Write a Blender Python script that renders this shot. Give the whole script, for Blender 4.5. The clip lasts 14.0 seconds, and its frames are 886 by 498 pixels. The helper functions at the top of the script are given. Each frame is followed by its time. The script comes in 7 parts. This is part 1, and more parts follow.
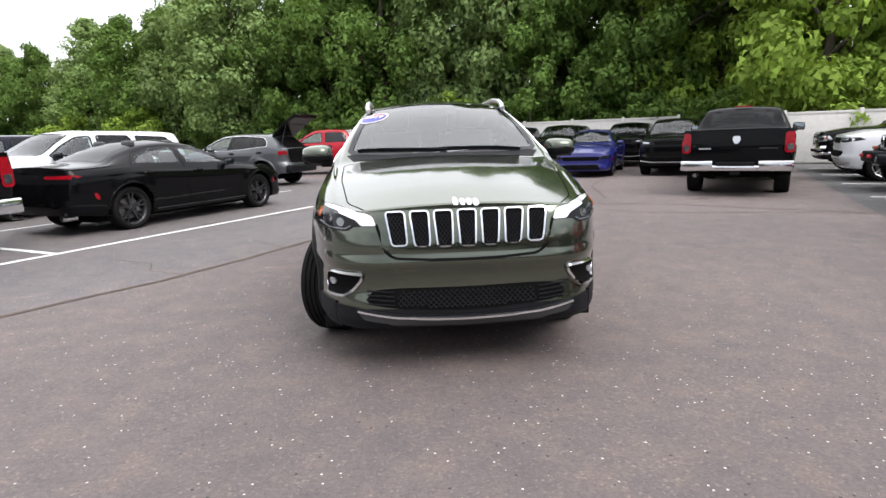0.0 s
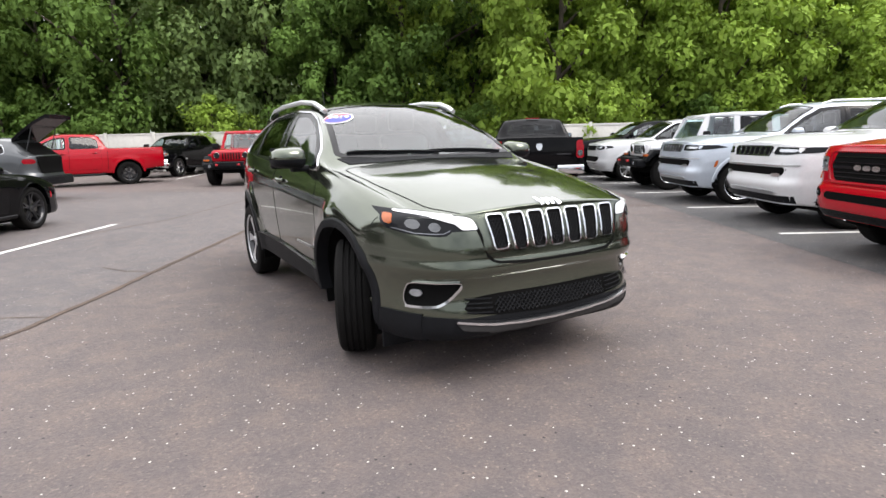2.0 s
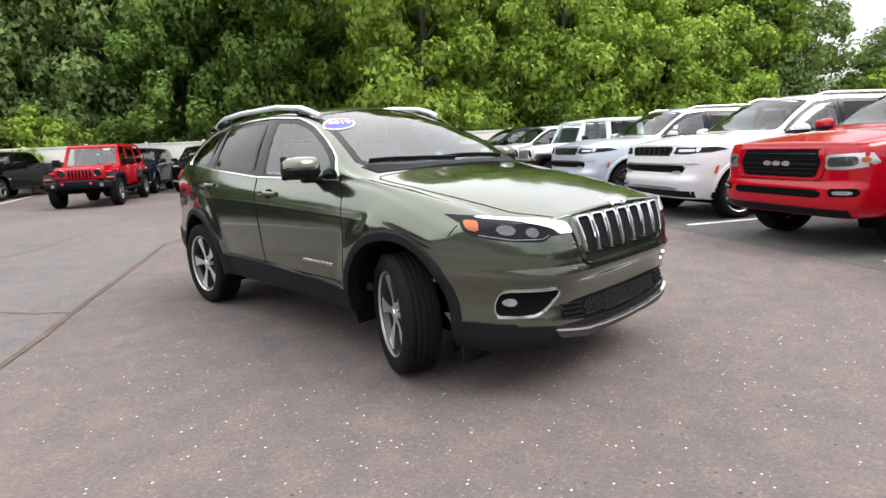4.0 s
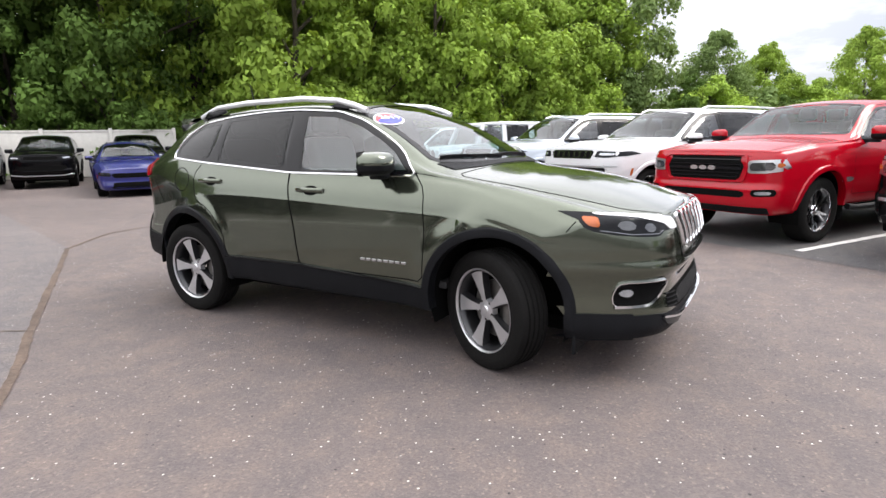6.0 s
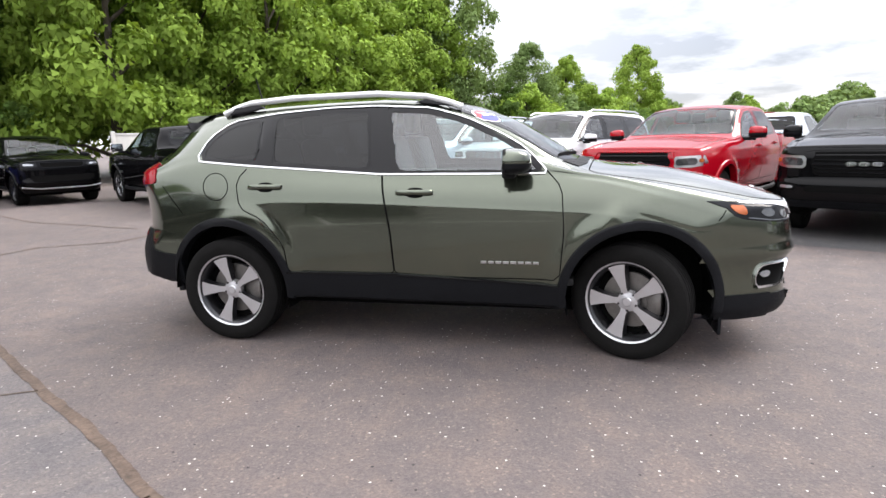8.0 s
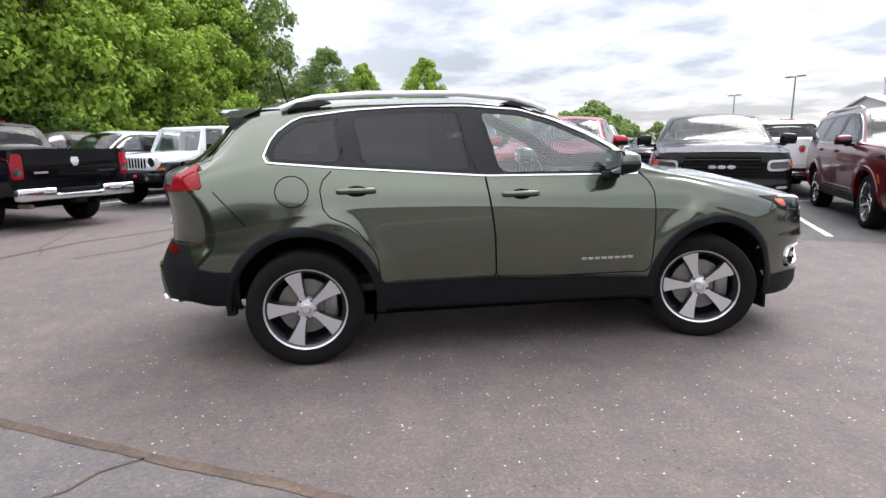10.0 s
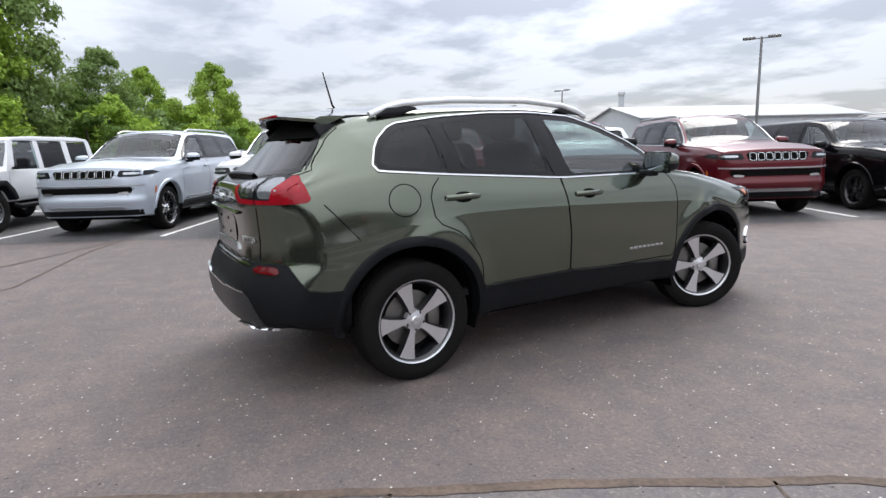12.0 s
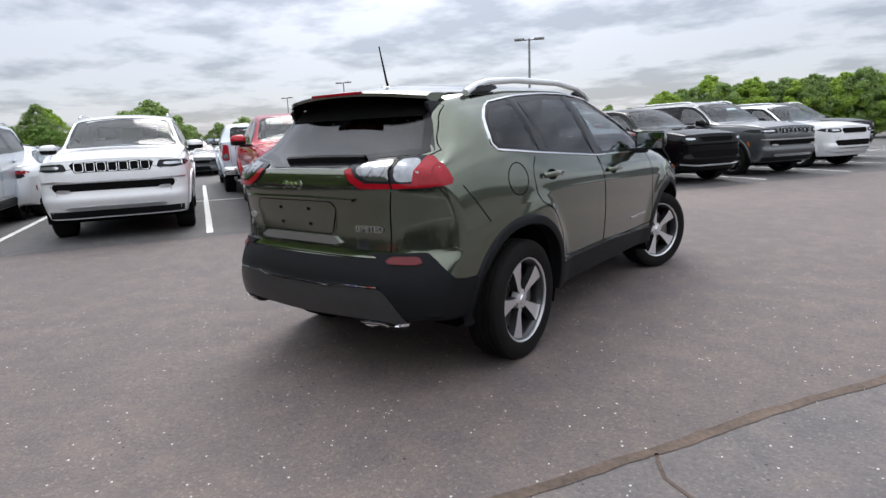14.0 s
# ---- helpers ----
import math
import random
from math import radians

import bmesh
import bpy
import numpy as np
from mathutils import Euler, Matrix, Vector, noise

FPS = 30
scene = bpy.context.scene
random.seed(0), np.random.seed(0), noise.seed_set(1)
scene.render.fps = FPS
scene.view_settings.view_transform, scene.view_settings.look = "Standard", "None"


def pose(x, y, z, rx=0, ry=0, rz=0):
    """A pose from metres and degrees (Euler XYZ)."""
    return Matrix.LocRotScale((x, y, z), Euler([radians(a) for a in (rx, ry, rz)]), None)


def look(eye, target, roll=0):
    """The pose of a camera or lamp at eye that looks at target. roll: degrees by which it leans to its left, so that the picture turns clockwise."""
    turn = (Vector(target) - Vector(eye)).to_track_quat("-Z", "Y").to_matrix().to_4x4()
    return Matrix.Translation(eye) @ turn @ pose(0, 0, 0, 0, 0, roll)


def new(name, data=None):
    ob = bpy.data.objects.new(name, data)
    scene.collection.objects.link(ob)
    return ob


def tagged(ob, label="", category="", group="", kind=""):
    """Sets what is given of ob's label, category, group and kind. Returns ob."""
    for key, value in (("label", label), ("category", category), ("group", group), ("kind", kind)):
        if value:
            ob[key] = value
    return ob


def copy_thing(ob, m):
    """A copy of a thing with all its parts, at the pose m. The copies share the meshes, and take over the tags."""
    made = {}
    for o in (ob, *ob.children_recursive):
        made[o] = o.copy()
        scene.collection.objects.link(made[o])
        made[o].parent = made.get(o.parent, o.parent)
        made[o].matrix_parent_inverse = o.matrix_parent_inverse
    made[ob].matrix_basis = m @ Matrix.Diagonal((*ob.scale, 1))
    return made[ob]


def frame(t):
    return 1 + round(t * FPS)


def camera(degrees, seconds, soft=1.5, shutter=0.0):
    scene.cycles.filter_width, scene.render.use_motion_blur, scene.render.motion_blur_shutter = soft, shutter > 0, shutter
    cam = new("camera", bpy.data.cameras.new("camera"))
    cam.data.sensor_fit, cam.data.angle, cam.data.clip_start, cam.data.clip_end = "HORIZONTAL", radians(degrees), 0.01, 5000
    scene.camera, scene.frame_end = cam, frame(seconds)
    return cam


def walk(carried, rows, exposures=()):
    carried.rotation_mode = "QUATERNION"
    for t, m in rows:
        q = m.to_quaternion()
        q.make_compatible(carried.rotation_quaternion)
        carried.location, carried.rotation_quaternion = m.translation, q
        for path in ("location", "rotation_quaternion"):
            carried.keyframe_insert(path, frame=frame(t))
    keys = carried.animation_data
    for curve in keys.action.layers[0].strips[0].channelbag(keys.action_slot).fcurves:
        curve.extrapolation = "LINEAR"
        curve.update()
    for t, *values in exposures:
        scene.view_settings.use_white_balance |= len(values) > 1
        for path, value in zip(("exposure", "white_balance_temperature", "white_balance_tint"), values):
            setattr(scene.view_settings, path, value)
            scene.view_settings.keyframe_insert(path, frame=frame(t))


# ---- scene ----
cam = camera(75.3, 14.0)
METRES, EYE, TILT, LEAN, TURN = 12.41, 1.335, 0.0, 0.0, -4.29
ROWS = [
    (0.0, 0.0, 0.0, 0.0, -0.34, -10.92, 1.75),
    (0.5, -0.0357, 0.0065, 0.0014, -6.25, -10.17, 1.21),
    (1.0, -0.0761, 0.0106, 0.0014, -12.46, -9.84, 0.87),
    (1.5, -0.1106, 0.0241, -0.0001, -18.84, -10.45, 1.58),
    (2.0, -0.1437, 0.0427, -0.0, -25.51, -10.76, 1.33),
    (2.5, -0.1757, 0.0581, 0.0002, -31.92, -10.59, 1.85),
    (3.0, -0.1944, 0.0774, 0.0002, -36.15, -10.62, 2.79),
    (5.5, -0.2701, 0.1619, 0.0021, -49.5, -10.25, 0.77),
    (6.0, -0.2965, 0.1914, 0.003, -55.28, -10.81, 0.97),
    (6.5, -0.3137, 0.2253, 0.003, -60.08, -10.98, 1.4),
    (7.0, -0.3311, 0.2609, 0.0022, -65.01, -10.8, 1.11),
    (7.5, -0.3444, 0.2984, 0.0023, -69.97, -10.83, 1.54),
    (8.0, -0.3543, 0.3375, 0.003, -73.91, -10.82, 1.41),
    (10.5, -0.3669, 0.54, 0.003, -101.34, -10.78, 1.23),
    (11.0, -0.3584, 0.5774, 0.003, -106.79, -11.12, 1.81),
    (11.5, -0.343, 0.6103, 0.0037, -111.58, -10.78, 1.24),
    (12.0, -0.3293, 0.6479, 0.0043, -116.31, -10.12, 1.57),
    (12.5, -0.3083, 0.6812, 0.0043, -121.1, -10.39, 1.85),
    (13.0, -0.2861, 0.7157, 0.0034, -126.31, -10.69, 1.72),
    (13.5, -0.2611, 0.7439, 0.0025, -132.1, -11.37, 2.16),
    (14.0, -0.2323, 0.7689, 0.0028, -138.97, -11.54, 2.25),
]
EXPOSURES = [(0.0, 1.47, 6500, 12), (3.0, 1.66, 6700, 12), (8.0, 1.72, 6550, 13), (11.0, 1.38, 6350, 12), (12.5, 1.22, 6300, 11), (14.0, 1.15, 6300, 11)]
walk(cam, [(t, pose(0, 0, EYE, TILT, LEAN, TURN) @ pose(METRES * x, METRES * y, METRES * z, 90 + pitch, roll, yaw)) for t, x, y, z, yaw, pitch, roll in ROWS], EXPOSURES)

# ---- daylight: bright broken overcast, soft high sun ----
SUN_EL, SUN_AZ = 48.0, -52.0  # degrees; azimuth counted from +x towards +y
world = bpy.data.worlds.new("sky")
scene.world = world
world.use_nodes = True


def build_sky():
    nt = world.node_tree
    nt.nodes.clear()
    n = nt.nodes.new
    out, bg = n("ShaderNodeOutputWorld"), n("ShaderNodeBackground")
    sky = n("ShaderNodeTexSky")
    sky.sky_type, sky.sun_disc = "NISHITA", False
    sky.sun_elevation, sky.sun_rotation = radians(SUN_EL), radians(90 - SUN_AZ)
    dim = n("ShaderNodeMixRGB")
    dim.blend_type, dim.inputs[0].default_value = "MULTIPLY", 1.0
    dim.inputs[2].default_value = (0.10, 0.10, 0.10, 1)
    nt.links.new(sky.outputs[0], dim.inputs[1])
    tc = n("ShaderNodeTexCoord")
    sep = n("ShaderNodeSeparateXYZ")
    nt.links.new(tc.outputs["Generated"], sep.inputs[0])
    up = n("ShaderNodeMath")
    up.operation = "ADD"
    up.inputs[1].default_value = 0.14
    nt.links.new(sep.outputs[2], up.inputs[0])
    flat = n("ShaderNodeVectorMath")
    flat.operation = "DIVIDE"
    comb = n("ShaderNodeCombineXYZ")
    for k in range(3):
        nt.links.new(up.outputs[0], comb.inputs[k])
    nt.links.new(tc.outputs["Generated"], flat.inputs[0])
    nt.links.new(comb.outputs[0], flat.inputs[1])
    no = n("ShaderNodeTexNoise")
    no.inputs["Scale"].default_value, no.inputs["Detail"].default_value, no.inputs["Roughness"].default_value = 1.5, 7.0, 0.56
    nt.links.new(flat.outputs[0], no.inputs["Vector"])
    ramp = n("ShaderNodeValToRGB")
    e = ramp.color_ramp.elements
    e[0].position, e[0].color = 0.41, (0.180, 0.190, 0.212, 1)
    e[1].position, e[1].color = 0.55, (0.315, 0.322, 0.345, 1)
    nt.links.new(no.outputs[0], ramp.inputs[0])
    # the cloud deck is thinner and brighter towards the north-west
    dot = n("ShaderNodeVectorMath")
    dot.operation = "DOT_PRODUCT"
    dot.inputs[1].default_value = (-0.32, 0.72, 0.35)
    nt.links.new(tc.outputs["Generated"], dot.inputs[0])
    glow = n("ShaderNodeMapRange")
    glow.inputs["From Min"].default_value, glow.inputs["From Max"].default_value = -0.42, 0.44
    glow.inputs["To Min"].default_value, glow.inputs["To Max"].default_value = 0.0, 0.97
    nt.links.new(dot.outputs["Value"], glow.inputs["Value"])
    thin = n("ShaderNodeMixRGB")
    thin.inputs[2].default_value = (0.60, 0.61, 0.625, 1)
    nt.links.new(glow.outputs[0], thin.inputs[0])
    nt.links.new(ramp.outputs[0], thin.inputs[1])
    # an overcast sky is brightest overhead
    zen = n("ShaderNodeMapRange")
    zen.inputs["From Min"].default_value, zen.inputs["From Max"].default_value = 0.0, 1.0
    zen.inputs["To Min"].default_value, zen.inputs["To Max"].default_value = 0.88, 1.85
    nt.links.new(sep.outputs[2], zen.inputs["Value"])
    lift = n("ShaderNodeVectorMath")
    lift.operation = "SCALE"
    nt.links.new(thin.outputs[0], lift.inputs[0])
    nt.links.new(zen.outputs[0], lift.inputs["Scale"])
    # the veiled sun lights the clouds round it
    el, az = radians(SUN_EL), radians(SUN_AZ)
    near = n("ShaderNodeVectorMath")
    near.operation = "DOT_PRODUCT"
    near.inputs[1].default_value = (math.cos(az) * math.cos(el), math.sin(az) * math.cos(el), math.sin(el))
    nt.links.new(tc.outputs["Generated"], near.inputs[0])
    halo = n("ShaderNodeMapRange")
    halo.interpolation_type = "SMOOTHERSTEP"
    halo.inputs["From Min"].default_value, halo.inputs["From Max"].default_value = 0.62, 1.0
    halo.inputs["To Min"].default_value, halo.inputs["To Max"].default_value = 1.0, 1.6
    nt.links.new(near.outputs["Value"], halo.inputs["Value"])
    veil = n("ShaderNodeVectorMath")
    veil.operation = "SCALE"
    nt.links.new(lift.outputs[0], veil.inputs[0])
    nt.links.new(halo.outputs[0], veil.inputs["Scale"])
    mix = n("ShaderNodeMixRGB")
    mix.inputs[0].default_value = 0.9
    nt.links.new(dim.outputs[0], mix.inputs[1])
    nt.links.new(veil.outputs[0], mix.inputs[2])
    nt.links.new(mix.outputs[0], bg.inputs[0])
    bg.inputs[1].default_value = SKY
    nt.links.new(bg.outputs[0], out.inputs[0])


SKY = 1.0
build_sky()
sun = new("sun", bpy.data.lights.new("sun", "SUN"))
sun.data.energy, sun.data.angle, sun.data.color = 1.0, radians(34), (1.0, 0.96, 0.9)
a, e = radians(SUN_AZ), radians(SUN_EL)
sun.matrix_world = look((60 * math.cos(a) * math.cos(e), 60 * math.sin(a) * math.cos(e), 60 * math.sin(e)), (0, 0, 0))


# ---- materials ----
def material(name, color, rough=0.5, metal=0.0, coat=0.0, var=0.0, scale=4.0, bump=0.0, bscale=60.0, spec=0.5, island=0.0, objrand=0.0):
    """A principled surface with colour variation at two scales and fine relief."""
    m = bpy.data.materials.new(name)
    m.use_nodes = True
    nt = m.node_tree
    b = nt.nodes["Principled BSDF"]
    b.inputs["Base Color"].default_value = (*color, 1)
    b.inputs["Roughness"].default_value = rough
    b.inputs["Metallic"].default_value = metal
    b.inputs["Coat Weight"].default_value = coat
    b.inputs["Coat Roughness"].default_value = 0.045
    b.inputs["Specular IOR Level"].default_value = spec
    tc = nt.nodes.new("ShaderNodeTexCoord")
    src = None
    if var > 0:
        n1, n2 = nt.nodes.new("ShaderNodeTexNoise"), nt.nodes.new("ShaderNodeTexNoise")
        n1.inputs["Scale"].default_value, n2.inputs["Scale"].default_value = scale, scale * 9
        n1.inputs["Detail"].default_value = n2.inputs["Detail"].default_value = 4
        nt.links.new(tc.outputs["Object"], n1.inputs["Vector"])
        nt.links.new(tc.outputs["Object"], n2.inputs["Vector"])
        add = nt.nodes.new("ShaderNodeMath")
        add.operation = "ADD"
        nt.links.new(n1.outputs[0], add.inputs[0])
        nt.links.new(n2.outputs[0], add.inputs[1])
        mr = nt.nodes.new("ShaderNodeMapRange")
        mr.inputs["From Min"].default_value, mr.inputs["From Max"].default_value = 0.6, 1.4
        mr.inputs["To Min"].default_value, mr.inputs["To Max"].default_value = 1 - var, 1 + var
        nt.links.new(add.outputs[0], mr.inputs["Value"])
        src = mr.outputs[0]
    for amount, node, sock in ((island, "ShaderNodeNewGeometry", "Random Per Island"), (objrand, "ShaderNodeObjectInfo", "Random")):
        if amount > 0:
            g = nt.nodes.new(node)
            mr = nt.nodes.new("ShaderNodeMapRange")
            mr.inputs["To Min"].default_value, mr.inputs["To Max"].default_value = 1 - amount, 1 + amount
            nt.links.new(g.outputs[sock], mr.inputs["Value"])
            if src is None:
                src = mr.outputs[0]
            else:
                mu = nt.nodes.new("ShaderNodeMath")
                mu.operation = "MULTIPLY"
                nt.links.new(src, mu.inputs[0])
                nt.links.new(mr.outputs[0], mu.inputs[1])
                src = mu.outputs[0]
    if src is not None:
        mul = nt.nodes.new("ShaderNodeVectorMath")
        mul.operation = "SCALE"
        mul.inputs[0].default_value = color
        nt.links.new(src, mul.inputs["Scale"])
        nt.links.new(mul.outputs[0], b.inputs["Base Color"])
    if bump > 0:
        nb, bp = nt.nodes.new("ShaderNodeTexNoise"), nt.nodes.new("ShaderNodeBump")
        nb.inputs["Scale"].default_value, nb.inputs["Detail"].default_value = bscale, 3
        nt.links.new(tc.outputs["Object"], nb.inputs["Vector"])
        nt.links.new(nb.outputs[0], bp.inputs["Height"])
        bp.inputs["Strength"].default_value, bp.inputs["Distance"].default_value = bump, 0.01
        nt.links.new(bp.outputs[0], b.inputs["Normal"])
    return m


def glass(name, tint, rough=0.0, ior=1.85):
    """A single pane: tinted see-through with a Fresnel reflection."""
    m = bpy.data.materials.new(name)
    m.use_nodes = True
    nt = m.node_tree
    nt.nodes.clear()
    out, mix = nt.nodes.new("ShaderNodeOutputMaterial"), nt.nodes.new("ShaderNodeMixShader")
    tr, gl, fr = nt.nodes.new("ShaderNodeBsdfTransparent"), nt.nodes.new("ShaderNodeBsdfGlossy"), nt.nodes.new("ShaderNodeLayerWeight")
    pw, mr = nt.nodes.new("ShaderNodeMath"), nt.nodes.new("ShaderNodeMapRange")
    pw.operation, pw.inputs[1].default_value = "POWER", 4.6
    tr.inputs[0].default_value = (*tint, 1)
    gl.inputs["Roughness"].default_value = rough
    fr.inputs[0].default_value = 0.5
    mr.inputs["To Min"].default_value = ((ior - 1) / (ior + 1)) ** 2
    nt.links.new(fr.outputs["Facing"], pw.inputs[0])
    nt.links.new(pw.outputs[0], mr.inputs["Value"])
    nt.links.new(mr.outputs[0], mix.inputs[0])
    nt.links.new(tr.outputs[0], mix.inputs[1])
    nt.links.new(gl.outputs[0], mix.inputs[2])
    nt.links.new(mix.outputs[0], out.inputs[0])
    return m


def paint(name, color, metal=0.0, rough=0.35, coat=1.0):
    return material(name, color, rough, metal, coat, 0.05, 3.0, 0.0, 900.0, 0.5 * coat)


M = {
    "olive": paint("olive_paint", (0.106, 0.121, 0.089), 0.88, 0.15),
    "black": material("black_paint", (0.003, 0.003, 0.0035), 0.06, 0, 0, 0.05, 3.0, 0, 900, 0.17),
    "grey": paint("grey_paint", (0.06, 0.065, 0.07), 0.4),
    "white": paint("white_paint", (0.66, 0.67, 0.69)),
    "silver": paint("silver_paint", (0.48, 0.53, 0.60), 0.3),
    "red": material("red_paint", (0.34, 0.002, 0.010), 0.09, 0, 0, 0.05, 3.0, 0, 900, 0.45),
    "maroon": paint("maroon_paint", (0.090, 0.004, 0.009), 0.3, 0.3, 0.6),
    "blue": paint("blue_paint", (0.005, 0.008, 0.13), 0.2),
    "navy": material("navy_paint", (0.006, 0.009, 0.020), 0.07, 0, 0, 0.05, 3.0, 0, 900, 0.3),
    "cladding": material("dark_plastic", (0.0065, 0.007, 0.0085), 0.5, 0, 0, 0.25, 6, 0.25, 700, 0.14),
    "rubber": material("tyre_rubber", (0.0075, 0.0072, 0.007), 0.8, 0, 0, 0.3, 9, 0.3, 250, 0.12),
    "chrome": material("chrome", (0.80, 0.81, 0.83), 0.10, 1.0, 0, 0.05, 9),
    "satin": material("satin_silver", (0.62, 0.63, 0.65), 0.30, 1.0, 0, 0.06, 9),
    "mirrorglass": material("tinted_mirror_glass", (0.30, 0.34, 0.36), 0.04, 1.0, 0, 0.03, 9),
    "rail": material("silver_rail", (0.66, 0.67, 0.68), 0.30, 0.45, 0.3, 0.05, 9),
    "drl": material("daytime_lamp_lens", (0.80, 0.81, 0.82), 0.12, 0.2, 1.0, 0.06, 26),
    "bumperpanel": material("grey_bumper_panel", (0.035, 0.035, 0.036), 0.42, 0.3, 0.0, 0.12, 14, 0.15, 300),
    "alloy": material("machined_alloy", (0.66, 0.66, 0.68), 0.34, 0.85, 0.5, 0.06, 20),
    "gunmetal": material("gunmetal", (0.03, 0.03, 0.033), 0.35, 0.6, 0.5, 0.1, 20),
    "blackrim": material("black_alloy", (0.02, 0.02, 0.022), 0.3, 0.4, 0.6, 0.1, 20),
    "glossblack": material("gloss_black", (0.006, 0.006, 0.007), 0.16, 0, 0.0, 0.1, 10, 0, 60, 0.25),
    "void": material("black_void", (0.005, 0.005, 0.005), 0.9, 0, 0, 0.2, 10, 0, 60, 0.05),
    "iron": material("brake_iron", (0.22, 0.21, 0.20), 0.45, 0.9, 0, 0.2, 30),
    "cabin": material("dark_trim", (0.02, 0.02, 0.021), 0.7, 0, 0, 0.2, 10, 0.2, 200),
    "leather": material("black_leather", (0.03, 0.03, 0.031), 0.5, 0, 0, 0.2, 12, 0.3, 150),
    "lens": material("lamp_lens", (0.014, 0.015, 0.017), 0.05, 0.0, 0.0, 0.3, 16, 0, 60, 0.15),
    "lensbright": material("clear_lamp_lens", (0.42, 0.44, 0.47), 0.08, 0.6, 1.0, 0.35, 26),
    "redlens": material("red_lens", (0.25, 0.005, 0.012), 0.08, 0.0, 0.0, 0.25, 22, 0, 60, 0.3),
    "reflector": material("dark_red_reflector", (0.10, 0.002, 0.005), 0.12, 0.0, 0.0, 0.2, 30, 0, 60, 0.3),
    "amber": material("amber_lens", (0.42, 0.10, 0.02), 0.15, 0.0, 0.3, 0.2, 22),
    "projector": material("lamp_projector", (0.12, 0.125, 0.13), 0.1, 0.7, 1.0, 0.3, 26),
    "smoke": material("smoked_lamp_lens", (0.21, 0.22, 0.24), 0.1, 0.5, 0.3, 0.35, 26),
    "paper": material("white_paper", (0.78, 0.79, 0.77), 0.8, 0, 0, 0.05, 20),
    "bluebadge": material("blue_sticker", (0.03, 0.04, 0.35), 0.4, 0, 0.3, 0.05, 20),
    "redbadge": material("red_sticker", (0.6, 0.03, 0.04), 0.4, 0, 0.3, 0.05, 20),
    "whitebadge": material("white_sticker", (0.85, 0.85, 0.86), 0.4, 0, 0.3, 0.03, 20),
    "line": material("worn_road_paint", (0.66, 0.66, 0.64), 0.75, 0, 0, 0.25, 5, 0.3, 120),
    "tar": material("crack_dirt", (0.088, 0.062, 0.047), 0.85, 0, 0, 0.6, 4, 0.6, 70),
    "fence": material("white_vinyl", (0.60, 0.585, 0.545), 0.55, 0, 0, 0.12, 0.8, 0.05, 30),
    "bark": material("bark", (0.075, 0.06, 0.045), 0.9, 0, 0, 0.4, 3, 0.8, 25),
    "steel": material("galvanised_steel", (0.20, 0.20, 0.20), 0.5, 0.6, 0, 0.2, 3),
    "metalwall": material("grey_metal_wall", (0.42, 0.44, 0.46), 0.55, 0.0, 0, 0.08, 0.4),
    "roofmetal": material("pale_metal_roof", (0.30, 0.31, 0.32), 0.6, 0.0, 0, 0.08, 0.4),
    "clear": glass("clear_glass", (0.74, 0.86, 0.86), 0.0, 2.1),
    # the crossover's screen: reflection strength raised so that it looks brighter
    "screen": glass("bright_windscreen", (0.60, 0.74, 0.76), 0.0, 2.4),
    "screen_plain": glass("windscreen_glass", (0.62, 0.72, 0.73), 0.0, 1.6),
    "darkglass": glass("dark_rear_glass", (0.05, 0.053, 0.058), 0.0, 1.6),
    "privacy": glass("privacy_glass", (0.085, 0.09, 0.10), 0.0, 1.5),
    # for the added unseen walls: dark so that car flanks reflect darker
    "darkwall": material("dark_reflection_wall", (0.10, 0.105, 0.11), 0.7, 0, 0, 0.12, 0.5),
    "concrete": material("concrete", (0.36, 0.35, 0.33), 0.9, 0, 0, 0.2, 2, 0.4, 60),
}


def leaf_material(name, color):
    m = material(name, color, 0.7, 0, 0, 0.25, 0.25, 0, 60, 0.1, 0.30, 0.15)
    nt = m.node_tree
    b = nt.nodes["Principled BSDF"]
    tl, mx = nt.nodes.new("ShaderNodeBsdfTranslucent"), nt.nodes.new("ShaderNodeMixShader")
    tl.inputs[0].default_value = (color[0] * 1.6, color[1] * 1.5, color[2] * 0.9, 1)
    mx.inputs[0].default_value = 0.22
    out = nt.nodes["Material Output"]
    nt.links.new(b.outputs[0], mx.inputs[1])
    nt.links.new(tl.outputs[0], mx.inputs[2])
    nt.links.new(mx.outputs[0], out.inputs[0])
    return m


LEAF = [leaf_material("leaves_deep", (0.104, 0.176, 0.040)), leaf_material("leaves_fresh", (0.235, 0.345, 0.060)), leaf_material("leaves_grey", (0.170, 0.248, 0.086))]


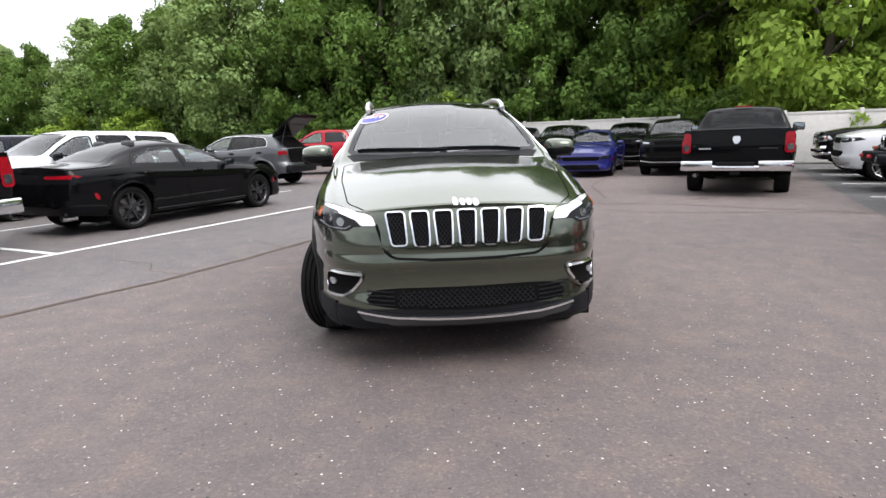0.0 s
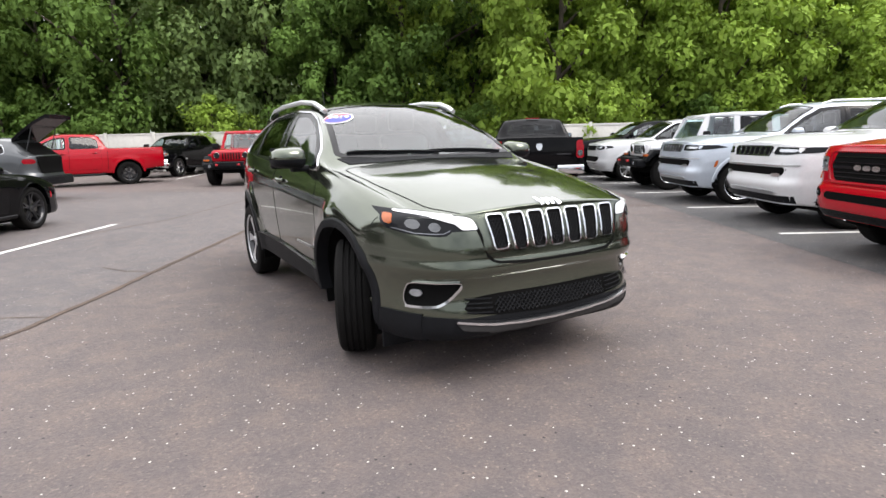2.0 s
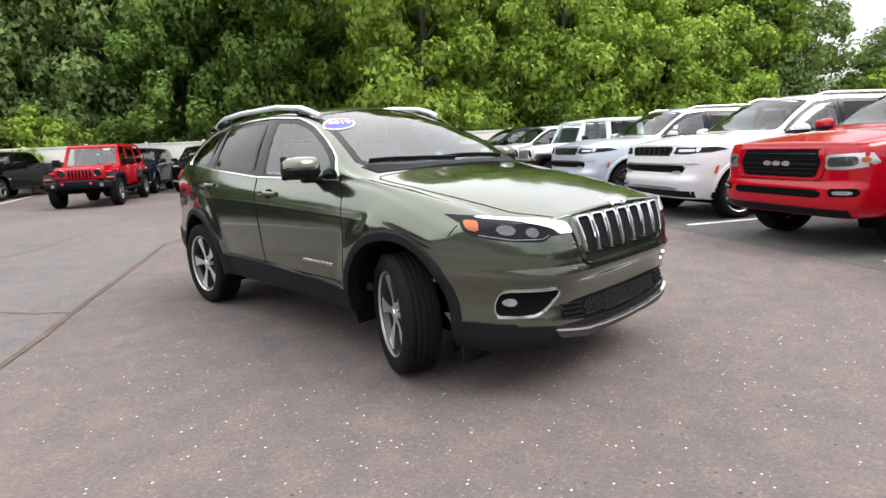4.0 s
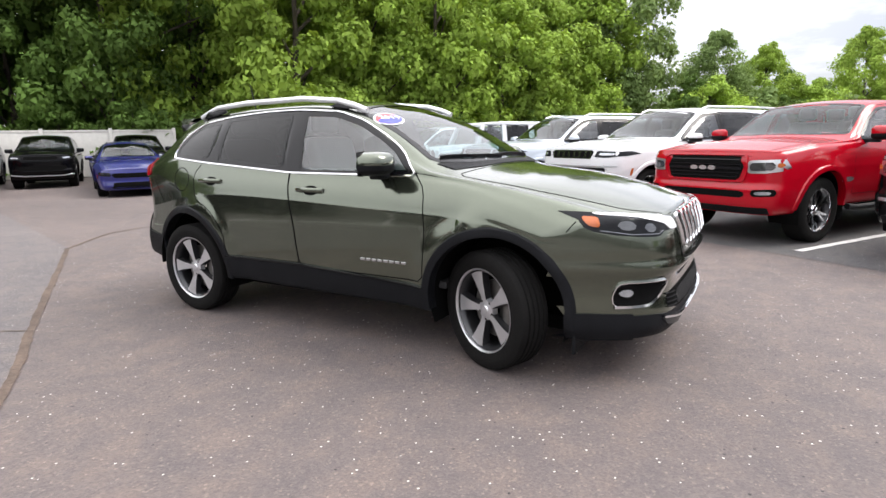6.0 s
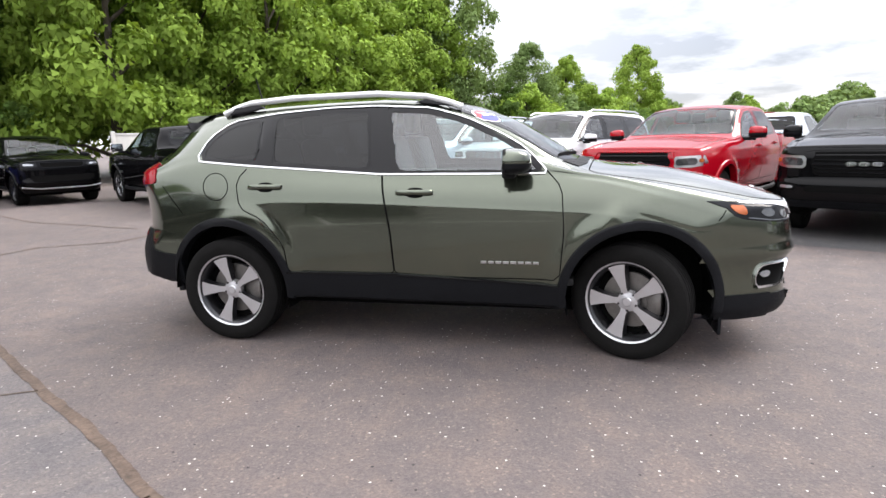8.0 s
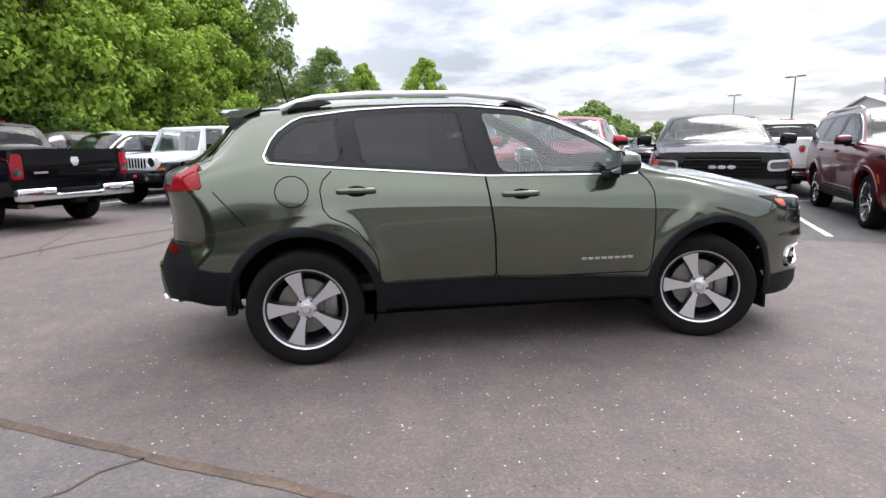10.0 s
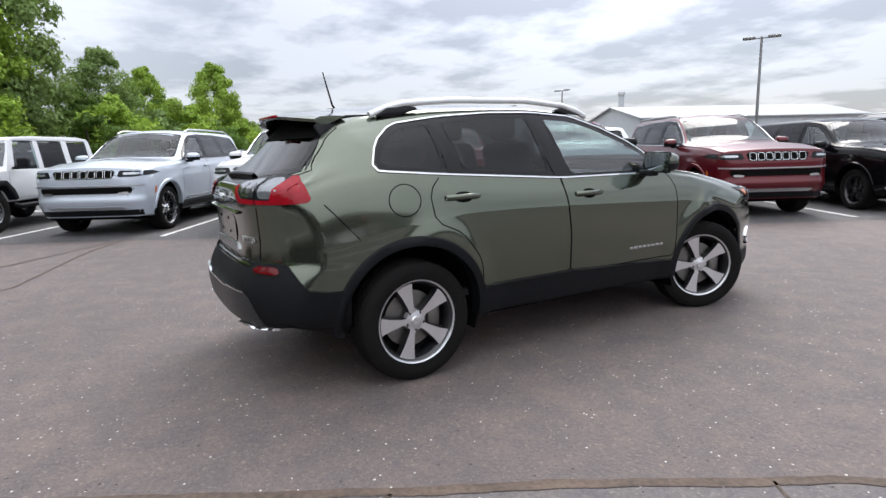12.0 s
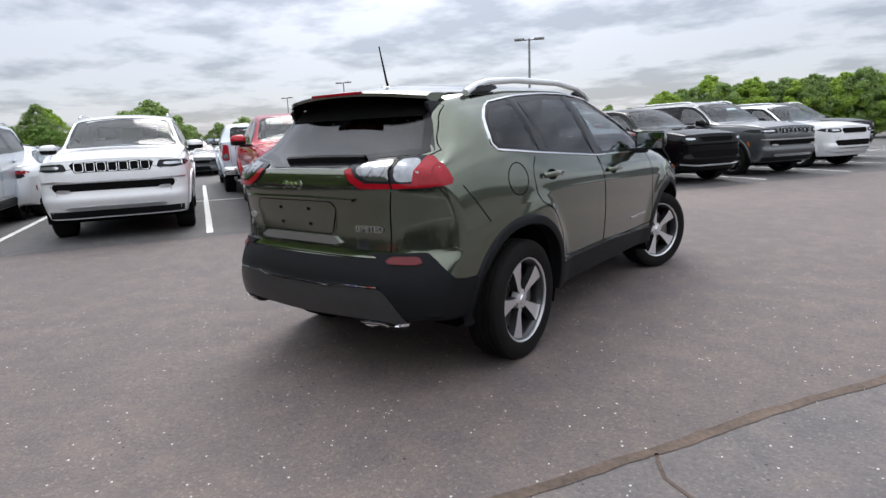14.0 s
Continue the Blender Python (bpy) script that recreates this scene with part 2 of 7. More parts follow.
def asphalt(name, base, warm, spots):
    """Worn asphalt: stones of several greys, larger stains, fine relief."""
    m = bpy.data.materials.new(name)
    m.use_nodes = True
    nt = m.node_tree
    b = nt.nodes["Principled BSDF"]
    n = nt.nodes.new
    tc = n("ShaderNodeTexCoord")

    def noise_node(scale, detail, rough=0.5):
        k = n("ShaderNodeTexNoise")
        k.inputs["Scale"].default_value, k.inputs["Detail"].default_value, k.inputs["Roughness"].default_value = scale, detail, rough
        nt.links.new(tc.outputs["Object"], k.inputs["Vector"])
        return k

    def ramp_node(source, stops):
        r = n("ShaderNodeValToRGB")
        el = r.color_ramp.elements
        while len(el) < len(stops):
            el.new(0.5)
        for k, (pos, c) in zip(el, stops):
            k.position, k.color = pos, (*c, 1)
        nt.links.new(source, r.inputs[0])
        return r.outputs[0]

    def times(p, q):
        v = n("ShaderNodeVectorMath")
        v.operation = "MULTIPLY"
        nt.links.new(p, v.inputs[0])
        nt.links.new(q, v.inputs[1])
        return v.outputs[0]

    def cells(scale):
        v = n("ShaderNodeTexVoronoi")
        v.inputs["Scale"].default_value = scale
        nt.links.new(tc.outputs["Object"], v.inputs["Vector"])
        sep = n("ShaderNodeSeparateXYZ")
        nt.links.new(v.outputs["Color"], sep.inputs[0])
        return v, sep

    def less(source, level):
        k = n("ShaderNodeMath")
        k.operation = "LESS_THAN"
        k.inputs[1].default_value = level
        nt.links.new(source, k.inputs[0])
        return k.outputs[0]

    # worn patches of half a metre, over larger tone changes and a fine grain
    big, patches, grain = noise_node(0.22, 5), noise_node(3.6, 8, 0.72), noise_node(34.0, 4, 0.7)
    fine = noise_node(300.0, 2)
    tone = ramp_node(big.outputs[0], ((0.35, base), (0.68, warm)))
    col = times(tone, ramp_node(patches.outputs[0], ((0.34, (0.80, 0.83, 0.87)), (0.49, (0.95, 0.96, 0.97)), (0.58, (1.07, 1.05, 1.02)), (0.72, (1.24, 1.18, 1.11)))))
    col = times(col, ramp_node(grain.outputs[0], ((0.28, (0.84, 0.84, 0.85)), (0.72, (1.15, 1.14, 1.13)))))
    # stones: each cell its own grey
    vor, stone = cells(95.0)
    col = times(col, ramp_node(stone.outputs[0], ((0.0, (0.84, 0.84, 0.85)), (0.55, (1.0, 0.99, 0.99)), (0.95, (1.12, 1.11, 1.09)), (0.996, (spots * 0.8, spots * 0.78, spots * 0.72)))))
    # loose pale chips and dark pits, a few to the hand's breadth
    for scale, size, share, shade in ((30.0, 0.17, 0.10, (0.55, 0.53, 0.49)), (17.0, 0.12, 0.20, (0.030, 0.028, 0.028)), (11.0, 0.046, 0.40, (0.66, 0.64, 0.60))):
        v, sep = cells(scale)
        both = n("ShaderNodeMath")
        both.operation = "MULTIPLY"
        nt.links.new(less(v.outputs["Distance"], size), both.inputs[0])
        nt.links.new(less(sep.outputs[1], share), both.inputs[1])
        mx = n("ShaderNodeMixRGB")
        mx.inputs[2].default_value = (*shade, 1)
        nt.links.new(both.outputs[0], mx.inputs[0])
        nt.links.new(col, mx.inputs[1])
        col = mx.outputs[0]
    nt.links.new(col, b.inputs["Base Color"])
    b.inputs["Roughness"].default_value = 0.72
    b.inputs["Specular IOR Level"].default_value = 0.4
    bp = n("ShaderNodeBump")
    ad = n("ShaderNodeMath")
    ad.operation = "ADD"
    nt.links.new(vor.outputs["Distance"], ad.inputs[0])
    nt.links.new(fine.outputs[0], ad.inputs[1])
    nt.links.new(ad.outputs[0], bp.inputs["Height"])
    bp.inputs["Strength"].default_value, bp.inputs["Distance"].default_value = 0.55, 0.006
    nt.links.new(bp.outputs[0], b.inputs["Normal"])
    return m


M["asphalt"] = asphalt("lane_asphalt", (0.111, 0.093, 0.090), (0.151, 0.124, 0.116), 2.0)
M["asphalt_west"] = asphalt("west_asphalt", (0.113, 0.102, 0.103), (0.154, 0.137, 0.134), 2.0)
M["asphalt_dark"] = asphalt("stall_asphalt", (0.072, 0.070, 0.072), (0.100, 0.096, 0.096), 2.4)


# ---- mesh helpers ----
def mesh(name, verts, faces, mat, parent=None, label="", smooth=True, normals=None, sharp=None):
    me = bpy.data.meshes.new(name)
    me.from_pydata([tuple(v) for v in verts], [], [tuple(f) for f in faces])
    me.materials.append(M[mat] if isinstance(mat, str) else mat)
    me.polygons.foreach_set("use_smooth", [smooth] * len(me.polygons))
    if sharp is not None:
        me.set_sharp_from_angle(angle=radians(sharp))
    if normals is not None:
        me.normals_split_custom_set_from_vertices([tuple(v) for v in normals])
    me.update()
    ob = new(name, me)
    if parent is not None:
        ob.parent = parent
    if label:
        ob["label"] = label
    return ob


def part(name, bm, mat, parent=None, label="", smooth=False, sharp=None):
    me = bpy.data.meshes.new(name)
    bm.to_mesh(me)
    bm.free()
    me.materials.append(M[mat] if isinstance(mat, str) else mat)
    me.polygons.foreach_set("use_smooth", [smooth] * len(me.polygons))
    if sharp is not None:
        me.set_sharp_from_angle(angle=radians(sharp))
    ob = new(name, me)
    if parent is not None:
        ob.parent = parent
    if label:
        ob["label"] = label
    return ob


def box_bm(x0, x1, y0, y1, z0, z1, bevel=0.0, seg=2, bm=None):
    bm = bm or bmesh.new()
    r = bmesh.ops.create_cube(bm, size=1.0, matrix=Matrix.LocRotScale(((x0 + x1) / 2, (y0 + y1) / 2, (z0 + z1) / 2), None, (abs(x1 - x0), abs(y1 - y0), abs(z1 - z0))))
    if bevel > 0:
        ed = list({e for v in r["verts"] for e in v.link_edges})
        bmesh.ops.bevel(bm, geom=ed, offset=bevel, segments=seg, profile=0.5, affect="EDGES")
    return bm


def box(name, dims, mat, parent=None, label="", bevel=0.01, seg=2):
    return part(name, box_bm(*dims, bevel, seg), mat, parent, label, True, 35)


def prism(name, outline, lo, hi, mat, parent=None, label="", plane="yz", bevel=0.0, sharp=35):
    """A flat outline (list of two-number points) pushed from lo to hi along the third axis."""
    bm = bmesh.new()
    put = {"yz": lambda p, d: (d, p[0], p[1]), "xz": lambda p, d: (p[0], d, p[1]), "xy": lambda p, d: (p[0], p[1], d)}[plane]
    a = [bm.verts.new(put(p, lo)) for p in outline]
    b = [bm.verts.new(put(p, hi)) for p in outline]
    bm.faces.new(a), bm.faces.new(list(reversed(b)))
    for i in range(len(a)):
        j = (i + 1) % len(a)
        bm.faces.new((a[i], b[i], b[j], a[j]))
    bmesh.ops.recalc_face_normals(bm, faces=bm.faces)
    if bevel > 0:
        bmesh.ops.bevel(bm, geom=[e for e in bm.edges if e.calc_face_angle(0) > 0.5], offset=bevel, segments=2, profile=0.5, affect="EDGES")
    return part(name, bm, mat, parent, label, True, sharp)


def lathe(profile, seg, axis="x", start=0.0, bm=None):
    """Turn a (radius, along) profile round an axis."""
    bm = bm or bmesh.new()
    rings = []
    for k in range(seg):
        a = start + 2 * math.pi * k / seg
        c, s = math.cos(a), math.sin(a)
        rings.append([bm.verts.new((h, r * c, r * s) if axis == "x" else (r * c, r * s, h)) for r, h in profile])
    for k in range(seg):
        p, q = rings[k], rings[(k + 1) % seg]
        for i in range(len(profile) - 1):
            bm.faces.new((p[i], p[i + 1], q[i + 1], q[i]))
    bmesh.ops.recalc_face_normals(bm, faces=bm.faces)
    return bm


def tube(name, pts, r, mat, parent=None, label="", seg=8, taper=None):
    """A round bar along a line of points."""
    pts = [Vector(p) for p in pts]
    verts, faces = [], []
    for i, p in enumerate(pts):
        d = (pts[min(i + 1, len(pts) - 1)] - pts[max(i - 1, 0)]).normalized()
        s = d.cross(Vector((0, 0, 1)))
        s = s.normalized() if s.length > 1e-3 else Vector((1, 0, 0))
        u = s.cross(d)
        rr = r if taper is None else r + (taper - r) * i / (len(pts) - 1)
        for k in range(seg):
            a = 2 * math.pi * k / seg
            verts.append(p + s * (rr * math.cos(a)) + u * (rr * math.sin(a)))
    for i in range(len(pts) - 1):
        for k in range(seg):
            j = (k + 1) % seg
            faces.append((i * seg + k, i * seg + j, (i + 1) * seg + j, (i + 1) * seg + k))
    faces.append(tuple(range(seg)))
    faces.append(tuple(reversed(range((len(pts) - 1) * seg, len(pts) * seg))))
    return mesh(name, verts, faces, mat, parent, label, True, None, 50)


def text(name, words, size, depth, mat, m, parent=None, label="", align="CENTER"):
    """Raised letters as a mesh."""
    cu = bpy.data.curves.new(name, "FONT")
    cu.body, cu.size, cu.extrude, cu.align_x, cu.align_y = words, size, depth, align, "CENTER"
    tmp = bpy.data.objects.new(name, cu)
    scene.collection.objects.link(tmp)
    me = bpy.data.meshes.new_from_object(tmp.evaluated_get(bpy.context.evaluated_depsgraph_get()))
    bpy.data.objects.remove(tmp)
    bpy.data.curves.remove(cu)
    me.transform(m)
    me.materials.clear()
    me.materials.append(M[mat])
    ob = new(name, me)
    if parent is not None:
        ob.parent = parent
    if label:
        ob["label"] = label
    return ob


def curve(points):
    """A smooth curve through (position, value) points that never overshoots."""
    xs, ys = np.array([p[0] for p in points], float), np.array([p[1] for p in points], float)
    h, d = np.diff(xs), np.diff(ys) / np.diff(xs)
    m = np.zeros(len(xs))
    m[0], m[-1] = d[0], d[-1]
    for i in range(1, len(xs) - 1):
        if d[i - 1] * d[i] > 0:
            w1, w2 = 2 * h[i] + h[i - 1], h[i] + 2 * h[i - 1]
            m[i] = (w1 + w2) / (w1 / d[i - 1] + w2 / d[i])

    def f(x):
        if x <= xs[0]:
            return float(ys[0])
        if x >= xs[-1]:
            return float(ys[-1])
        i = int(np.searchsorted(xs, x) - 1)
        t = (x - xs[i]) / h[i]
        return float((2 * t**3 - 3 * t**2 + 1) * ys[i] + (t**3 - 2 * t**2 + t) * h[i] * m[i] + (3 * t**2 - 2 * t**3) * ys[i + 1] + (t**3 - t**2) * h[i] * m[i + 1])

    return f


def inside(p, poly):
    x, y, r = p[0], p[1], False
    j = len(poly) - 1
    for i in range(len(poly)):
        (xi, yi), (xj, yj) = poly[i], poly[j]
        if (yi > y) != (yj > y) and x < (xj - xi) * (y - yi) / (yj - yi) + xi:
            r = not r
        j = i
    return r


def rounded(poly, n=2, r=0.035):
    """Corner cutting: softens the corners of an outline to a radius of about r."""
    for k in range(n):
        q = []
        for i in range(len(poly)):
            a, b = Vector(poly[i]), Vector(poly[(i + 1) % len(poly)])
            d = (b - a).length
            c = min(0.28, r / (1.7**k) / d) if d > 1e-6 else 0.25
            q += [tuple(a.lerp(b, c)), tuple(b.lerp(a, c))]
        poly = q
    return poly


def shrunk(poly, d):
    """The outline moved inwards by d."""
    area = sum(poly[i][0] * poly[(i + 1) % len(poly)][1] - poly[(i + 1) % len(poly)][0] * poly[i][1] for i in range(len(poly)))
    s = 1 if area > 0 else -1
    out = []
    for i in range(len(poly)):
        p, a, b = Vector(poly[i]), Vector(poly[i - 1]), Vector(poly[(i + 1) % len(poly)])
        e1, e2 = (p - a), (b - p)
        if e1.length < 1e-6 or e2.length < 1e-6:
            continue
        n1, n2 = Vector((-e1.y, e1.x)).normalized() * s, Vector((-e2.y, e2.x)).normalized() * s
        m = n1 + n2
        m = m.normalized() if m.length > 1e-4 else n1
        out.append(tuple(p + m * min(d / max(m.dot(n1), 0.35), 2.0 * d)))
    return out


# ---- cars: a lofted skin, and parts laid on it ----
from mathutils.bvhtree import BVHTree


def soft_corner(p, c, q, r, n):
    """Points of a rounded corner at c between p and q."""
    p, c, q = Vector(p), Vector(c), Vector(q)
    a, b = p - c, q - c
    ra, rb = min(r, a.length * 0.45), min(r, b.length * 0.45)
    s = c + a.normalized() * ra if a.length > 1e-6 else c
    e = c + b.normalized() * rb if b.length > 1e-6 else c
    return [tuple(s * (1 - t) ** 2 + c * 2 * t * (1 - t) + e * t * t) for t in np.linspace(0, 1, n)]


def line_pts(a, b, n, bulge=0.0):
    """n points strictly between a and b, bulging to the right of the way."""
    a, b = Vector(a), Vector(b)
    d = b - a
    nrm = Vector((d.y, -d.x)).normalized() if d.length > 1e-6 else Vector((0, 0))
    return [tuple(a + d * t + nrm * bulge * 4 * t * (1 - t)) for t in np.linspace(0, 1, n + 2)[1:-1]]


class Skin:
    """The outer skin of a car, front towards -y, front axle at y = 0."""

    def __init__(self, s, step=0.04):
        self.s = s
        c = {k: curve(s[k]) for k in ("W", "zb", "zs", "inset", "zbelt", "wt", "zt", "zc")}
        self.c = c
        ys = list(np.linspace(s["yf"], s["yr"], int((s["yr"] - s["yf"]) / step)))
        self.front, self.rear = curve(s["front"]), curve(s["rear"])
        rows = []
        for y in ys:
            W, zb = c["W"](y), c["zb"](y)
            A, B, C = (0, zb), (W - s.get("tuck", 0.07), zb), (W, c["zs"](y))
            D, E, F = (W - c["inset"](y), c["zbelt"](y)), (c["wt"](y), c["zt"](y)), (0, c["zc"](y))
            crown = F[1] - E[1]
            top = lambda x: F[1] - crown * (x / max(E[0], 1e-3)) ** 2
            E2 = (E[0] * 0.8, top(E[0] * 0.8))
            cb, cc = soft_corner(A, B, C, 0.05, 4), soft_corner(B, C, D, s.get("waist", 0.05), 5)
            cd, ce = soft_corner(C, D, E, 0.04, 4), soft_corner(D, E, E2, s.get("rail", 0.06), 5)
            pts = [A] + line_pts(A, cb[0], 2) + cb + line_pts(cb[-1], cc[0], s.get("rows", 9), s.get("flank", 0.012)) + cc + line_pts(cc[-1], cd[0], 5, 0.008) + cd
            pts += line_pts(cd[-1], ce[0], 14, s.get("house", 0.015)) + ce
            x0 = ce[-1][0]
            pts += [(x, top(x) - (top(x0) - ce[-1][1]) * x / x0) for x in np.linspace(x0, 0, 12)[1:]]
            rows.append([self.bend(self.swell(x, y, z, W), y, z) for x, z in pts])
        n, m = len(rows[0]), len(rows)
        verts, faces = [], []
        for r in rows:
            verts += [Vector((-p[0], p[1], p[2])) for p in r[:-1]] + [Vector(p) for p in reversed(r)][:-1]
        k = 2 * (n - 1)
        for i in range(m - 1):
            for j in range(k):
                l = (j + 1) % k
                faces.append((i * k + j, (i + 1) * k + j, (i + 1) * k + l, i * k + l))
        # end caps: strips from side to side
        for end, y in ((0, s["yf"]), (m - 1, s["yr"])):
            W = c["W"](y)
            prev = None
            for j in range(3, n):
                L = verts[end * k + j]
                R = verts[end * k + (k - j) % k]
                if prev is None and j < 3:
                    continue
                cols = 65 if step < 0.04 else 25
                half, z = abs(L.x), L.z
                row = []
                for q in range(cols):
                    f = -1 + 2 * q / (cols - 1)
                    if q == 0 or half < 1e-6:
                        row.append(end * k + j)
                    elif q == cols - 1:
                        row.append(end * k + (k - j) % k)
                    else:
                        row.append(len(verts))
                        verts.append(Vector(self.bend(half * f, y, z)))
                if prev is not None:
                    for q in range(cols - 1):
                        f4 = (prev[q], prev[q + 1], row[q + 1], row[q])
                        if end != 0:
                            f4 = tuple(reversed(f4))
                        u = []
                        for v in f4:
                            if v not in u:
                                u.append(v)
                        if len(u) > 2:
                            faces.append(tuple(u))
                prev = row
        self.verts, self.faces = verts, faces
        me = bpy.data.meshes.new("tmp")
        me.from_pydata([tuple(v) for v in verts], [], faces)
        bm = bmesh.new()
        bm.from_mesh(me)
        bmesh.ops.recalc_face_normals(bm, faces=bm.faces)
        bm.verts.ensure_lookup_table(), bm.faces.ensure_lookup_table()
        self.faces = [tuple(v.index for v in f.verts) for f in bm.faces]
        self.normals = [v.normal.copy() for v in bm.verts]
        self.tree = BVHTree.FromBMesh(bm)
        bm.free()
        bpy.data.meshes.remove(me)

    def swell(self, x, y, z, W):
        """The wings swell out round the wheels."""
        s = self.s
        if x < W * 0.8 or z > s["arch_f"][1] + 0.85:
            return x
        for cy, cz in (s["arch_f"], s["arch_b"]):
            q = math.hypot(y - cy, z - cz) - s["arch_r"]
            x += s.get("swell", 0.016) * math.exp(-((max(q, 0) / 0.13) ** 4))
        return x

    def bend(self, x, y, z):
        """Rounds the two ends in plan and shapes them in height."""
        s = self.s
        f = max(0.0, 1 - (y - s["yf"]) / s["nose_len"])
        r = max(0.0, 1 - (s["yr"] - y) / s["tail_len"])
        y += f * (s["nose"] * (abs(x) / s["half"]) ** s["npow"] + self.front(z) * f)
        y -= r * (s["tail"] * (abs(x) / s["half"]) ** s["tpow"] - self.rear(z) * r)
        return (x, y, z)

    def hit(self, way, u, v, side=-1):
        """The skin's point and normal: way 's' from the side at (y, z), 'f' and 'r' from the ends at (x, z), 't' from above at (x, y)."""
        if way == "s":
            o, d = Vector((4 * side, u, v)), Vector((-side, 0, 0))
        elif way == "f":
            o, d = Vector((u, -9, v)), Vector((0, 1, 0))
        elif way == "r":
            o, d = Vector((u, 12, v)), Vector((0, -1, 0))
        else:
            o, d = Vector((u, v, 9)), Vector((0, 0, -1))
        p, n, _, _ = self.tree.ray_cast(o, d)
        if p is None:
            return None, None
        return p, n if n.dot(d) < 0 else -n


def patch(skin, way, poly, off, thick, mat, name, parent, label="", side=-1, cols=16, rows=5, soft=2, r=0.035):
    """A panel that follows the skin inside an outline, off metres proud of it, with a rim thick metres deep."""
    poly = rounded(poly, soft, r) if soft else poly
    u0, u1 = min(p[0] for p in poly), max(p[0] for p in poly)
    grid = []
    for u in np.linspace(u0 + 1e-4, u1 - 1e-4, cols):
        cr = []
        for i in range(len(poly)):
            a, b = poly[i], poly[(i + 1) % len(poly)]
            if (a[0] <= u) != (b[0] <= u):
                cr.append(a[1] + (b[1] - a[1]) * (u - a[0]) / (b[0] - a[0]))
        if len(cr) < 2:
            continue
        lo, hi = min(cr), max(cr)
        col = []
        for v in np.linspace(lo, hi, rows):
            p, n = skin.hit(way, u, v, side)
            if p is None:
                break
            col.append((p, n))
        if len(col) == rows:
            grid.append(col)
    if len(grid) < 2:
        return None
    verts, faces, m = [], [], len(grid)
    for c in grid:
        verts += [p + n * off for p, n in c]
    for i in range(m - 1):
        for j in range(rows - 1):
            faces.append((i * rows + j, (i + 1) * rows + j, (i + 1) * rows + j + 1, i * rows + j + 1))
    if thick > 0:
        rim = [(i, 0) for i in range(m)] + [(m - 1, j) for j in range(1, rows)] + [(i, rows - 1) for i in range(m - 2, -1, -1)] + [(0, j) for j in range(rows - 2, 0, -1)]
        base = len(verts)
        for i, j in rim:
            p, n = grid[i][j]
            verts.append(p + n * (off - thick))
        for k in range(len(rim)):
            l = (k + 1) % len(rim)
            faces.append((rim[k][0] * rows + rim[k][1], rim[l][0] * rows + rim[l][1], base + l, base + k))
    bm = bmesh.new()
    vs = [bm.verts.new(v) for v in verts]
    for f in faces:
        try:
            bm.faces.new([vs[i] for i in f])
        except ValueError:
            pass
    bmesh.ops.remove_doubles(bm, verts=bm.verts, dist=1e-5)
    bmesh.ops.recalc_face_normals(bm, faces=bm.faces)
    ref = bm.faces[:][0] if bm.faces else None
    if ref is not None and ref.normal.dot(grid[0][0][1]) < 0:
        bmesh.ops.reverse_faces(bm, faces=bm.faces)
    return part(name, bm, mat, parent, label, True, 40)


def ribbon(skin, way, pts, width, off, mat, name, parent, label="", side=-1, closed=False, step=0.03, thick=0.0):
    """A strip that follows the skin along a line; off metres proud, rounded when thick is given."""
    path = []
    last = len(pts) if closed else len(pts) - 1
    for i in range(last):
        a, b = Vector(pts[i]), Vector(pts[(i + 1) % len(pts)])
        k = max(1, int((b - a).length / step))
        path += [a + (b - a) * (t / k) for t in range(k)]
    if not closed:
        path.append(Vector(pts[-1]))
    hits = [skin.hit(way, p.x, p.y, side) for p in path]
    hits = [h for h in hits if h[0] is not None]
    if len(hits) < 2:
        return None
    verts, faces = [], []
    n = len(hits)
    for i, (p, nr) in enumerate(hits):
        a = hits[(i - 1) % n if closed else max(i - 1, 0)][0]
        b = hits[(i + 1) % n if closed else min(i + 1, n - 1)][0]
        d = (b - a).normalized()
        s = d.cross(nr).normalized() * (width / 2)
        q = p + nr * off
        verts += [p + s - nr * 0.004 if thick else q + s, q + s * 0.6 + nr * thick, q - s * 0.6 + nr * thick, p - s - nr * 0.004 if thick else q - s]
    for i in range(n if closed else n - 1):
        j = (i + 1) % n
        for k in range(3):
            faces.append((i * 4 + k, i * 4 + k + 1, j * 4 + k + 1, j * 4 + k))
    bm = bmesh.new()
    vs = [bm.verts.new(v) for v in verts]
    for f in faces:
        try:
            bm.faces.new([vs[i] for i in f])
        except ValueError:
            pass
    bmesh.ops.recalc_face_normals(bm, faces=bm.faces)
    return part(name, bm, mat, parent, label, True, 50)


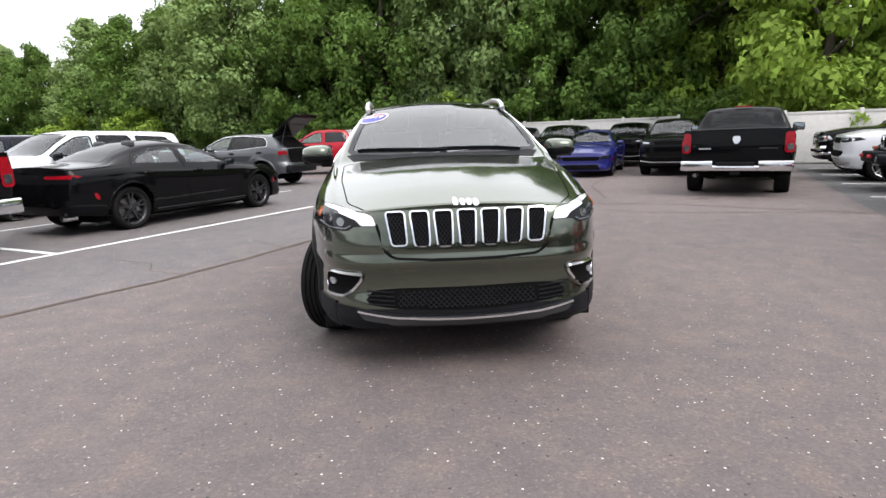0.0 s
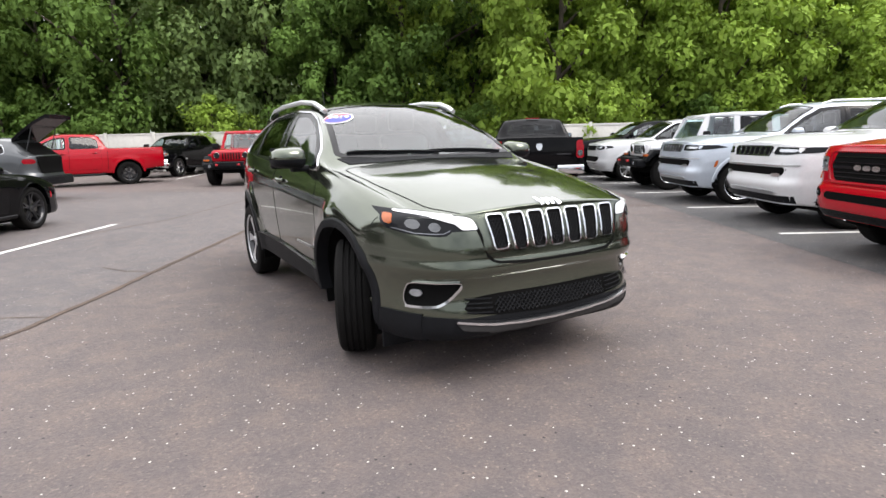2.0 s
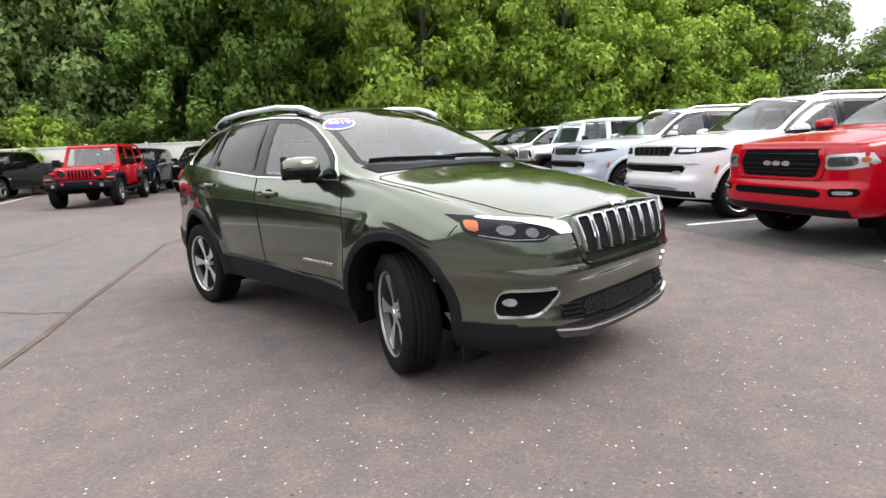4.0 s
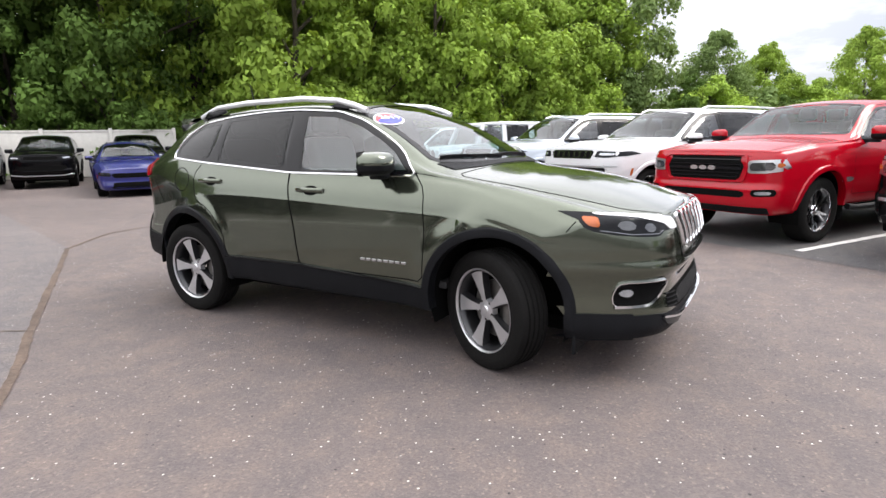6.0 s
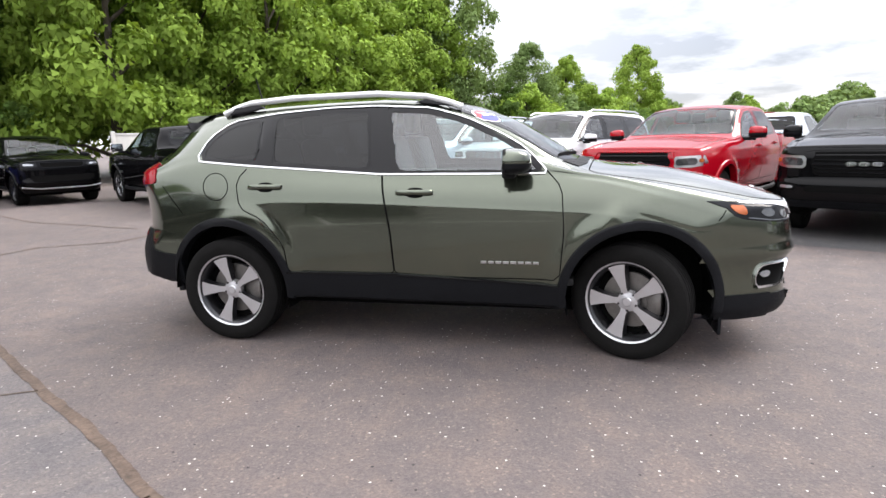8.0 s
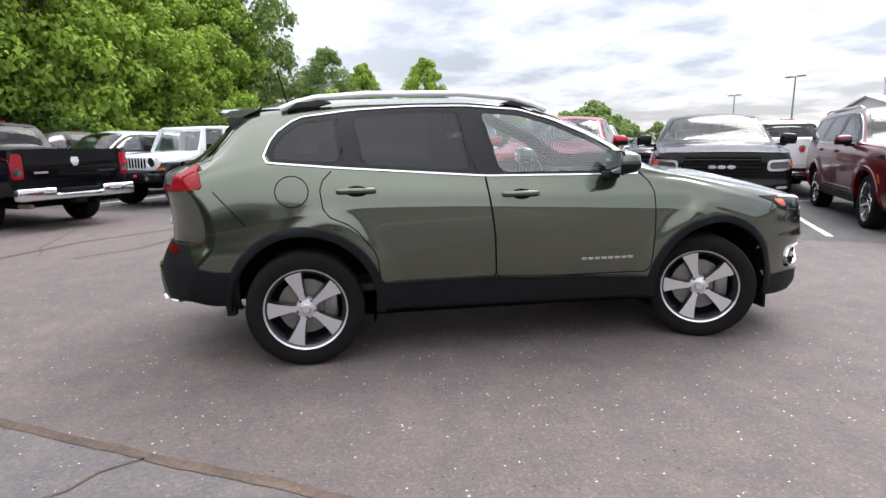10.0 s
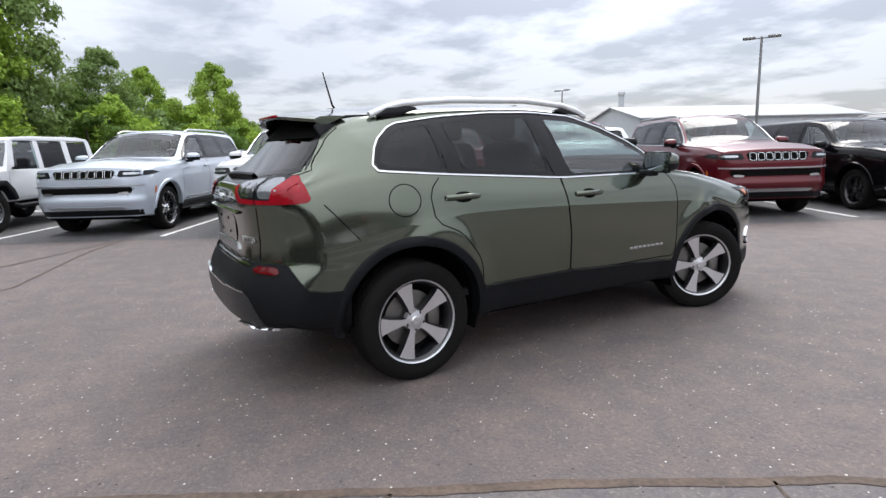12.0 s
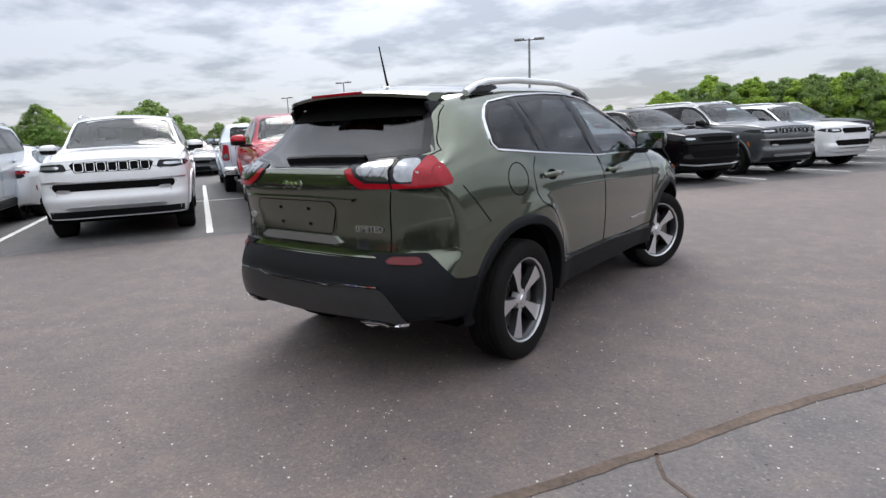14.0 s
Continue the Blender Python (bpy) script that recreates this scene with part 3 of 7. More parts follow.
def flare(skin, side, cy, cz, r_in, r_out, a0, a1, mat, name, parent, proud=0.02, label="", xmin=0.0):
    """The lip round a wheel arch."""
    verts, faces = [], []
    angles = np.linspace(radians(a0), radians(a1), 40)
    cnt = 5
    for a in angles:
        pr = []
        for r in (r_in, r_in, r_in + 0.3 * (r_out - r_in), r_out - 0.012, r_out):
            y, z = cy + r * math.cos(a), cz + r * math.sin(a)
            p, n = skin.hit("s", y, max(z, skin.c["zb"](y) + 0.03), side)
            x = abs(p.x) if p is not None else skin.c["W"](y) - 0.03
            pr.append([max(x, xmin), y, z])
        xs = [pr[0][0] - 0.07, pr[1][0] + proud * 0.75, pr[2][0] + proud, pr[3][0] + proud * 0.8, pr[4][0] - 0.004]
        for k in range(cnt):
            verts.append((side * xs[k], pr[k][1], pr[k][2]))
    for i in range(len(angles) - 1):
        for k in range(cnt - 1):
            f = (i * cnt + k, i * cnt + k + 1, (i + 1) * cnt + k + 1, (i + 1) * cnt + k)
            faces.append(f)
    return mesh(name, verts, faces, mat, parent, label, True, None, 45)


def tyre_bm(r, rim, w, near=True):
    """A tyre with four grooves round its tread, turning about x."""
    h = w / 2
    p = [(rim, -h * 0.78), (rim + 0.01, -h * 0.92), (rim + (r - rim) * 0.45, -h * 1.03), (r - 0.03, -h * 0.98), (r - 0.008, -h * 0.86)]
    xs = np.linspace(-h * 0.80, h * 0.80, 6)
    gw = 0.006
    p.append((r - 0.002, xs[0] + gw))
    for x in xs[1:-1]:
        p += [(r, x - gw - 0.002), (r - 0.009, x - gw + 0.002), (r - 0.009, x + gw - 0.002), (r, x + gw + 0.002)]
    p += [(r - 0.002, xs[-1] - gw), (r - 0.008, h * 0.86), (r - 0.03, h * 0.98), (r - (r - rim) * 0.55, h * 1.03), (rim + 0.01, h * 0.92), (rim, h * 0.78)]
    if not near:
        p = [q for q in p if q[0] != r - 0.009]
    return lathe(p, 56 if near else 36)


def wheel(parent, at, side, r=0.363, rim=0.236, w=0.225, spokes=5, style="five", face="alloy", pocket="gunmetal", steer=0.0, turn=0.0):
    """A wheel with its tyre, brake disc and hub cap; the outer face looks along side * x."""
    h = w / 2
    bm = bmesh.new()
    lathe([(rim + 0.004, -h * 0.8), (rim - 0.02, -h * 0.7), (rim - 0.03, h * 0.35), (rim - 0.018, h * 0.70), (rim + 0.004, h * 0.84)], 48, bm=bm)
    ob = part("wheel", bm, pocket, parent, "", True, 40)
    lip = part("rim_lip", lathe([(rim - 0.006, h * 0.66), (rim - 0.003, h * 0.86), (rim + 0.006, h * 0.90), (rim + 0.009, h * 0.82)], 48), face, ob, "", True, 40)
    part("tyre", tyre_bm(r, rim, w, style == "five"), "rubber", ob, "", True, 32)
    part("brake_disc", lathe([(0.05, h * 0.02), (rim * 0.70, h * 0.02), (rim * 0.70, -h * 0.14), (0.05, -h * 0.14)], 32), "iron", ob, "", True, 30)
    bm = box_bm(h * -0.2, h * 0.28, rim * 0.42, rim * 0.78, -rim * 0.30, rim * 0.30, 0.02)
    part("brake_caliper", bm, "iron", ob, "", True, 40)
    part("backing", lathe([(0.02, -h * 0.25), (rim - 0.025, -h * 0.25)], 32), "void", ob)
    R = rim - 0.012
    for k in range(spokes):
        a = turn + 2 * math.pi * k / spokes
        m = Matrix.Rotation(a, 4, "X")
        if style == "five":  # a broad blade that flares outward, with a hollow flank
            outl = [(0.022, 0.045), (0.019, 0.085), (0.036, R * 0.72), (0.056, R), (-0.056, R), (-0.036, R * 0.72), (-0.019, 0.085), (-0.022, 0.045)]
            front = [h * 0.62, h * 0.60, h * 0.68, h * 0.72, h * 0.72, h * 0.68, h * 0.60, h * 0.62]
        elif style == "thin":
            outl = [(0.016, 0.05), (0.013, R * 0.6), (0.020, R), (-0.020, R), (-0.013, R * 0.6), (-0.016, 0.05)]
            front = [h * 0.5, h * 0.56, h * 0.74, h * 0.74, h * 0.56, h * 0.5]
        else:  # a forked spoke
            outl = [(0.022, 0.05), (0.028, R * 0.45), (0.060, R), (0.034, R), (0.0, R * 0.52), (-0.034, R), (-0.060, R), (-0.028, R * 0.45), (-0.022, 0.05)]
            front = [h * 0.5, h * 0.56, h * 0.72, h * 0.72, h * 0.58, h * 0.72, h * 0.72, h * 0.56, h * 0.5]
        bm = bmesh.new()
        f1 = [bm.verts.new(m @ Vector((front[i], q[0], q[1]))) for i, q in enumerate(outl)]
        f2 = [bm.verts.new(m @ Vector((front[i] - 0.035, q[0] * 1.15, q[1]))) for i, q in enumerate(outl)]
        bm.faces.new(f1)
        if style != "five":
            for i in range(len(f1)):
                j = (i + 1) % len(f1)
                bm.faces.new((f1[i], f2[i], f2[j], f1[j]))
        else:
            bmesh.ops.delete(bm, geom=f2, context="VERTS")
        bmesh.ops.recalc_face_normals(bm, faces=bm.faces)
        sp = part("spoke", bm, face, ob, "", True, 25)
        if style == "five":  # dark painted flanks that flare out behind the polished face
            bm = bmesh.new()
            f1 = [bm.verts.new(m @ Vector((front[i] - 0.0005, q[0], q[1]))) for i, q in enumerate(outl)]
            f2 = [bm.verts.new(m @ Vector((front[i] - 0.045, q[0] * 1.3, q[1]))) for i, q in enumerate(outl)]
            for i in range(len(f1)):
                j = (i + 1) % len(f1)
                bm.faces.new((f1[i], f2[i], f2[j], f1[j]))
            bmesh.ops.recalc_face_normals(bm, faces=bm.faces)
            part("spoke_flank", bm, pocket, sp, "", True, 25)
    part("hub", lathe([(0.001, h * 0.72), (0.024, h * 0.72), (0.030, h * 0.66), (0.062, h * 0.60), (0.070, h * 0.3)], 24), face, ob, "", True, 30)
    for k in range(5 if style == "five" else 0):
        a = turn + 2 * math.pi * (k + 0.5) / 5
        bm = lathe([(0.001, h * 0.62), (0.009, h * 0.62), (0.010, h * 0.4)], 6)
        bmesh.ops.translate(bm, verts=bm.verts, vec=(0, 0.055 * math.cos(a), 0.055 * math.sin(a)))
        part("lug_nut", bm, "gunmetal", ob)
    ob.matrix_local = pose(*at, 0, 0, (0 if side > 0 else 180) + steer)
    return ob


def lattice(skin, way, poly, pitch, width, off, mat, name, parent, slant=1.0, side=1):
    """Crossing slanted bars inside an outline, as one mesh."""
    x0, x1 = min(p[0] for p in poly), max(p[0] for p in poly)
    z0, z1 = min(p[1] for p in poly), max(p[1] for p in poly)
    bm = bmesh.new()
    for sg in (1, -1):
        c = x0 - (z1 - z0) / slant
        while c < x1 + (z1 - z0) / slant:
            run = []
            for t in np.linspace(0, 1, max(4, int((z1 - z0) / 0.012))):
                z = z0 + (z1 - z0) * t
                x = c + sg * (z - z0 if sg > 0 else z - z0) / slant
                ok = inside((x, z), poly)
                h = skin.hit(way, x, z, side) if ok else (None, None)
                if h[0] is not None:
                    run.append(h)
                if (h[0] is None or t == 1.0) and len(run) > 1:
                    prev = None
                    for i, (p, nr) in enumerate(run):
                        d = (run[min(i + 1, len(run) - 1)][0] - run[max(i - 1, 0)][0]).normalized()
                        s = d.cross(nr).normalized() * (width / 2)
                        v = (bm.verts.new(p + nr * off + s), bm.verts.new(p + nr * (off + width * 0.5)), bm.verts.new(p + nr * off - s))
                        if prev:
                            bm.faces.new((prev[0], prev[1], v[1], v[0]))
                            bm.faces.new((prev[1], prev[2], v[2], v[1]))
                        prev = v
                    run = []
            c += pitch
    return part(name, bm, mat, parent)


def copy_wheel(ob, at, side, steer=0.0):
    w = copy_thing(ob, pose(*at, 0, 0, (0 if side > 0 else 180) + steer))
    return w


def seats(root, s, rows):
    """Front and back seats, dashboard and steering wheel, seen through the panes."""
    fl, z = s["floor"], s["floor"]
    for y in rows:
        for x in (-0.36, 0.36):
            seat = box("seat", (x - 0.25, x + 0.25, y - 0.30, y + 0.25, z + 0.22, z + 0.38), "leather", root, "", 0.06, 3)
            bm = box_bm(x - 0.24, x + 0.24, -0.07, 0.07, 0, 0.60, 0.06, 3)
            bmesh.ops.rotate(bm, verts=bm.verts, cent=(0, 0, 0), matrix=Matrix.Rotation(radians(-14), 3, "X"))
            bmesh.ops.translate(bm, verts=bm.verts, vec=(0, y + 0.26, z + 0.34))
            part("seat_back", bm, "leather", seat, "", True, 40)
            bm = box_bm(x - 0.13, x + 0.13, -0.05, 0.05, 0, 0.19, 0.045, 3)
            bmesh.ops.translate(bm, verts=bm.verts, vec=(0, y + 0.43, z + 0.95))
            part("headrest", bm, "leather", seat, "", True, 40)
    return root


def build_car(name, label, s, paint_mat, group="", detail=None):
    """One car: skin split into panels, panes, lamps, wheels; returns its root Empty."""
    root = tagged(new(name), label, s["category"], group)
    key = s["name"]
    if key not in SKINS:
        SKINS[key] = Skin(s, s.get("step", 0.08))
    k = SKINS[key]
    yr2, r = s["wb"], s["r"]
    # window outlines on the flanks, in (y, z)
    panes = s["panes"]
    fw = s.get("frame_w", 0.036)
    holes = [(shrunk(p, fw * 0.83), g) for p, g in panes]
    ws, bl = s["windscreen"], s.get("backlight")
    hole_ws = shrunk(ws, 0.04)
    hole_bl = shrunk(bl, 0.05) if bl else None
    arches = [(s["arch_f"], s["arch_r"]), (s["arch_b"], s["arch_r"])]
    regions = {}
    rim_line = shrunk(s["dlo"], 0.02) if s.get("dlo") else None
    cutf = s.get("grille_hole")
    for f in k.faces:
        c = sum((k.verts[i] for i in f), Vector()) / len(f)
        w = k.c["W"](min(max(c.y, s["yf"]), s["yr"]))
        lab = "body"
        if abs(c.x) > w * 0.5:
            if any((c.y - a[0]) ** 2 + (c.z - a[1]) ** 2 < (q + 0.012) ** 2 for a, q in arches) and c.z < 1.25:
                continue
            if any(inside((c.y, c.z), p) for p, _ in holes) and abs(c.x) > 0.45:
                continue
        if inside((c.x, c.y), hole_ws) and c.z > s["cowl"]:
            continue
        if hole_bl and inside((c.x, c.z), hole_bl) and c.y > s["wb"] * 0.4 and c.z > s["cowl"] - 0.2 and abs(c.y - s["bl_y"]) < 0.6:
            continue
        for nm, way, poly in s["panels"]:
            if way == "s" and abs(c.x) > 0.45 and inside((c.y, c.z), poly):
                lab = nm + ("+" if c.x > 0 else "-")
            elif way == "t" and c.z > s["cowl"] - 0.5 and inside((c.x, c.y), poly):
                lab = nm
            elif way == "r" and c.y > s["wb"] and inside((c.x, c.z), poly):
                lab = nm
        if rim_line and lab[:-1] in ("front_door", "rear_door") and c.z > k.c["zbelt"](c.y) + 0.035:
            lab = "body"
        if s.get("chin") and c.y < -0.42 and c.z < s["chin"][0]:
            lab = "front_valance"
        elif s.get("chin") and c.y > s["wb"] + 0.42 and c.z < s["chin"][1]:
            lab = "rear_valance"
        # shadow under the sill put into the colour: low skin faces go dark
        elif s.get("chin") and c.z < 0.40:
            lab = "sill_valance"
        if rim_line and abs(c.x) > 0.45 and inside((c.y, c.z), rim_line):
            lab = "window_surround" + ("+" if c.x > 0 else "-")
        regions.setdefault(lab, []).append(f)
    for lab, fs in regions.items():
        ids = sorted({i for f in fs for i in f})
        to = {v: n for n, v in enumerate(ids)}
        ob = mesh(lab.rstrip("+-"), [k.verts[i] for i in ids], [tuple(to[i] for i in f) for f in fs], "glossblack" if lab.startswith("window") else "cladding" if lab.endswith("valance") else paint_mat, root, "", True, [k.normals[i] for i in ids])
        if lab == "body":
            body = ob
    made = {"root": root, "skin": k, "body": body}
    # panel joints
    for nm, way, poly in s["panels"]:
        for side in ((-1, 1) if way == "s" else (1,)):
            ribbon(k, way, rounded(poly, 1), 0.007, 0.0012, "void", "panel_joint", body, "", side, True, 0.04 if s.get("step", 0.1) < 0.04 else 0.09)
    # panes and their surrounds
    for side in (-1, 1):
        for p, g in panes:
            patch(k, "s", p, 0.001, 0.0, g, "window", root, "", side, 20, 5, 2)
            ribbon(k, "s", rounded(shrunk(p, fw * 0.45), 2), fw, 0.003, "glossblack", "window_frame", root, "", side, True, 0.05)
        if s.get("dlo"):
            ribbon(k, "s", rounded(shrunk(s["dlo"], 0.022), 1), 0.044, 0.0015, "glossblack", "window_seal", root, "", side, True, 0.04)
            ribbon(k, "s", rounded(s["dlo"], 1), 0.016, 0.004, s.get("dlo_mat", "chrome"), "window_trim", root, "", side, True, 0.04, 0.006)
    patch(k, "t", ws, 0.001, 0.0, s.get("screen", "screen_plain"), "windscreen", root, "", 1, 14, 8, 1)
    ribbon(k, "t", rounded(shrunk(ws, 0.02), 1), 0.045, 0.003, "glossblack", "windscreen_border", root, "", 1, True, 0.05)
    if bl:
        patch(k, "r", bl, 0.001, 0.0, s.get("bl_glass", "privacy"), "rear_window", root, "", 1, 22, 8, 1)
        ribbon(k, "r", rounded(shrunk(bl, 0.02), 1), 0.045, 0.003, "glossblack", "rear_window_border", root, "", 1, True, 0.05)
    # cabin
    hw = s["half"] - 0.14
    z0 = s["floor"]
    box("cabin_floor", (-hw, hw, s["cab"][0], s["cab"][1], z0 - 0.05, z0), "cabin", root, "", 0.01)
    y0 = s["cab"][0]
    dash = box("dashboard", (-hw + 0.04, hw - 0.04, y0 - 0.12, y0 + 0.28, z0 + 0.30, s["dash"]), "cabin", root, "", 0.05, 3)
    bm = lathe([(0.17, -0.012), (0.185, 0.0), (0.17, 0.012), (0.155, 0.0), (0.17, -0.012)], 24)
    bmesh.ops.rotate(bm, verts=bm.verts, cent=(0, 0, 0), matrix=Matrix.Rotation(radians(90), 3, "Z"))
    bmesh.ops.rotate(bm, verts=bm.verts, cent=(0, 0, 0), matrix=Matrix.Rotation(radians(-22), 3, "X"))
    bmesh.ops.translate(bm, verts=bm.verts, vec=(0.38, y0 + 0.42, s["dash"] - 0.08))
    part("steering_wheel", bm, "leather", root, "", True, 40)
    seats(root, s, s["seats"])
    # wheel housings and wheels
    for side in (-1, 1):
        for (cy, cz), q in arches:
            prof = [(cy + (q + 0.01) * math.cos(a), cz + (q + 0.01) * math.sin(a)) for a in np.linspace(-0.06 if cy > 1 else -0.35, math.pi + 0.35, 24)]
            verts = [(side * x, y, z) for x in (s["half"] - 0.04, s["half"] - 0.42) for y, z in prof]
            n = len(prof)
            faces = [(i, i + 1, n + i + 1, n + i) for i in range(n - 1)] + [tuple(range(n, 2 * n))]
            mesh("wheel_housing", verts, faces, "void", root, "", False)
            fm = s.get("flare_mat")
            flare(k, side, cy, cz, q, q + s.get("flare_w", 0.05), -8 if fm else 2, 188 if fm else 178, fm or paint_mat, "wheel_arch_lip", root, s.get("flare_out", 0.008))
    tr = s["half"] - s["w"] / 2 - s.get("wheel_in", 0.045)
    st = s.get("steer", 0.0)
    wl = None
    for side in (-1, 1):
        for y in (0.0, yr2):
            at = (side * tr, y, r)
            turn = st if y == 0.0 else 0.0
            if wl is None:
                wl = wheel(root, at, side, r, s["rim"], s["w"], *s["wheel"], turn, radians(s.get("spin", 0.0)))
            else:
                copy_wheel(wl, at, side, turn)
    # underbody
    box("underbody", (-s["half"] + 0.34, s["half"] - 0.34, s["yf"] + 0.42, s["yr"] - 0.55, s["zb"][1][1] - 0.04, s["zb"][1][1] + 0.05), "void", root, "", 0.01)
    return made


SKINS = {}


def mirror(made, side, at, mat, size=(0.20, 0.13, 0.15), glass_mat="mirrorglass"):
    """A door mirror: rounded housing, mirror glass on its back, black foot."""
    root = made["root"]
    x, y, z = at
    sx, sy, sz = size
    bm = bmesh.new()
    bmesh.ops.create_icosphere(bm, subdivisions=3, radius=0.5)
    for v in bm.verts:
        c = v.co
        c.x, c.z = math.copysign(abs(2 * c.x) ** 0.6 / 2, c.x), math.copysign(abs(2 * c.z) ** 0.6 / 2, c.z)
        if c.y > 0.12:
            c.y = 0.12
        c.z *= 1.0 - 0.16 * (0.5 + side * c.x)
    bmesh.ops.scale(bm, vec=(sx, sy * 1.5, sz), verts=bm.verts)
    bmesh.ops.translate(bm, vec=(side * x, y, z), verts=bm.verts)
    under = bm.copy()
    bmesh.ops.bisect_plane(under, geom=list(under.verts) + list(under.edges) + list(under.faces), plane_co=(0, 0, z - 0.06 * sz), plane_no=(0, 0, 1), clear_outer=True)
    for v in under.verts:
        v.co = Vector((side * x, y, z)) + (v.co - Vector((side * x, y, z))) * 1.025
    ob = part("door_mirror", bm, mat, root, "", True, 50)
    part("mirror_cover", under, "cladding", ob, "black lower cover", True, 50)
    box("mirror_back", (side * x - sx * 0.47, side * x + sx * 0.47, y + sy * 0.10, y + sy * 0.17, z - sz * 0.46, z + sz * 0.44), "glossblack", ob, "", 0.012)
    box("mirror_glass", (side * x - sx * 0.42, side * x + sx * 0.42, y + sy * 0.18, y + sy * 0.18 + 0.006, z - sz * 0.40, z + sz * 0.38), glass_mat, ob, "", 0.002)
    box("mirror_foot", (side * (x - sx * 0.85), side * (x - sx * 0.1), y - 0.03, y + 0.05, z - sz * 0.62, z - sz * 0.36), "cladding", ob, "", 0.012)
    return ob


def handle(made, side, y, z, mat, length=0.21):
    k = made["skin"]
    p, n = k.hit("s", y, z, side)
    if p is None:
        return
    patch(k, "s", [(y - 0.07, z - 0.035), (y + 0.06, z - 0.035), (y + 0.06, z + 0.03), (y - 0.07, z + 0.03)], 0.001, 0, "void", "handle_cup", made["root"], "", side, 10, 4, 2)
    pts = [(p.x + side * o, y + length * f, z + dz) for f, o, dz in ((-0.5, 0.004, 0), (-0.42, 0.026, 0.002), (0, 0.036, 0.004), (0.42, 0.026, 0.002), (0.5, 0.004, 0))]
    verts, faces = [], []
    for q in pts:
        for a in range(8):
            t = 2 * math.pi * a / 8
            verts.append((q[0] + side * 0.010 * math.cos(t), q[1], q[2] + 0.016 * math.sin(t)))
    for i in range(len(pts) - 1):
        for a in range(8):
            b = (a + 1) % 8
            faces.append((i * 8 + a, i * 8 + b, (i + 1) * 8 + b, (i + 1) * 8 + a))
    mesh("door_handle", verts, faces, mat, made["root"], "", True, None, 60)


def lamp_pair(made, way, poly, mat, name, off=0.004, thick=0.02, label="", cols=14, rows=5, soft=2, parent=None, r=0.02):
    """The same panel on both sides of the car, mirrored in x (for 'f' and 'r') or laid on both flanks."""
    obs = []
    for side in (-1, 1):
        q = [(side * p[0], p[1]) for p in poly] if way in "frt" else poly
        obs.append(patch(made["skin"], way, q, off, thick, mat, name, parent or made["root"], label, side, cols, rows, soft, r))
    return obs


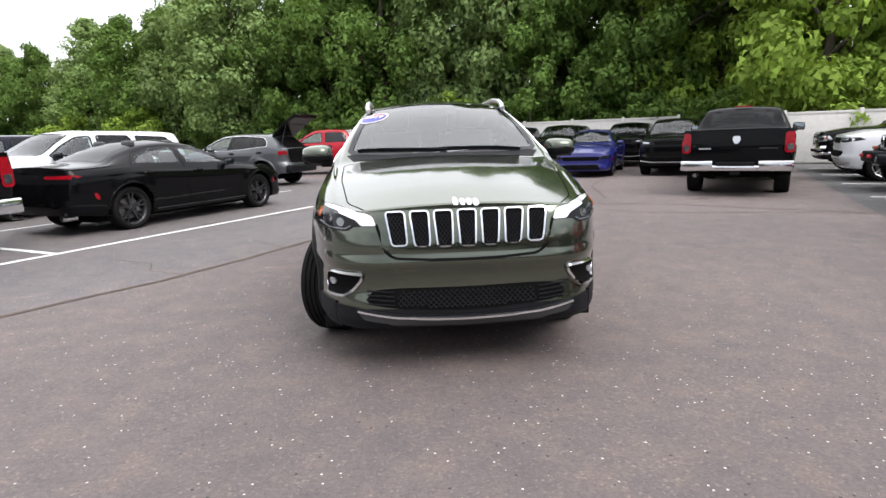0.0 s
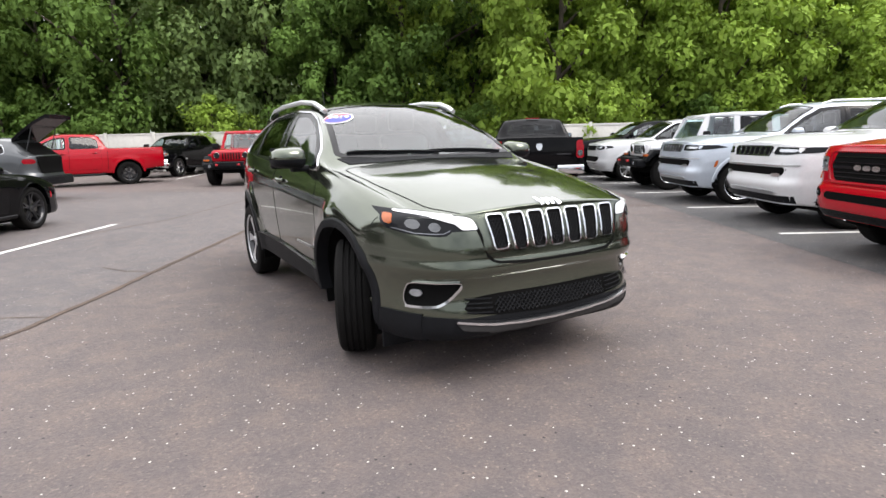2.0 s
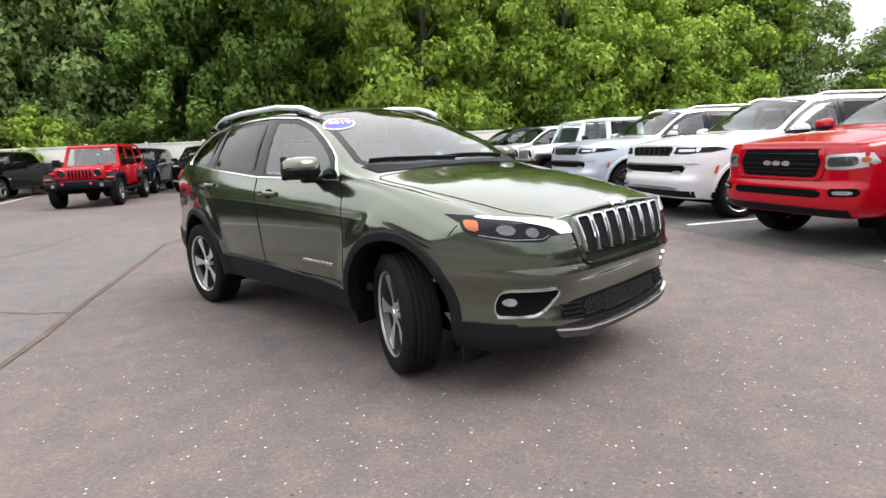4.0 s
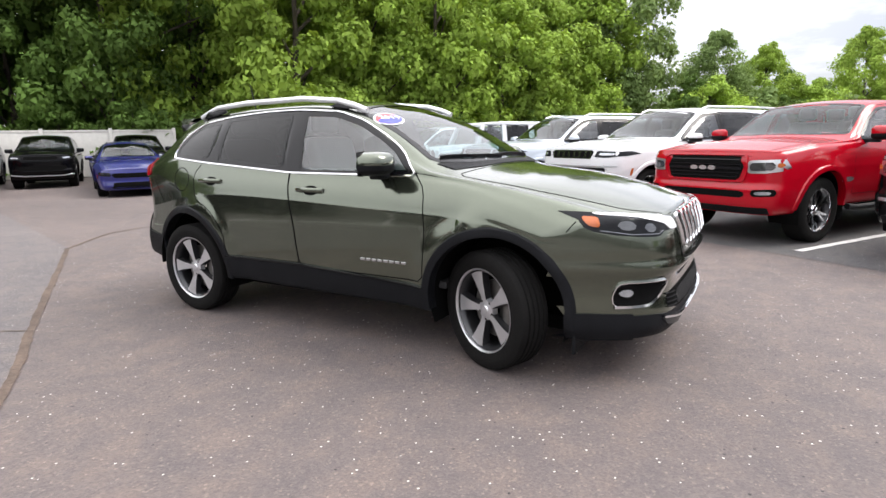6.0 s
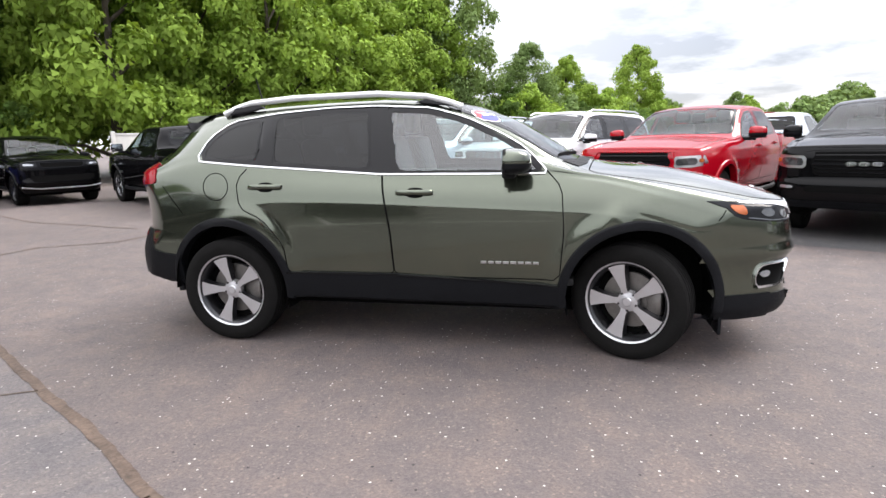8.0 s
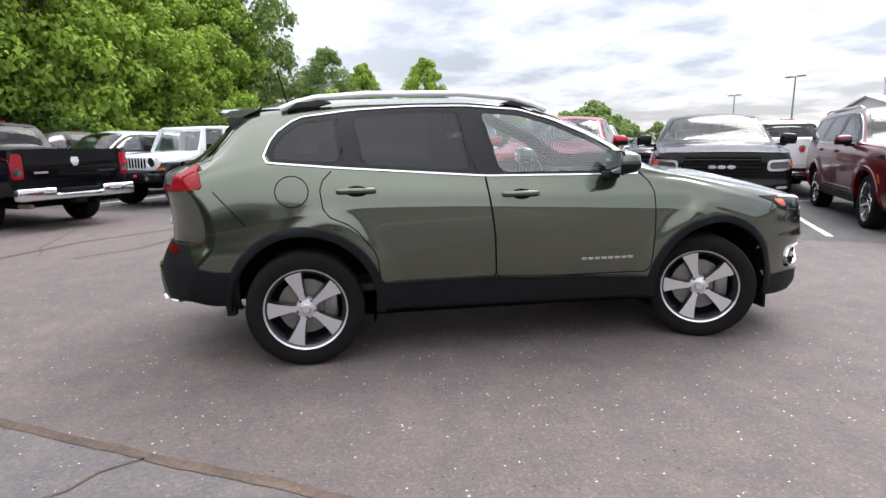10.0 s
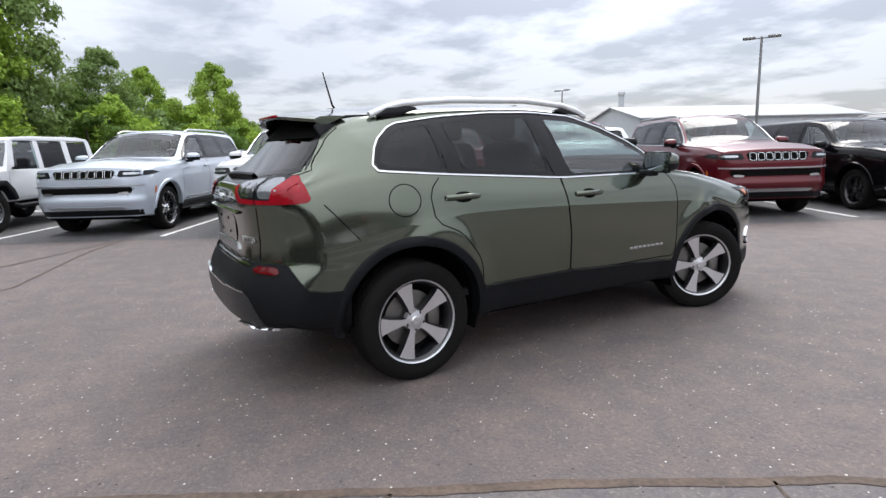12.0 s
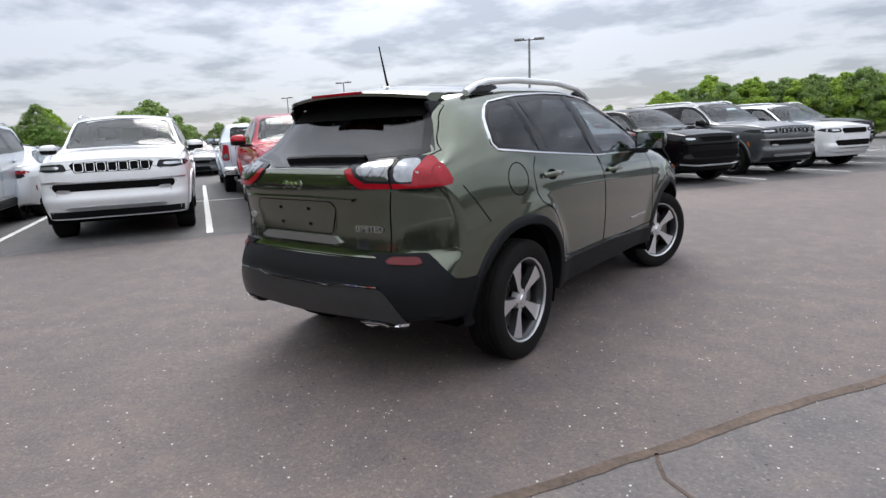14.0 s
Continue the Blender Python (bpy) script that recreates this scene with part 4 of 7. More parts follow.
# ---- the kinds of car ----
CROSSOVER = dict(
    name="crossover", category="car", yf=-0.96, yr=3.52, half=0.925, wb=2.708, r=0.363, rim=0.250, w=0.225, spin=18.0, step=0.03,
    W=[(-0.96, 0.922), (-0.7, 0.934), (-0.3, 0.945), (0.4, 0.936), (2.3, 0.935), (3.0, 0.915), (3.52, 0.85)],
    zb=[(-0.96, 0.27), (-0.5, 0.25), (0.5, 0.30), (2.3, 0.32), (2.9, 0.35), (3.15, 0.355), (3.35, 0.38), (3.52, 0.42)],
    zs=[(-0.96, 0.80), (-0.4, 0.89), (0.4, 0.925), (2.2, 0.985), (3.0, 0.94), (3.52, 0.85)],
    inset=[(-0.96, 0.032), (-0.4, 0.045), (0.0, 0.055), (0.5, 0.058), (2.5, 0.058), (3.52, 0.05)],
    zbelt=[(-0.96, 0.905), (-0.6, 0.985), (-0.2, 1.05), (0.4, 1.125), (1.5, 1.160), (2.5, 1.225), (2.95, 1.25), (3.25, 1.235), (3.52, 1.15)],
    wt=[(-0.96, 0.66), (-0.3, 0.71), (0.25, 0.755), (0.45, 0.77), (1.25, 0.615), (1.7, 0.625), (2.6, 0.605), (3.05, 0.58), (3.38, 0.68), (3.52, 0.72)],
    zt=[(-0.96, 0.94), (-0.6, 1.02), (-0.2, 1.095), (0.30, 1.165), (0.5, 1.255), (0.66, 1.35), (0.81, 1.43), (1.05, 1.535), (1.275, 1.60), (1.7, 1.63), (2.3, 1.62), (2.75, 1.585), (3.02, 1.548), (3.33, 1.33), (3.45, 1.245), (3.52, 1.185)],
    zc=[(-0.96, 0.975), (-0.62, 1.072), (-0.26, 1.146), (0.12, 1.187), (0.28, 1.215), (0.475, 1.33), (0.8, 1.515), (1.18, 1.64), (1.45, 1.68), (1.8, 1.69), (2.4, 1.680), (2.8, 1.664), (3.06, 1.625), (3.30, 1.40), (3.42, 1.29), (3.52, 1.20)],
    screen="screen", bl_glass="darkglass", chin=(0.395, 0.60), nose=0.66, npow=6.3, nose_len=1.15, tail=0.50, tpow=5, tail_len=1.2,
    front=[(0.25, 0.05), (0.33, -0.02), (0.42, -0.015), (0.52, 0.005), (0.60, -0.008), (0.64, -0.042), (0.678, -0.052), (0.705, -0.034), (0.74, -0.034), (0.82, -0.022), (0.90, 0.002), (0.95, 0.022)],
    rear=[(0.36, 0.04), (0.43, 0.11), (0.58, 0.13), (0.72, 0.085), (0.77, 0.055), (0.9, 0.045), (1.0, 0.055), (1.1, 0.07), (1.17, 0.055), (1.24, 0.0), (1.32, -0.04)],
    panes=[([(0.545, 1.163), (0.66, 1.290), (0.81, 1.384), (1.05, 1.492), (1.28, 1.560), (1.57, 1.583), (1.475, 1.168)], "clear"),
           ([(1.645, 1.183), (1.695, 1.584), (2.0, 1.582), (2.385, 1.558), (2.335, 1.230)], "privacy"),
           ([(2.455, 1.245), (2.475, 1.548), (2.70, 1.510), (2.80, 1.440), (2.855, 1.375), (2.895, 1.275)], "privacy")], frame_w=0.014,
    dlo=[(0.50, 1.150), (0.66, 1.31), (0.81, 1.40), (1.05, 1.508), (1.28, 1.575), (1.65, 1.600), (2.0, 1.597), (2.38, 1.572), (2.72, 1.525), (2.86, 1.42), (2.925, 1.262), (2.5, 1.225), (1.56, 1.158)],
    windscreen=[(-0.75, 0.44), (-0.45, 0.34), (0, 0.30), (0.45, 0.34), (0.75, 0.44), (0.585, 1.21), (0, 1.17), (-0.585, 1.21)],
    backlight=[(-0.29, 1.196), (0.29, 1.196), (0.37, 1.232), (0.545, 1.250), (0.715, 1.258), (0.65, 1.324), (0.618, 1.405), (0.578, 1.460), (0.545, 1.50), (0.50, 1.53),
               (-0.50, 1.53), (-0.545, 1.50), (-0.578, 1.460), (-0.618, 1.405), (-0.65, 1.324), (-0.715, 1.258), (-0.545, 1.250), (-0.37, 1.232)], bl_y=3.2, cowl=1.16,
    arch_f=(-0.035, 0.385), arch_b=(2.705, 0.39), arch_r=0.435, flare_mat="cladding", flare_w=0.06, flare_out=0.016, wheel_in=0.002, tuck=0.055, flank=0.014, waist=0.014, swell=0.024, rows=16,
    wheel=(5, "five", "alloy", "gunmetal"), steer=-24.0, floor=0.48, cab=(0.35, 2.6), dash=1.14, seats=(1.25, 2.15),
    panels=[("front_door", "s", [(0.44, 0.50), (0.415, 0.80), (0.43, 1.07), (0.50, 1.15), (0.66, 1.31), (0.81, 1.40), (1.05, 1.508), (1.28, 1.575), (1.60, 1.59), (1.56, 1.12), (1.51, 0.80), (1.495, 0.50)]),
            ("rear_door", "s", [(1.50, 0.50), (1.515, 0.80), (1.565, 1.12), (1.605, 1.59), (2.0, 1.595), (2.38, 1.57), (2.42, 1.40), (2.50, 1.225), (2.595, 1.13), (2.57, 0.95), (2.40, 0.875), (2.26, 0.70), (2.24, 0.50)]),
            ("bonnet", "t", [(-0.52, -0.955), (-0.66, -0.72), (-0.735, -0.2), (-0.755, 0.27), (0, 0.20), (0.755, 0.27), (0.735, -0.2), (0.66, -0.72), (0.52, -0.955)]),
            ("tailgate", "r", [(-0.585, 0.745), (0.585, 0.745), (0.588, 0.97), (0.615, 1.11), (0.575, 1.236), (0.73, 1.262), (0.665, 1.324), (0.632, 1.405), (0.60, 1.46), (0.585, 1.53), (-0.585, 1.53), (-0.60, 1.46), (-0.632, 1.405), (-0.665, 1.324), (-0.73, 1.262), (-0.575, 1.236), (-0.615, 1.11), (-0.588, 0.97)])],
)
BIG_SUV = dict(
    name="big_suv", category="car", yf=-0.95, yr=4.42, half=1.03, wb=3.12, r=0.405, rim=0.29, w=0.27,
    W=[(-0.95, 0.96), (-0.6, 1.0), (0, 1.03), (3.2, 1.03), (4.1, 1.0), (4.42, 0.95)],
    zb=[(-0.95, 0.34), (-0.4, 0.30), (0.5, 0.32), (3.0, 0.32), (4.42, 0.42)],
    zs=[(-0.95, 0.78), (0, 0.98), (3.5, 1.02), (4.42, 0.98)],
    inset=[(-0.95, 0.05), (4.42, 0.05)],
    zbelt=[(-0.95, 1.12), (-0.3, 1.20), (0.5, 1.23), (3.2, 1.26), (4.1, 1.27), (4.42, 1.2)],
    wt=[(-0.95, 0.80), (0, 0.85), (0.6, 0.87), (1.5, 0.75), (2, 0.76), (4.0, 0.75), (4.3, 0.77), (4.42, 0.82)],
    zt=[(-0.95, 1.165), (-0.3, 1.26), (0.5, 1.28), (0.7, 1.33), (1.15, 1.62), (1.5, 1.79), (1.9, 1.84), (3.6, 1.83), (4.15, 1.79), (4.34, 1.5), (4.42, 1.25)],
    zc=[(-0.95, 1.19), (-0.3, 1.31), (0.42, 1.33), (0.62, 1.38), (1.1, 1.69), (1.45, 1.85), (1.9, 1.90), (3.5, 1.89), (4.15, 1.85), (4.36, 1.5), (4.42, 1.27)],
    nose=0.36, npow=7, nose_len=1.3, tail=0.28, tpow=7, tail_len=1.2,
    front=[(0.34, 0.10), (0.5, 0.02), (0.62, -0.03), (0.72, 0.0), (0.95, 0.0), (1.18, 0.05)], rear=[(0.42, 0.02), (0.55, 0.08), (0.75, 0.05), (1.25, 0.0)],
    panes=[([(0.78, 1.30), (1.15, 1.555), (1.50, 1.735), (1.86, 1.765), (1.82, 1.30)], "clear"), ([(1.94, 1.30), (1.97, 1.77), (2.80, 1.76), (2.92, 1.315)], "privacy"), ([(3.03, 1.32), (2.94, 1.755), (3.85, 1.71), (4.02, 1.36)], "privacy")],
    dlo=[(0.70, 1.275), (1.12, 1.575), (1.48, 1.76), (1.9, 1.795), (2.85, 1.79), (3.90, 1.735), (4.10, 1.33), (2.9, 1.285), (1.85, 1.275)],
    windscreen=[(-0.84, 0.68), (-0.45, 0.56), (0, 0.52), (0.45, 0.56), (0.84, 0.68), (0.715, 1.42), (0, 1.37), (-0.715, 1.42)],
    backlight=[(-0.74, 1.30), (0.74, 1.30), (0.68, 1.74), (-0.68, 1.74)], bl_y=4.3, cowl=1.28,
    arch_f=(0, 0.42), arch_b=(3.12, 0.42), arch_r=0.475, flare_w=0.06, flare_out=0.018, wheel=(10, "thin", "chrome", "gunmetal"), floor=0.55, cab=(0.6, 3.6), dash=1.26, seats=(1.5, 2.45),
    panels=[("front_door", "s", [(0.62, 0.52), (0.60, 1.05), (0.70, 1.27), (1.12, 1.58), (1.48, 1.765), (1.90, 1.80), (1.88, 0.9), (1.86, 0.52)]),
            ("rear_door", "s", [(1.88, 0.52), (1.90, 0.9), (1.92, 1.80), (2.88, 1.79), (2.98, 1.28), (2.90, 1.0), (2.62, 0.82), (2.55, 0.52)]),
            ("bonnet", "t", [(-0.76, -0.93), (-0.83, -0.3), (-0.84, 0.52), (0, 0.42), (0.84, 0.52), (0.83, -0.3), (0.76, -0.93)])],
)
PICKUP_Z = 0.945
PICKUP = dict(
    name="pickup", category="pickup truck", yf=-0.98, yr=4.90, half=1.03, wb=3.67, r=0.415, rim=0.265, w=0.285,
    W=[(-0.98, 0.96), (-0.6, 1.01), (0, 1.03), (3.7, 1.03), (4.90, 1.01)],
    zb=[(-0.98, 0.42), (-0.3, 0.42), (0.6, 0.46), (3.0, 0.46), (4.90, 0.64)],
    zs=[(-0.98, 0.85), (0, 1.0), (3.5, 1.02), (4.90, 1.0)],
    inset=[(-0.98, 0.05), (3.0, 0.05), (3.2, 0.03), (4.90, 0.03)],
    zbelt=[(-0.98, 1.20), (-0.3, 1.28), (0.6, 1.31), (2.9, 1.36), (3.1, 1.37), (4.90, 1.39)],
    wt=[(-0.98, 0.80), (0, 0.85), (0.6, 0.88), (1.5, 0.74), (2.75, 0.74), (3.02, 0.86), (3.12, 0.97), (4.90, 0.97)],
    zt=[(-0.98, 1.235), (-0.2, 1.32), (0.52, 1.345), (0.75, 1.42), (1.2, 1.73), (1.5, 1.86), (2.0, 1.91), (2.7, 1.89), (2.86, 1.80), (3.03, 1.44), (3.12, 1.385), (4.90, 1.40)],
    zc=[(-0.98, 1.25), (-0.2, 1.37), (0.45, 1.40), (0.68, 1.47), (1.15, 1.79), (1.45, 1.91), (2, 1.96), (2.7, 1.94), (2.90, 1.82), (3.05, 1.45), (3.13, 1.39), (4.90, 1.41)],
    nose=0.34, npow=7, nose_len=1.3, tail=0.06, tpow=8, tail_len=0.6,
    front=[(0.42, 0.06), (0.55, -0.02), (0.75, -0.04), (0.82, 0.0), (1.1, 0.0), (1.25, 0.06)], rear=[(0.6, 0.0), (1.0, 0.02), (1.4, 0.0)],
    panes=[([(0.80, 1.36), (1.2, 1.655), (1.50, 1.80), (1.82, 1.83), (1.78, 1.375)], "clear"), ([(1.90, 1.38), (1.93, 1.835), (2.60, 1.82), (2.78, 1.70), (2.78, 1.40)], "privacy")],
    windscreen=[(-0.84, 0.74), (-0.45, 0.62), (0, 0.58), (0.45, 0.62), (0.84, 0.74), (0.70, 1.42), (0, 1.37), (-0.70, 1.42)],
    backlight=[(-0.70, 1.47), (0.70, 1.47), (0.64, 1.82), (-0.64, 1.82)], bl_y=2.95, cowl=1.33,
    arch_f=(0, 0.45), arch_b=(3.67, 0.45), arch_r=0.495, flare_w=0.07, flare_out=0.022, wheel=(6, "fork", "chrome", "gunmetal"), floor=0.65, cab=(0.6, 2.85), dash=1.33, seats=(1.5, 2.3),
    panels=[("front_door", "s", [(0.66, 0.62), (0.62, 1.1), (0.72, 1.34), (1.15, 1.665), (1.48, 1.83), (1.86, 1.865), (1.84, 1.0), (1.82, 0.62)]),
            ("rear_door", "s", [(1.84, 0.62), (1.86, 1.0), (1.88, 1.865), (2.62, 1.85), (2.82, 1.72), (2.84, 0.9), (2.80, 0.62)]),
            ("bonnet", "t", [(-0.76, -0.95), (-0.82, -0.3), (-0.84, 0.52), (0, 0.44), (0.84, 0.52), (0.82, -0.3), (0.76, -0.95)]),
            ("tailgate", "r", [(-0.80, 0.80), (0.80, 0.80), (0.80, 1.41), (-0.80, 1.41)])],
)
SEDAN = dict(
    name="sedan", category="car", yf=-0.93, yr=4.06, half=0.95, wb=3.05, r=0.358, rim=0.262, w=0.25,
    W=[(-0.93, 0.85), (-0.6, 0.92), (0, 0.95), (3.0, 0.95), (3.7, 0.92), (4.06, 0.86)],
    zb=[(-0.93, 0.20), (-0.4, 0.20), (0.5, 0.23), (3.0, 0.23), (4.06, 0.34)],
    zs=[(-0.93, 0.52), (0, 0.74), (1.5, 0.80), (3.0, 0.86), (4.06, 0.84)],
    inset=[(-0.93, 0.06), (0.5, 0.07), (4.06, 0.06)],
    zbelt=[(-0.93, 0.70), (-0.3, 0.86), (0.5, 0.93), (2.2, 0.98), (3.2, 1.03), (4.06, 1.0)],
    wt=[(-0.93, 0.70), (0.4, 0.76), (0.7, 0.76), (1.45, 0.58), (2.4, 0.58), (3.1, 0.62), (3.5, 0.74), (4.06, 0.74)],
    zt=[(-0.93, 0.73), (-0.3, 0.90), (0.5, 0.97), (0.75, 1.03), (1.2, 1.26), (1.5, 1.36), (2.0, 1.40), (2.5, 1.37), (3.0, 1.24), (3.4, 1.09), (3.6, 1.07), (4.06, 1.05)],
    zc=[(-0.93, 0.75), (-0.3, 0.94), (0.42, 1.01), (0.65, 1.06), (1.15, 1.32), (1.5, 1.43), (2.0, 1.475), (2.5, 1.44), (3.0, 1.31), (3.45, 1.12), (3.6, 1.105), (4.06, 1.085)],
    nose=0.42, npow=5, nose_len=1.3, tail=0.22, tpow=5, tail_len=1.1,
    front=[(0.20, 0.04), (0.3, -0.02), (0.45, 0.0), (0.6, -0.01), (0.75, 0.02)], rear=[(0.34, 0.0), (0.5, 0.06), (0.8, 0.04), (1.08, 0.0)],
    panes=[([(0.82, 1.00), (1.15, 1.19), (1.5, 1.305), (1.86, 1.335), (1.82, 1.02)], "clear"), ([(1.92, 1.025), (1.95, 1.335), (2.40, 1.315), (2.75, 1.22), (2.92, 1.08), (2.75, 1.055)], "clear")],
    windscreen=[(-0.72, 0.74), (-0.4, 0.64), (0, 0.60), (0.4, 0.64), (0.72, 0.74), (0.545, 1.42), (0, 1.37), (-0.545, 1.42)],
    backlight=None, bl_y=3.0, cowl=0.99,
    arch_f=(0, 0.37), arch_b=(3.05, 0.37), arch_r=0.405, flare_w=0.03, flare_out=0.006, wheel=(5, "fork", "gunmetal", "blackrim"), floor=0.32, cab=(0.6, 2.9), dash=1.0, seats=(1.35, 2.15),
    panels=[("front_door", "s", [(0.60, 0.32), (0.58, 0.8), (0.72, 0.97), (1.12, 1.22), (1.5, 1.345), (1.90, 1.37), (1.88, 0.9), (1.84, 0.32)]),
            ("rear_door", "s", [(1.86, 0.32), (1.90, 0.9), (1.92, 1.37), (2.42, 1.35), (2.80, 1.25), (2.98, 1.05), (2.85, 0.85), (2.62, 0.65), (2.56, 0.32)]),
            ("bonnet", "t", [(-0.62, -0.90), (-0.70, -0.3), (-0.73, 0.55), (0, 0.46), (0.73, 0.55), (0.70, -0.3), (0.62, -0.90)])],
)


def resized(s, name, sx, sy, sz, **over):
    """A kind of car made from another by stretching it."""
    q = dict(s)
    for k in ("W", "inset", "wt"):
        q[k] = [(y * sy, v * sx) for y, v in s[k]]
    for k in ("zb", "zs", "zbelt", "zt", "zc"):
        q[k] = [(y * sy, v * sz) for y, v in s[k]]
    for k in ("front", "rear"):
        q[k] = [(z * sz, v) for z, v in s[k]]
    for k in ("yf", "yr", "wb", "bl_y", "nose_len", "tail_len"):
        q[k] = s[k] * sy
    for k in ("floor", "dash", "cowl"):
        q[k] = s[k] * sz
    q["half"] = s["half"] * sx
    q["cab"], q["seats"] = tuple(v * sy for v in s["cab"]), tuple(v * sy for v in s["seats"])
    q["panes"] = [([(y * sy, z * sz) for y, z in p], g) for p, g in s["panes"]]
    q["dlo"] = [(y * sy, z * sz) for y, z in s["dlo"]] if s.get("dlo") else None
    q["windscreen"] = [(x * sx, y * sy) for x, y in s["windscreen"]]
    q["backlight"] = [(x * sx, z * sz) for x, z in s["backlight"]] if s.get("backlight") else None
    q["panels"] = [(n, w, [(u * (sy if w == "s" else sx), v * (sy if w == "t" else sz)) for u, v in p]) for n, w, p in s["panels"]]
    q["arch_f"], q["arch_b"] = (s["arch_f"][0] * sy, s["arch_f"][1]), (s["arch_b"][0] * sy, s["arch_b"][1])
    q["name"] = name
    q.update(over)
    return q


PICKUP = resized(PICKUP, "pickup", 1.0, 1.0, PICKUP_Z, arch_f=(0, 0.43), arch_b=(3.67, 0.43), arch_r=0.485)
MUSCLE_SUV = resized(BIG_SUV, "muscle_suv", 0.935, 0.96, 0.925, r=0.385, rim=0.265, arch_r=0.45, arch_f=(0, 0.39), arch_b=(2.995, 0.39), wheel=(5, "fork", "blackrim", "blackrim"), dlo=None)
MID_SUV = resized(BIG_SUV, "mid_suv", 0.94, 0.93, 0.94, r=0.385, rim=0.26, arch_r=0.45, arch_f=(0, 0.39), arch_b=(2.90, 0.39), wheel=(5, "fork", "alloy", "gunmetal"))
FAMILY_SUV = resized(CROSSOVER, "family_suv", 1.0, 1.0, 0.99, step=0.065, chin=None, steer=0.0, flare_mat=None, backlight=None)


def big_suv(label, paint_mat, rim="chrome", group="parked cars"):
    s = dict(BIG_SUV)
    s["wheel"] = (10, "thin", rim, "gunmetal")
    d = build_car("suv", label, s, M[paint_mat], group)
    k, root = d["skin"], d["root"]
    g = patch(k, "f", [(-0.52, 1.00), (0.52, 1.00), (0.54, 1.145), (-0.54, 1.145)], 0.004, 0.02, "void", "grille", root, "", 1, 20, 4, 1)
    for i in range(7):
        x = -0.42 + 0.14 * i
        ribbon(k, "f", rounded([(x - 0.055, 1.012), (x + 0.055, 1.012), (x + 0.055, 1.135), (x - 0.055, 1.135)], 1, 0.014), 0.010, 0.006, "chrome", "grille_ring", g, "", 1, True, 0.04, 0.006)
    lamp_pair(d, "f", [(0.56, 1.03), (0.60, 1.135), (0.985, 1.12), (0.99, 1.05), (0.80, 1.02)], "lens", "headlight", 0.006, 0.02)
    lamp_pair(d, "f", [(0.66, 1.06), (0.66, 1.10), (0.90, 1.10), (0.90, 1.06)], "lensbright", "headlight_element", 0.009, 0.01)
    patch(k, "f", [(-0.80, 0.745), (0.80, 0.745), (0.82, 0.855), (-0.82, 0.855)], 0.003, 0.01, "void", "air_intake", root, "", 1, 26, 4, 1)
    ribbon(k, "f", [(-0.93, 0.88), (-0.4, 0.875), (0.4, 0.875), (0.93, 0.88)], 0.03, 0.004, "satin", "bumper_trim", root, "", 1, False, 0.05, 0.01)
    lamp_pair(d, "f", [(0.56, 0.725), (0.56, 0.765), (0.72, 0.775), (0.74, 0.735)], "satin", "bumper_lamp", 0.014, 0.02)
    patch(k, "f", [(-0.95, 0.36), (0.95, 0.36), (0.95, 0.46), (-0.95, 0.46)], 0.005, 0.02, "cladding", "bumper_lower", root, "", 1, 26, 4, 1)
    patch(k, "f", [(-0.62, 0.475), (0.62, 0.475), (0.66, 0.525), (-0.66, 0.525)], 0.018, 0.03, "satin", "skid_trim", root, "", 1, 20, 3, 1)
    for side in (-1, 1):
        ribbon(k, "s", [(0.48, 0.42), (2.62, 0.42)], 0.16, 0.012, "cladding", "sill", root, "", side, False, 0.08, 0.006)
        ribbon(k, "s", [(0.7, 0.55), (2.5, 0.55)], 0.02, 0.004, "chrome", "sill_trim", root, "", side, False, 0.1, 0.006)
        mirror(d, side, (1.12, 0.92, 1.33), paint_mat if paint_mat != "grey" else "black", (0.25, 0.13, 0.17))
        for y, z in ((1.72, 1.14), (2.78, 1.15)):
            handle(d, side, y, z, paint_mat)
        x = 0.70
        tube("roof_rail", [(side * x, 1.55, 1.84), (side * x, 1.75, 1.895), (side * x, 2.8, 1.90), (side * x, 3.8, 1.885), (side * x, 4.0, 1.84)], 0.018, "satin", root)
        patch(k, "s", [(-0.52, 0.72), (-0.47, 0.72), (-0.44, 0.84), (-0.49, 0.84)], 0.004, 0.01, "amber", "side_marker", root, "", side, 5, 4, 0)
    lamp_pair(d, "r", [(0.58, 1.10), (0.58, 1.21), (0.96, 1.21), (0.96, 1.10)], "redlens", "tail_light", 0.006, 0.02)
    patch(k, "t", [(-0.08, 1.45), (0.0, 1.45), (0.0, 1.5), (-0.08, 1.5)], 0.004, 0.0, "paper", "window_sticker", root, "", 1, 4, 3, 0)
    return root


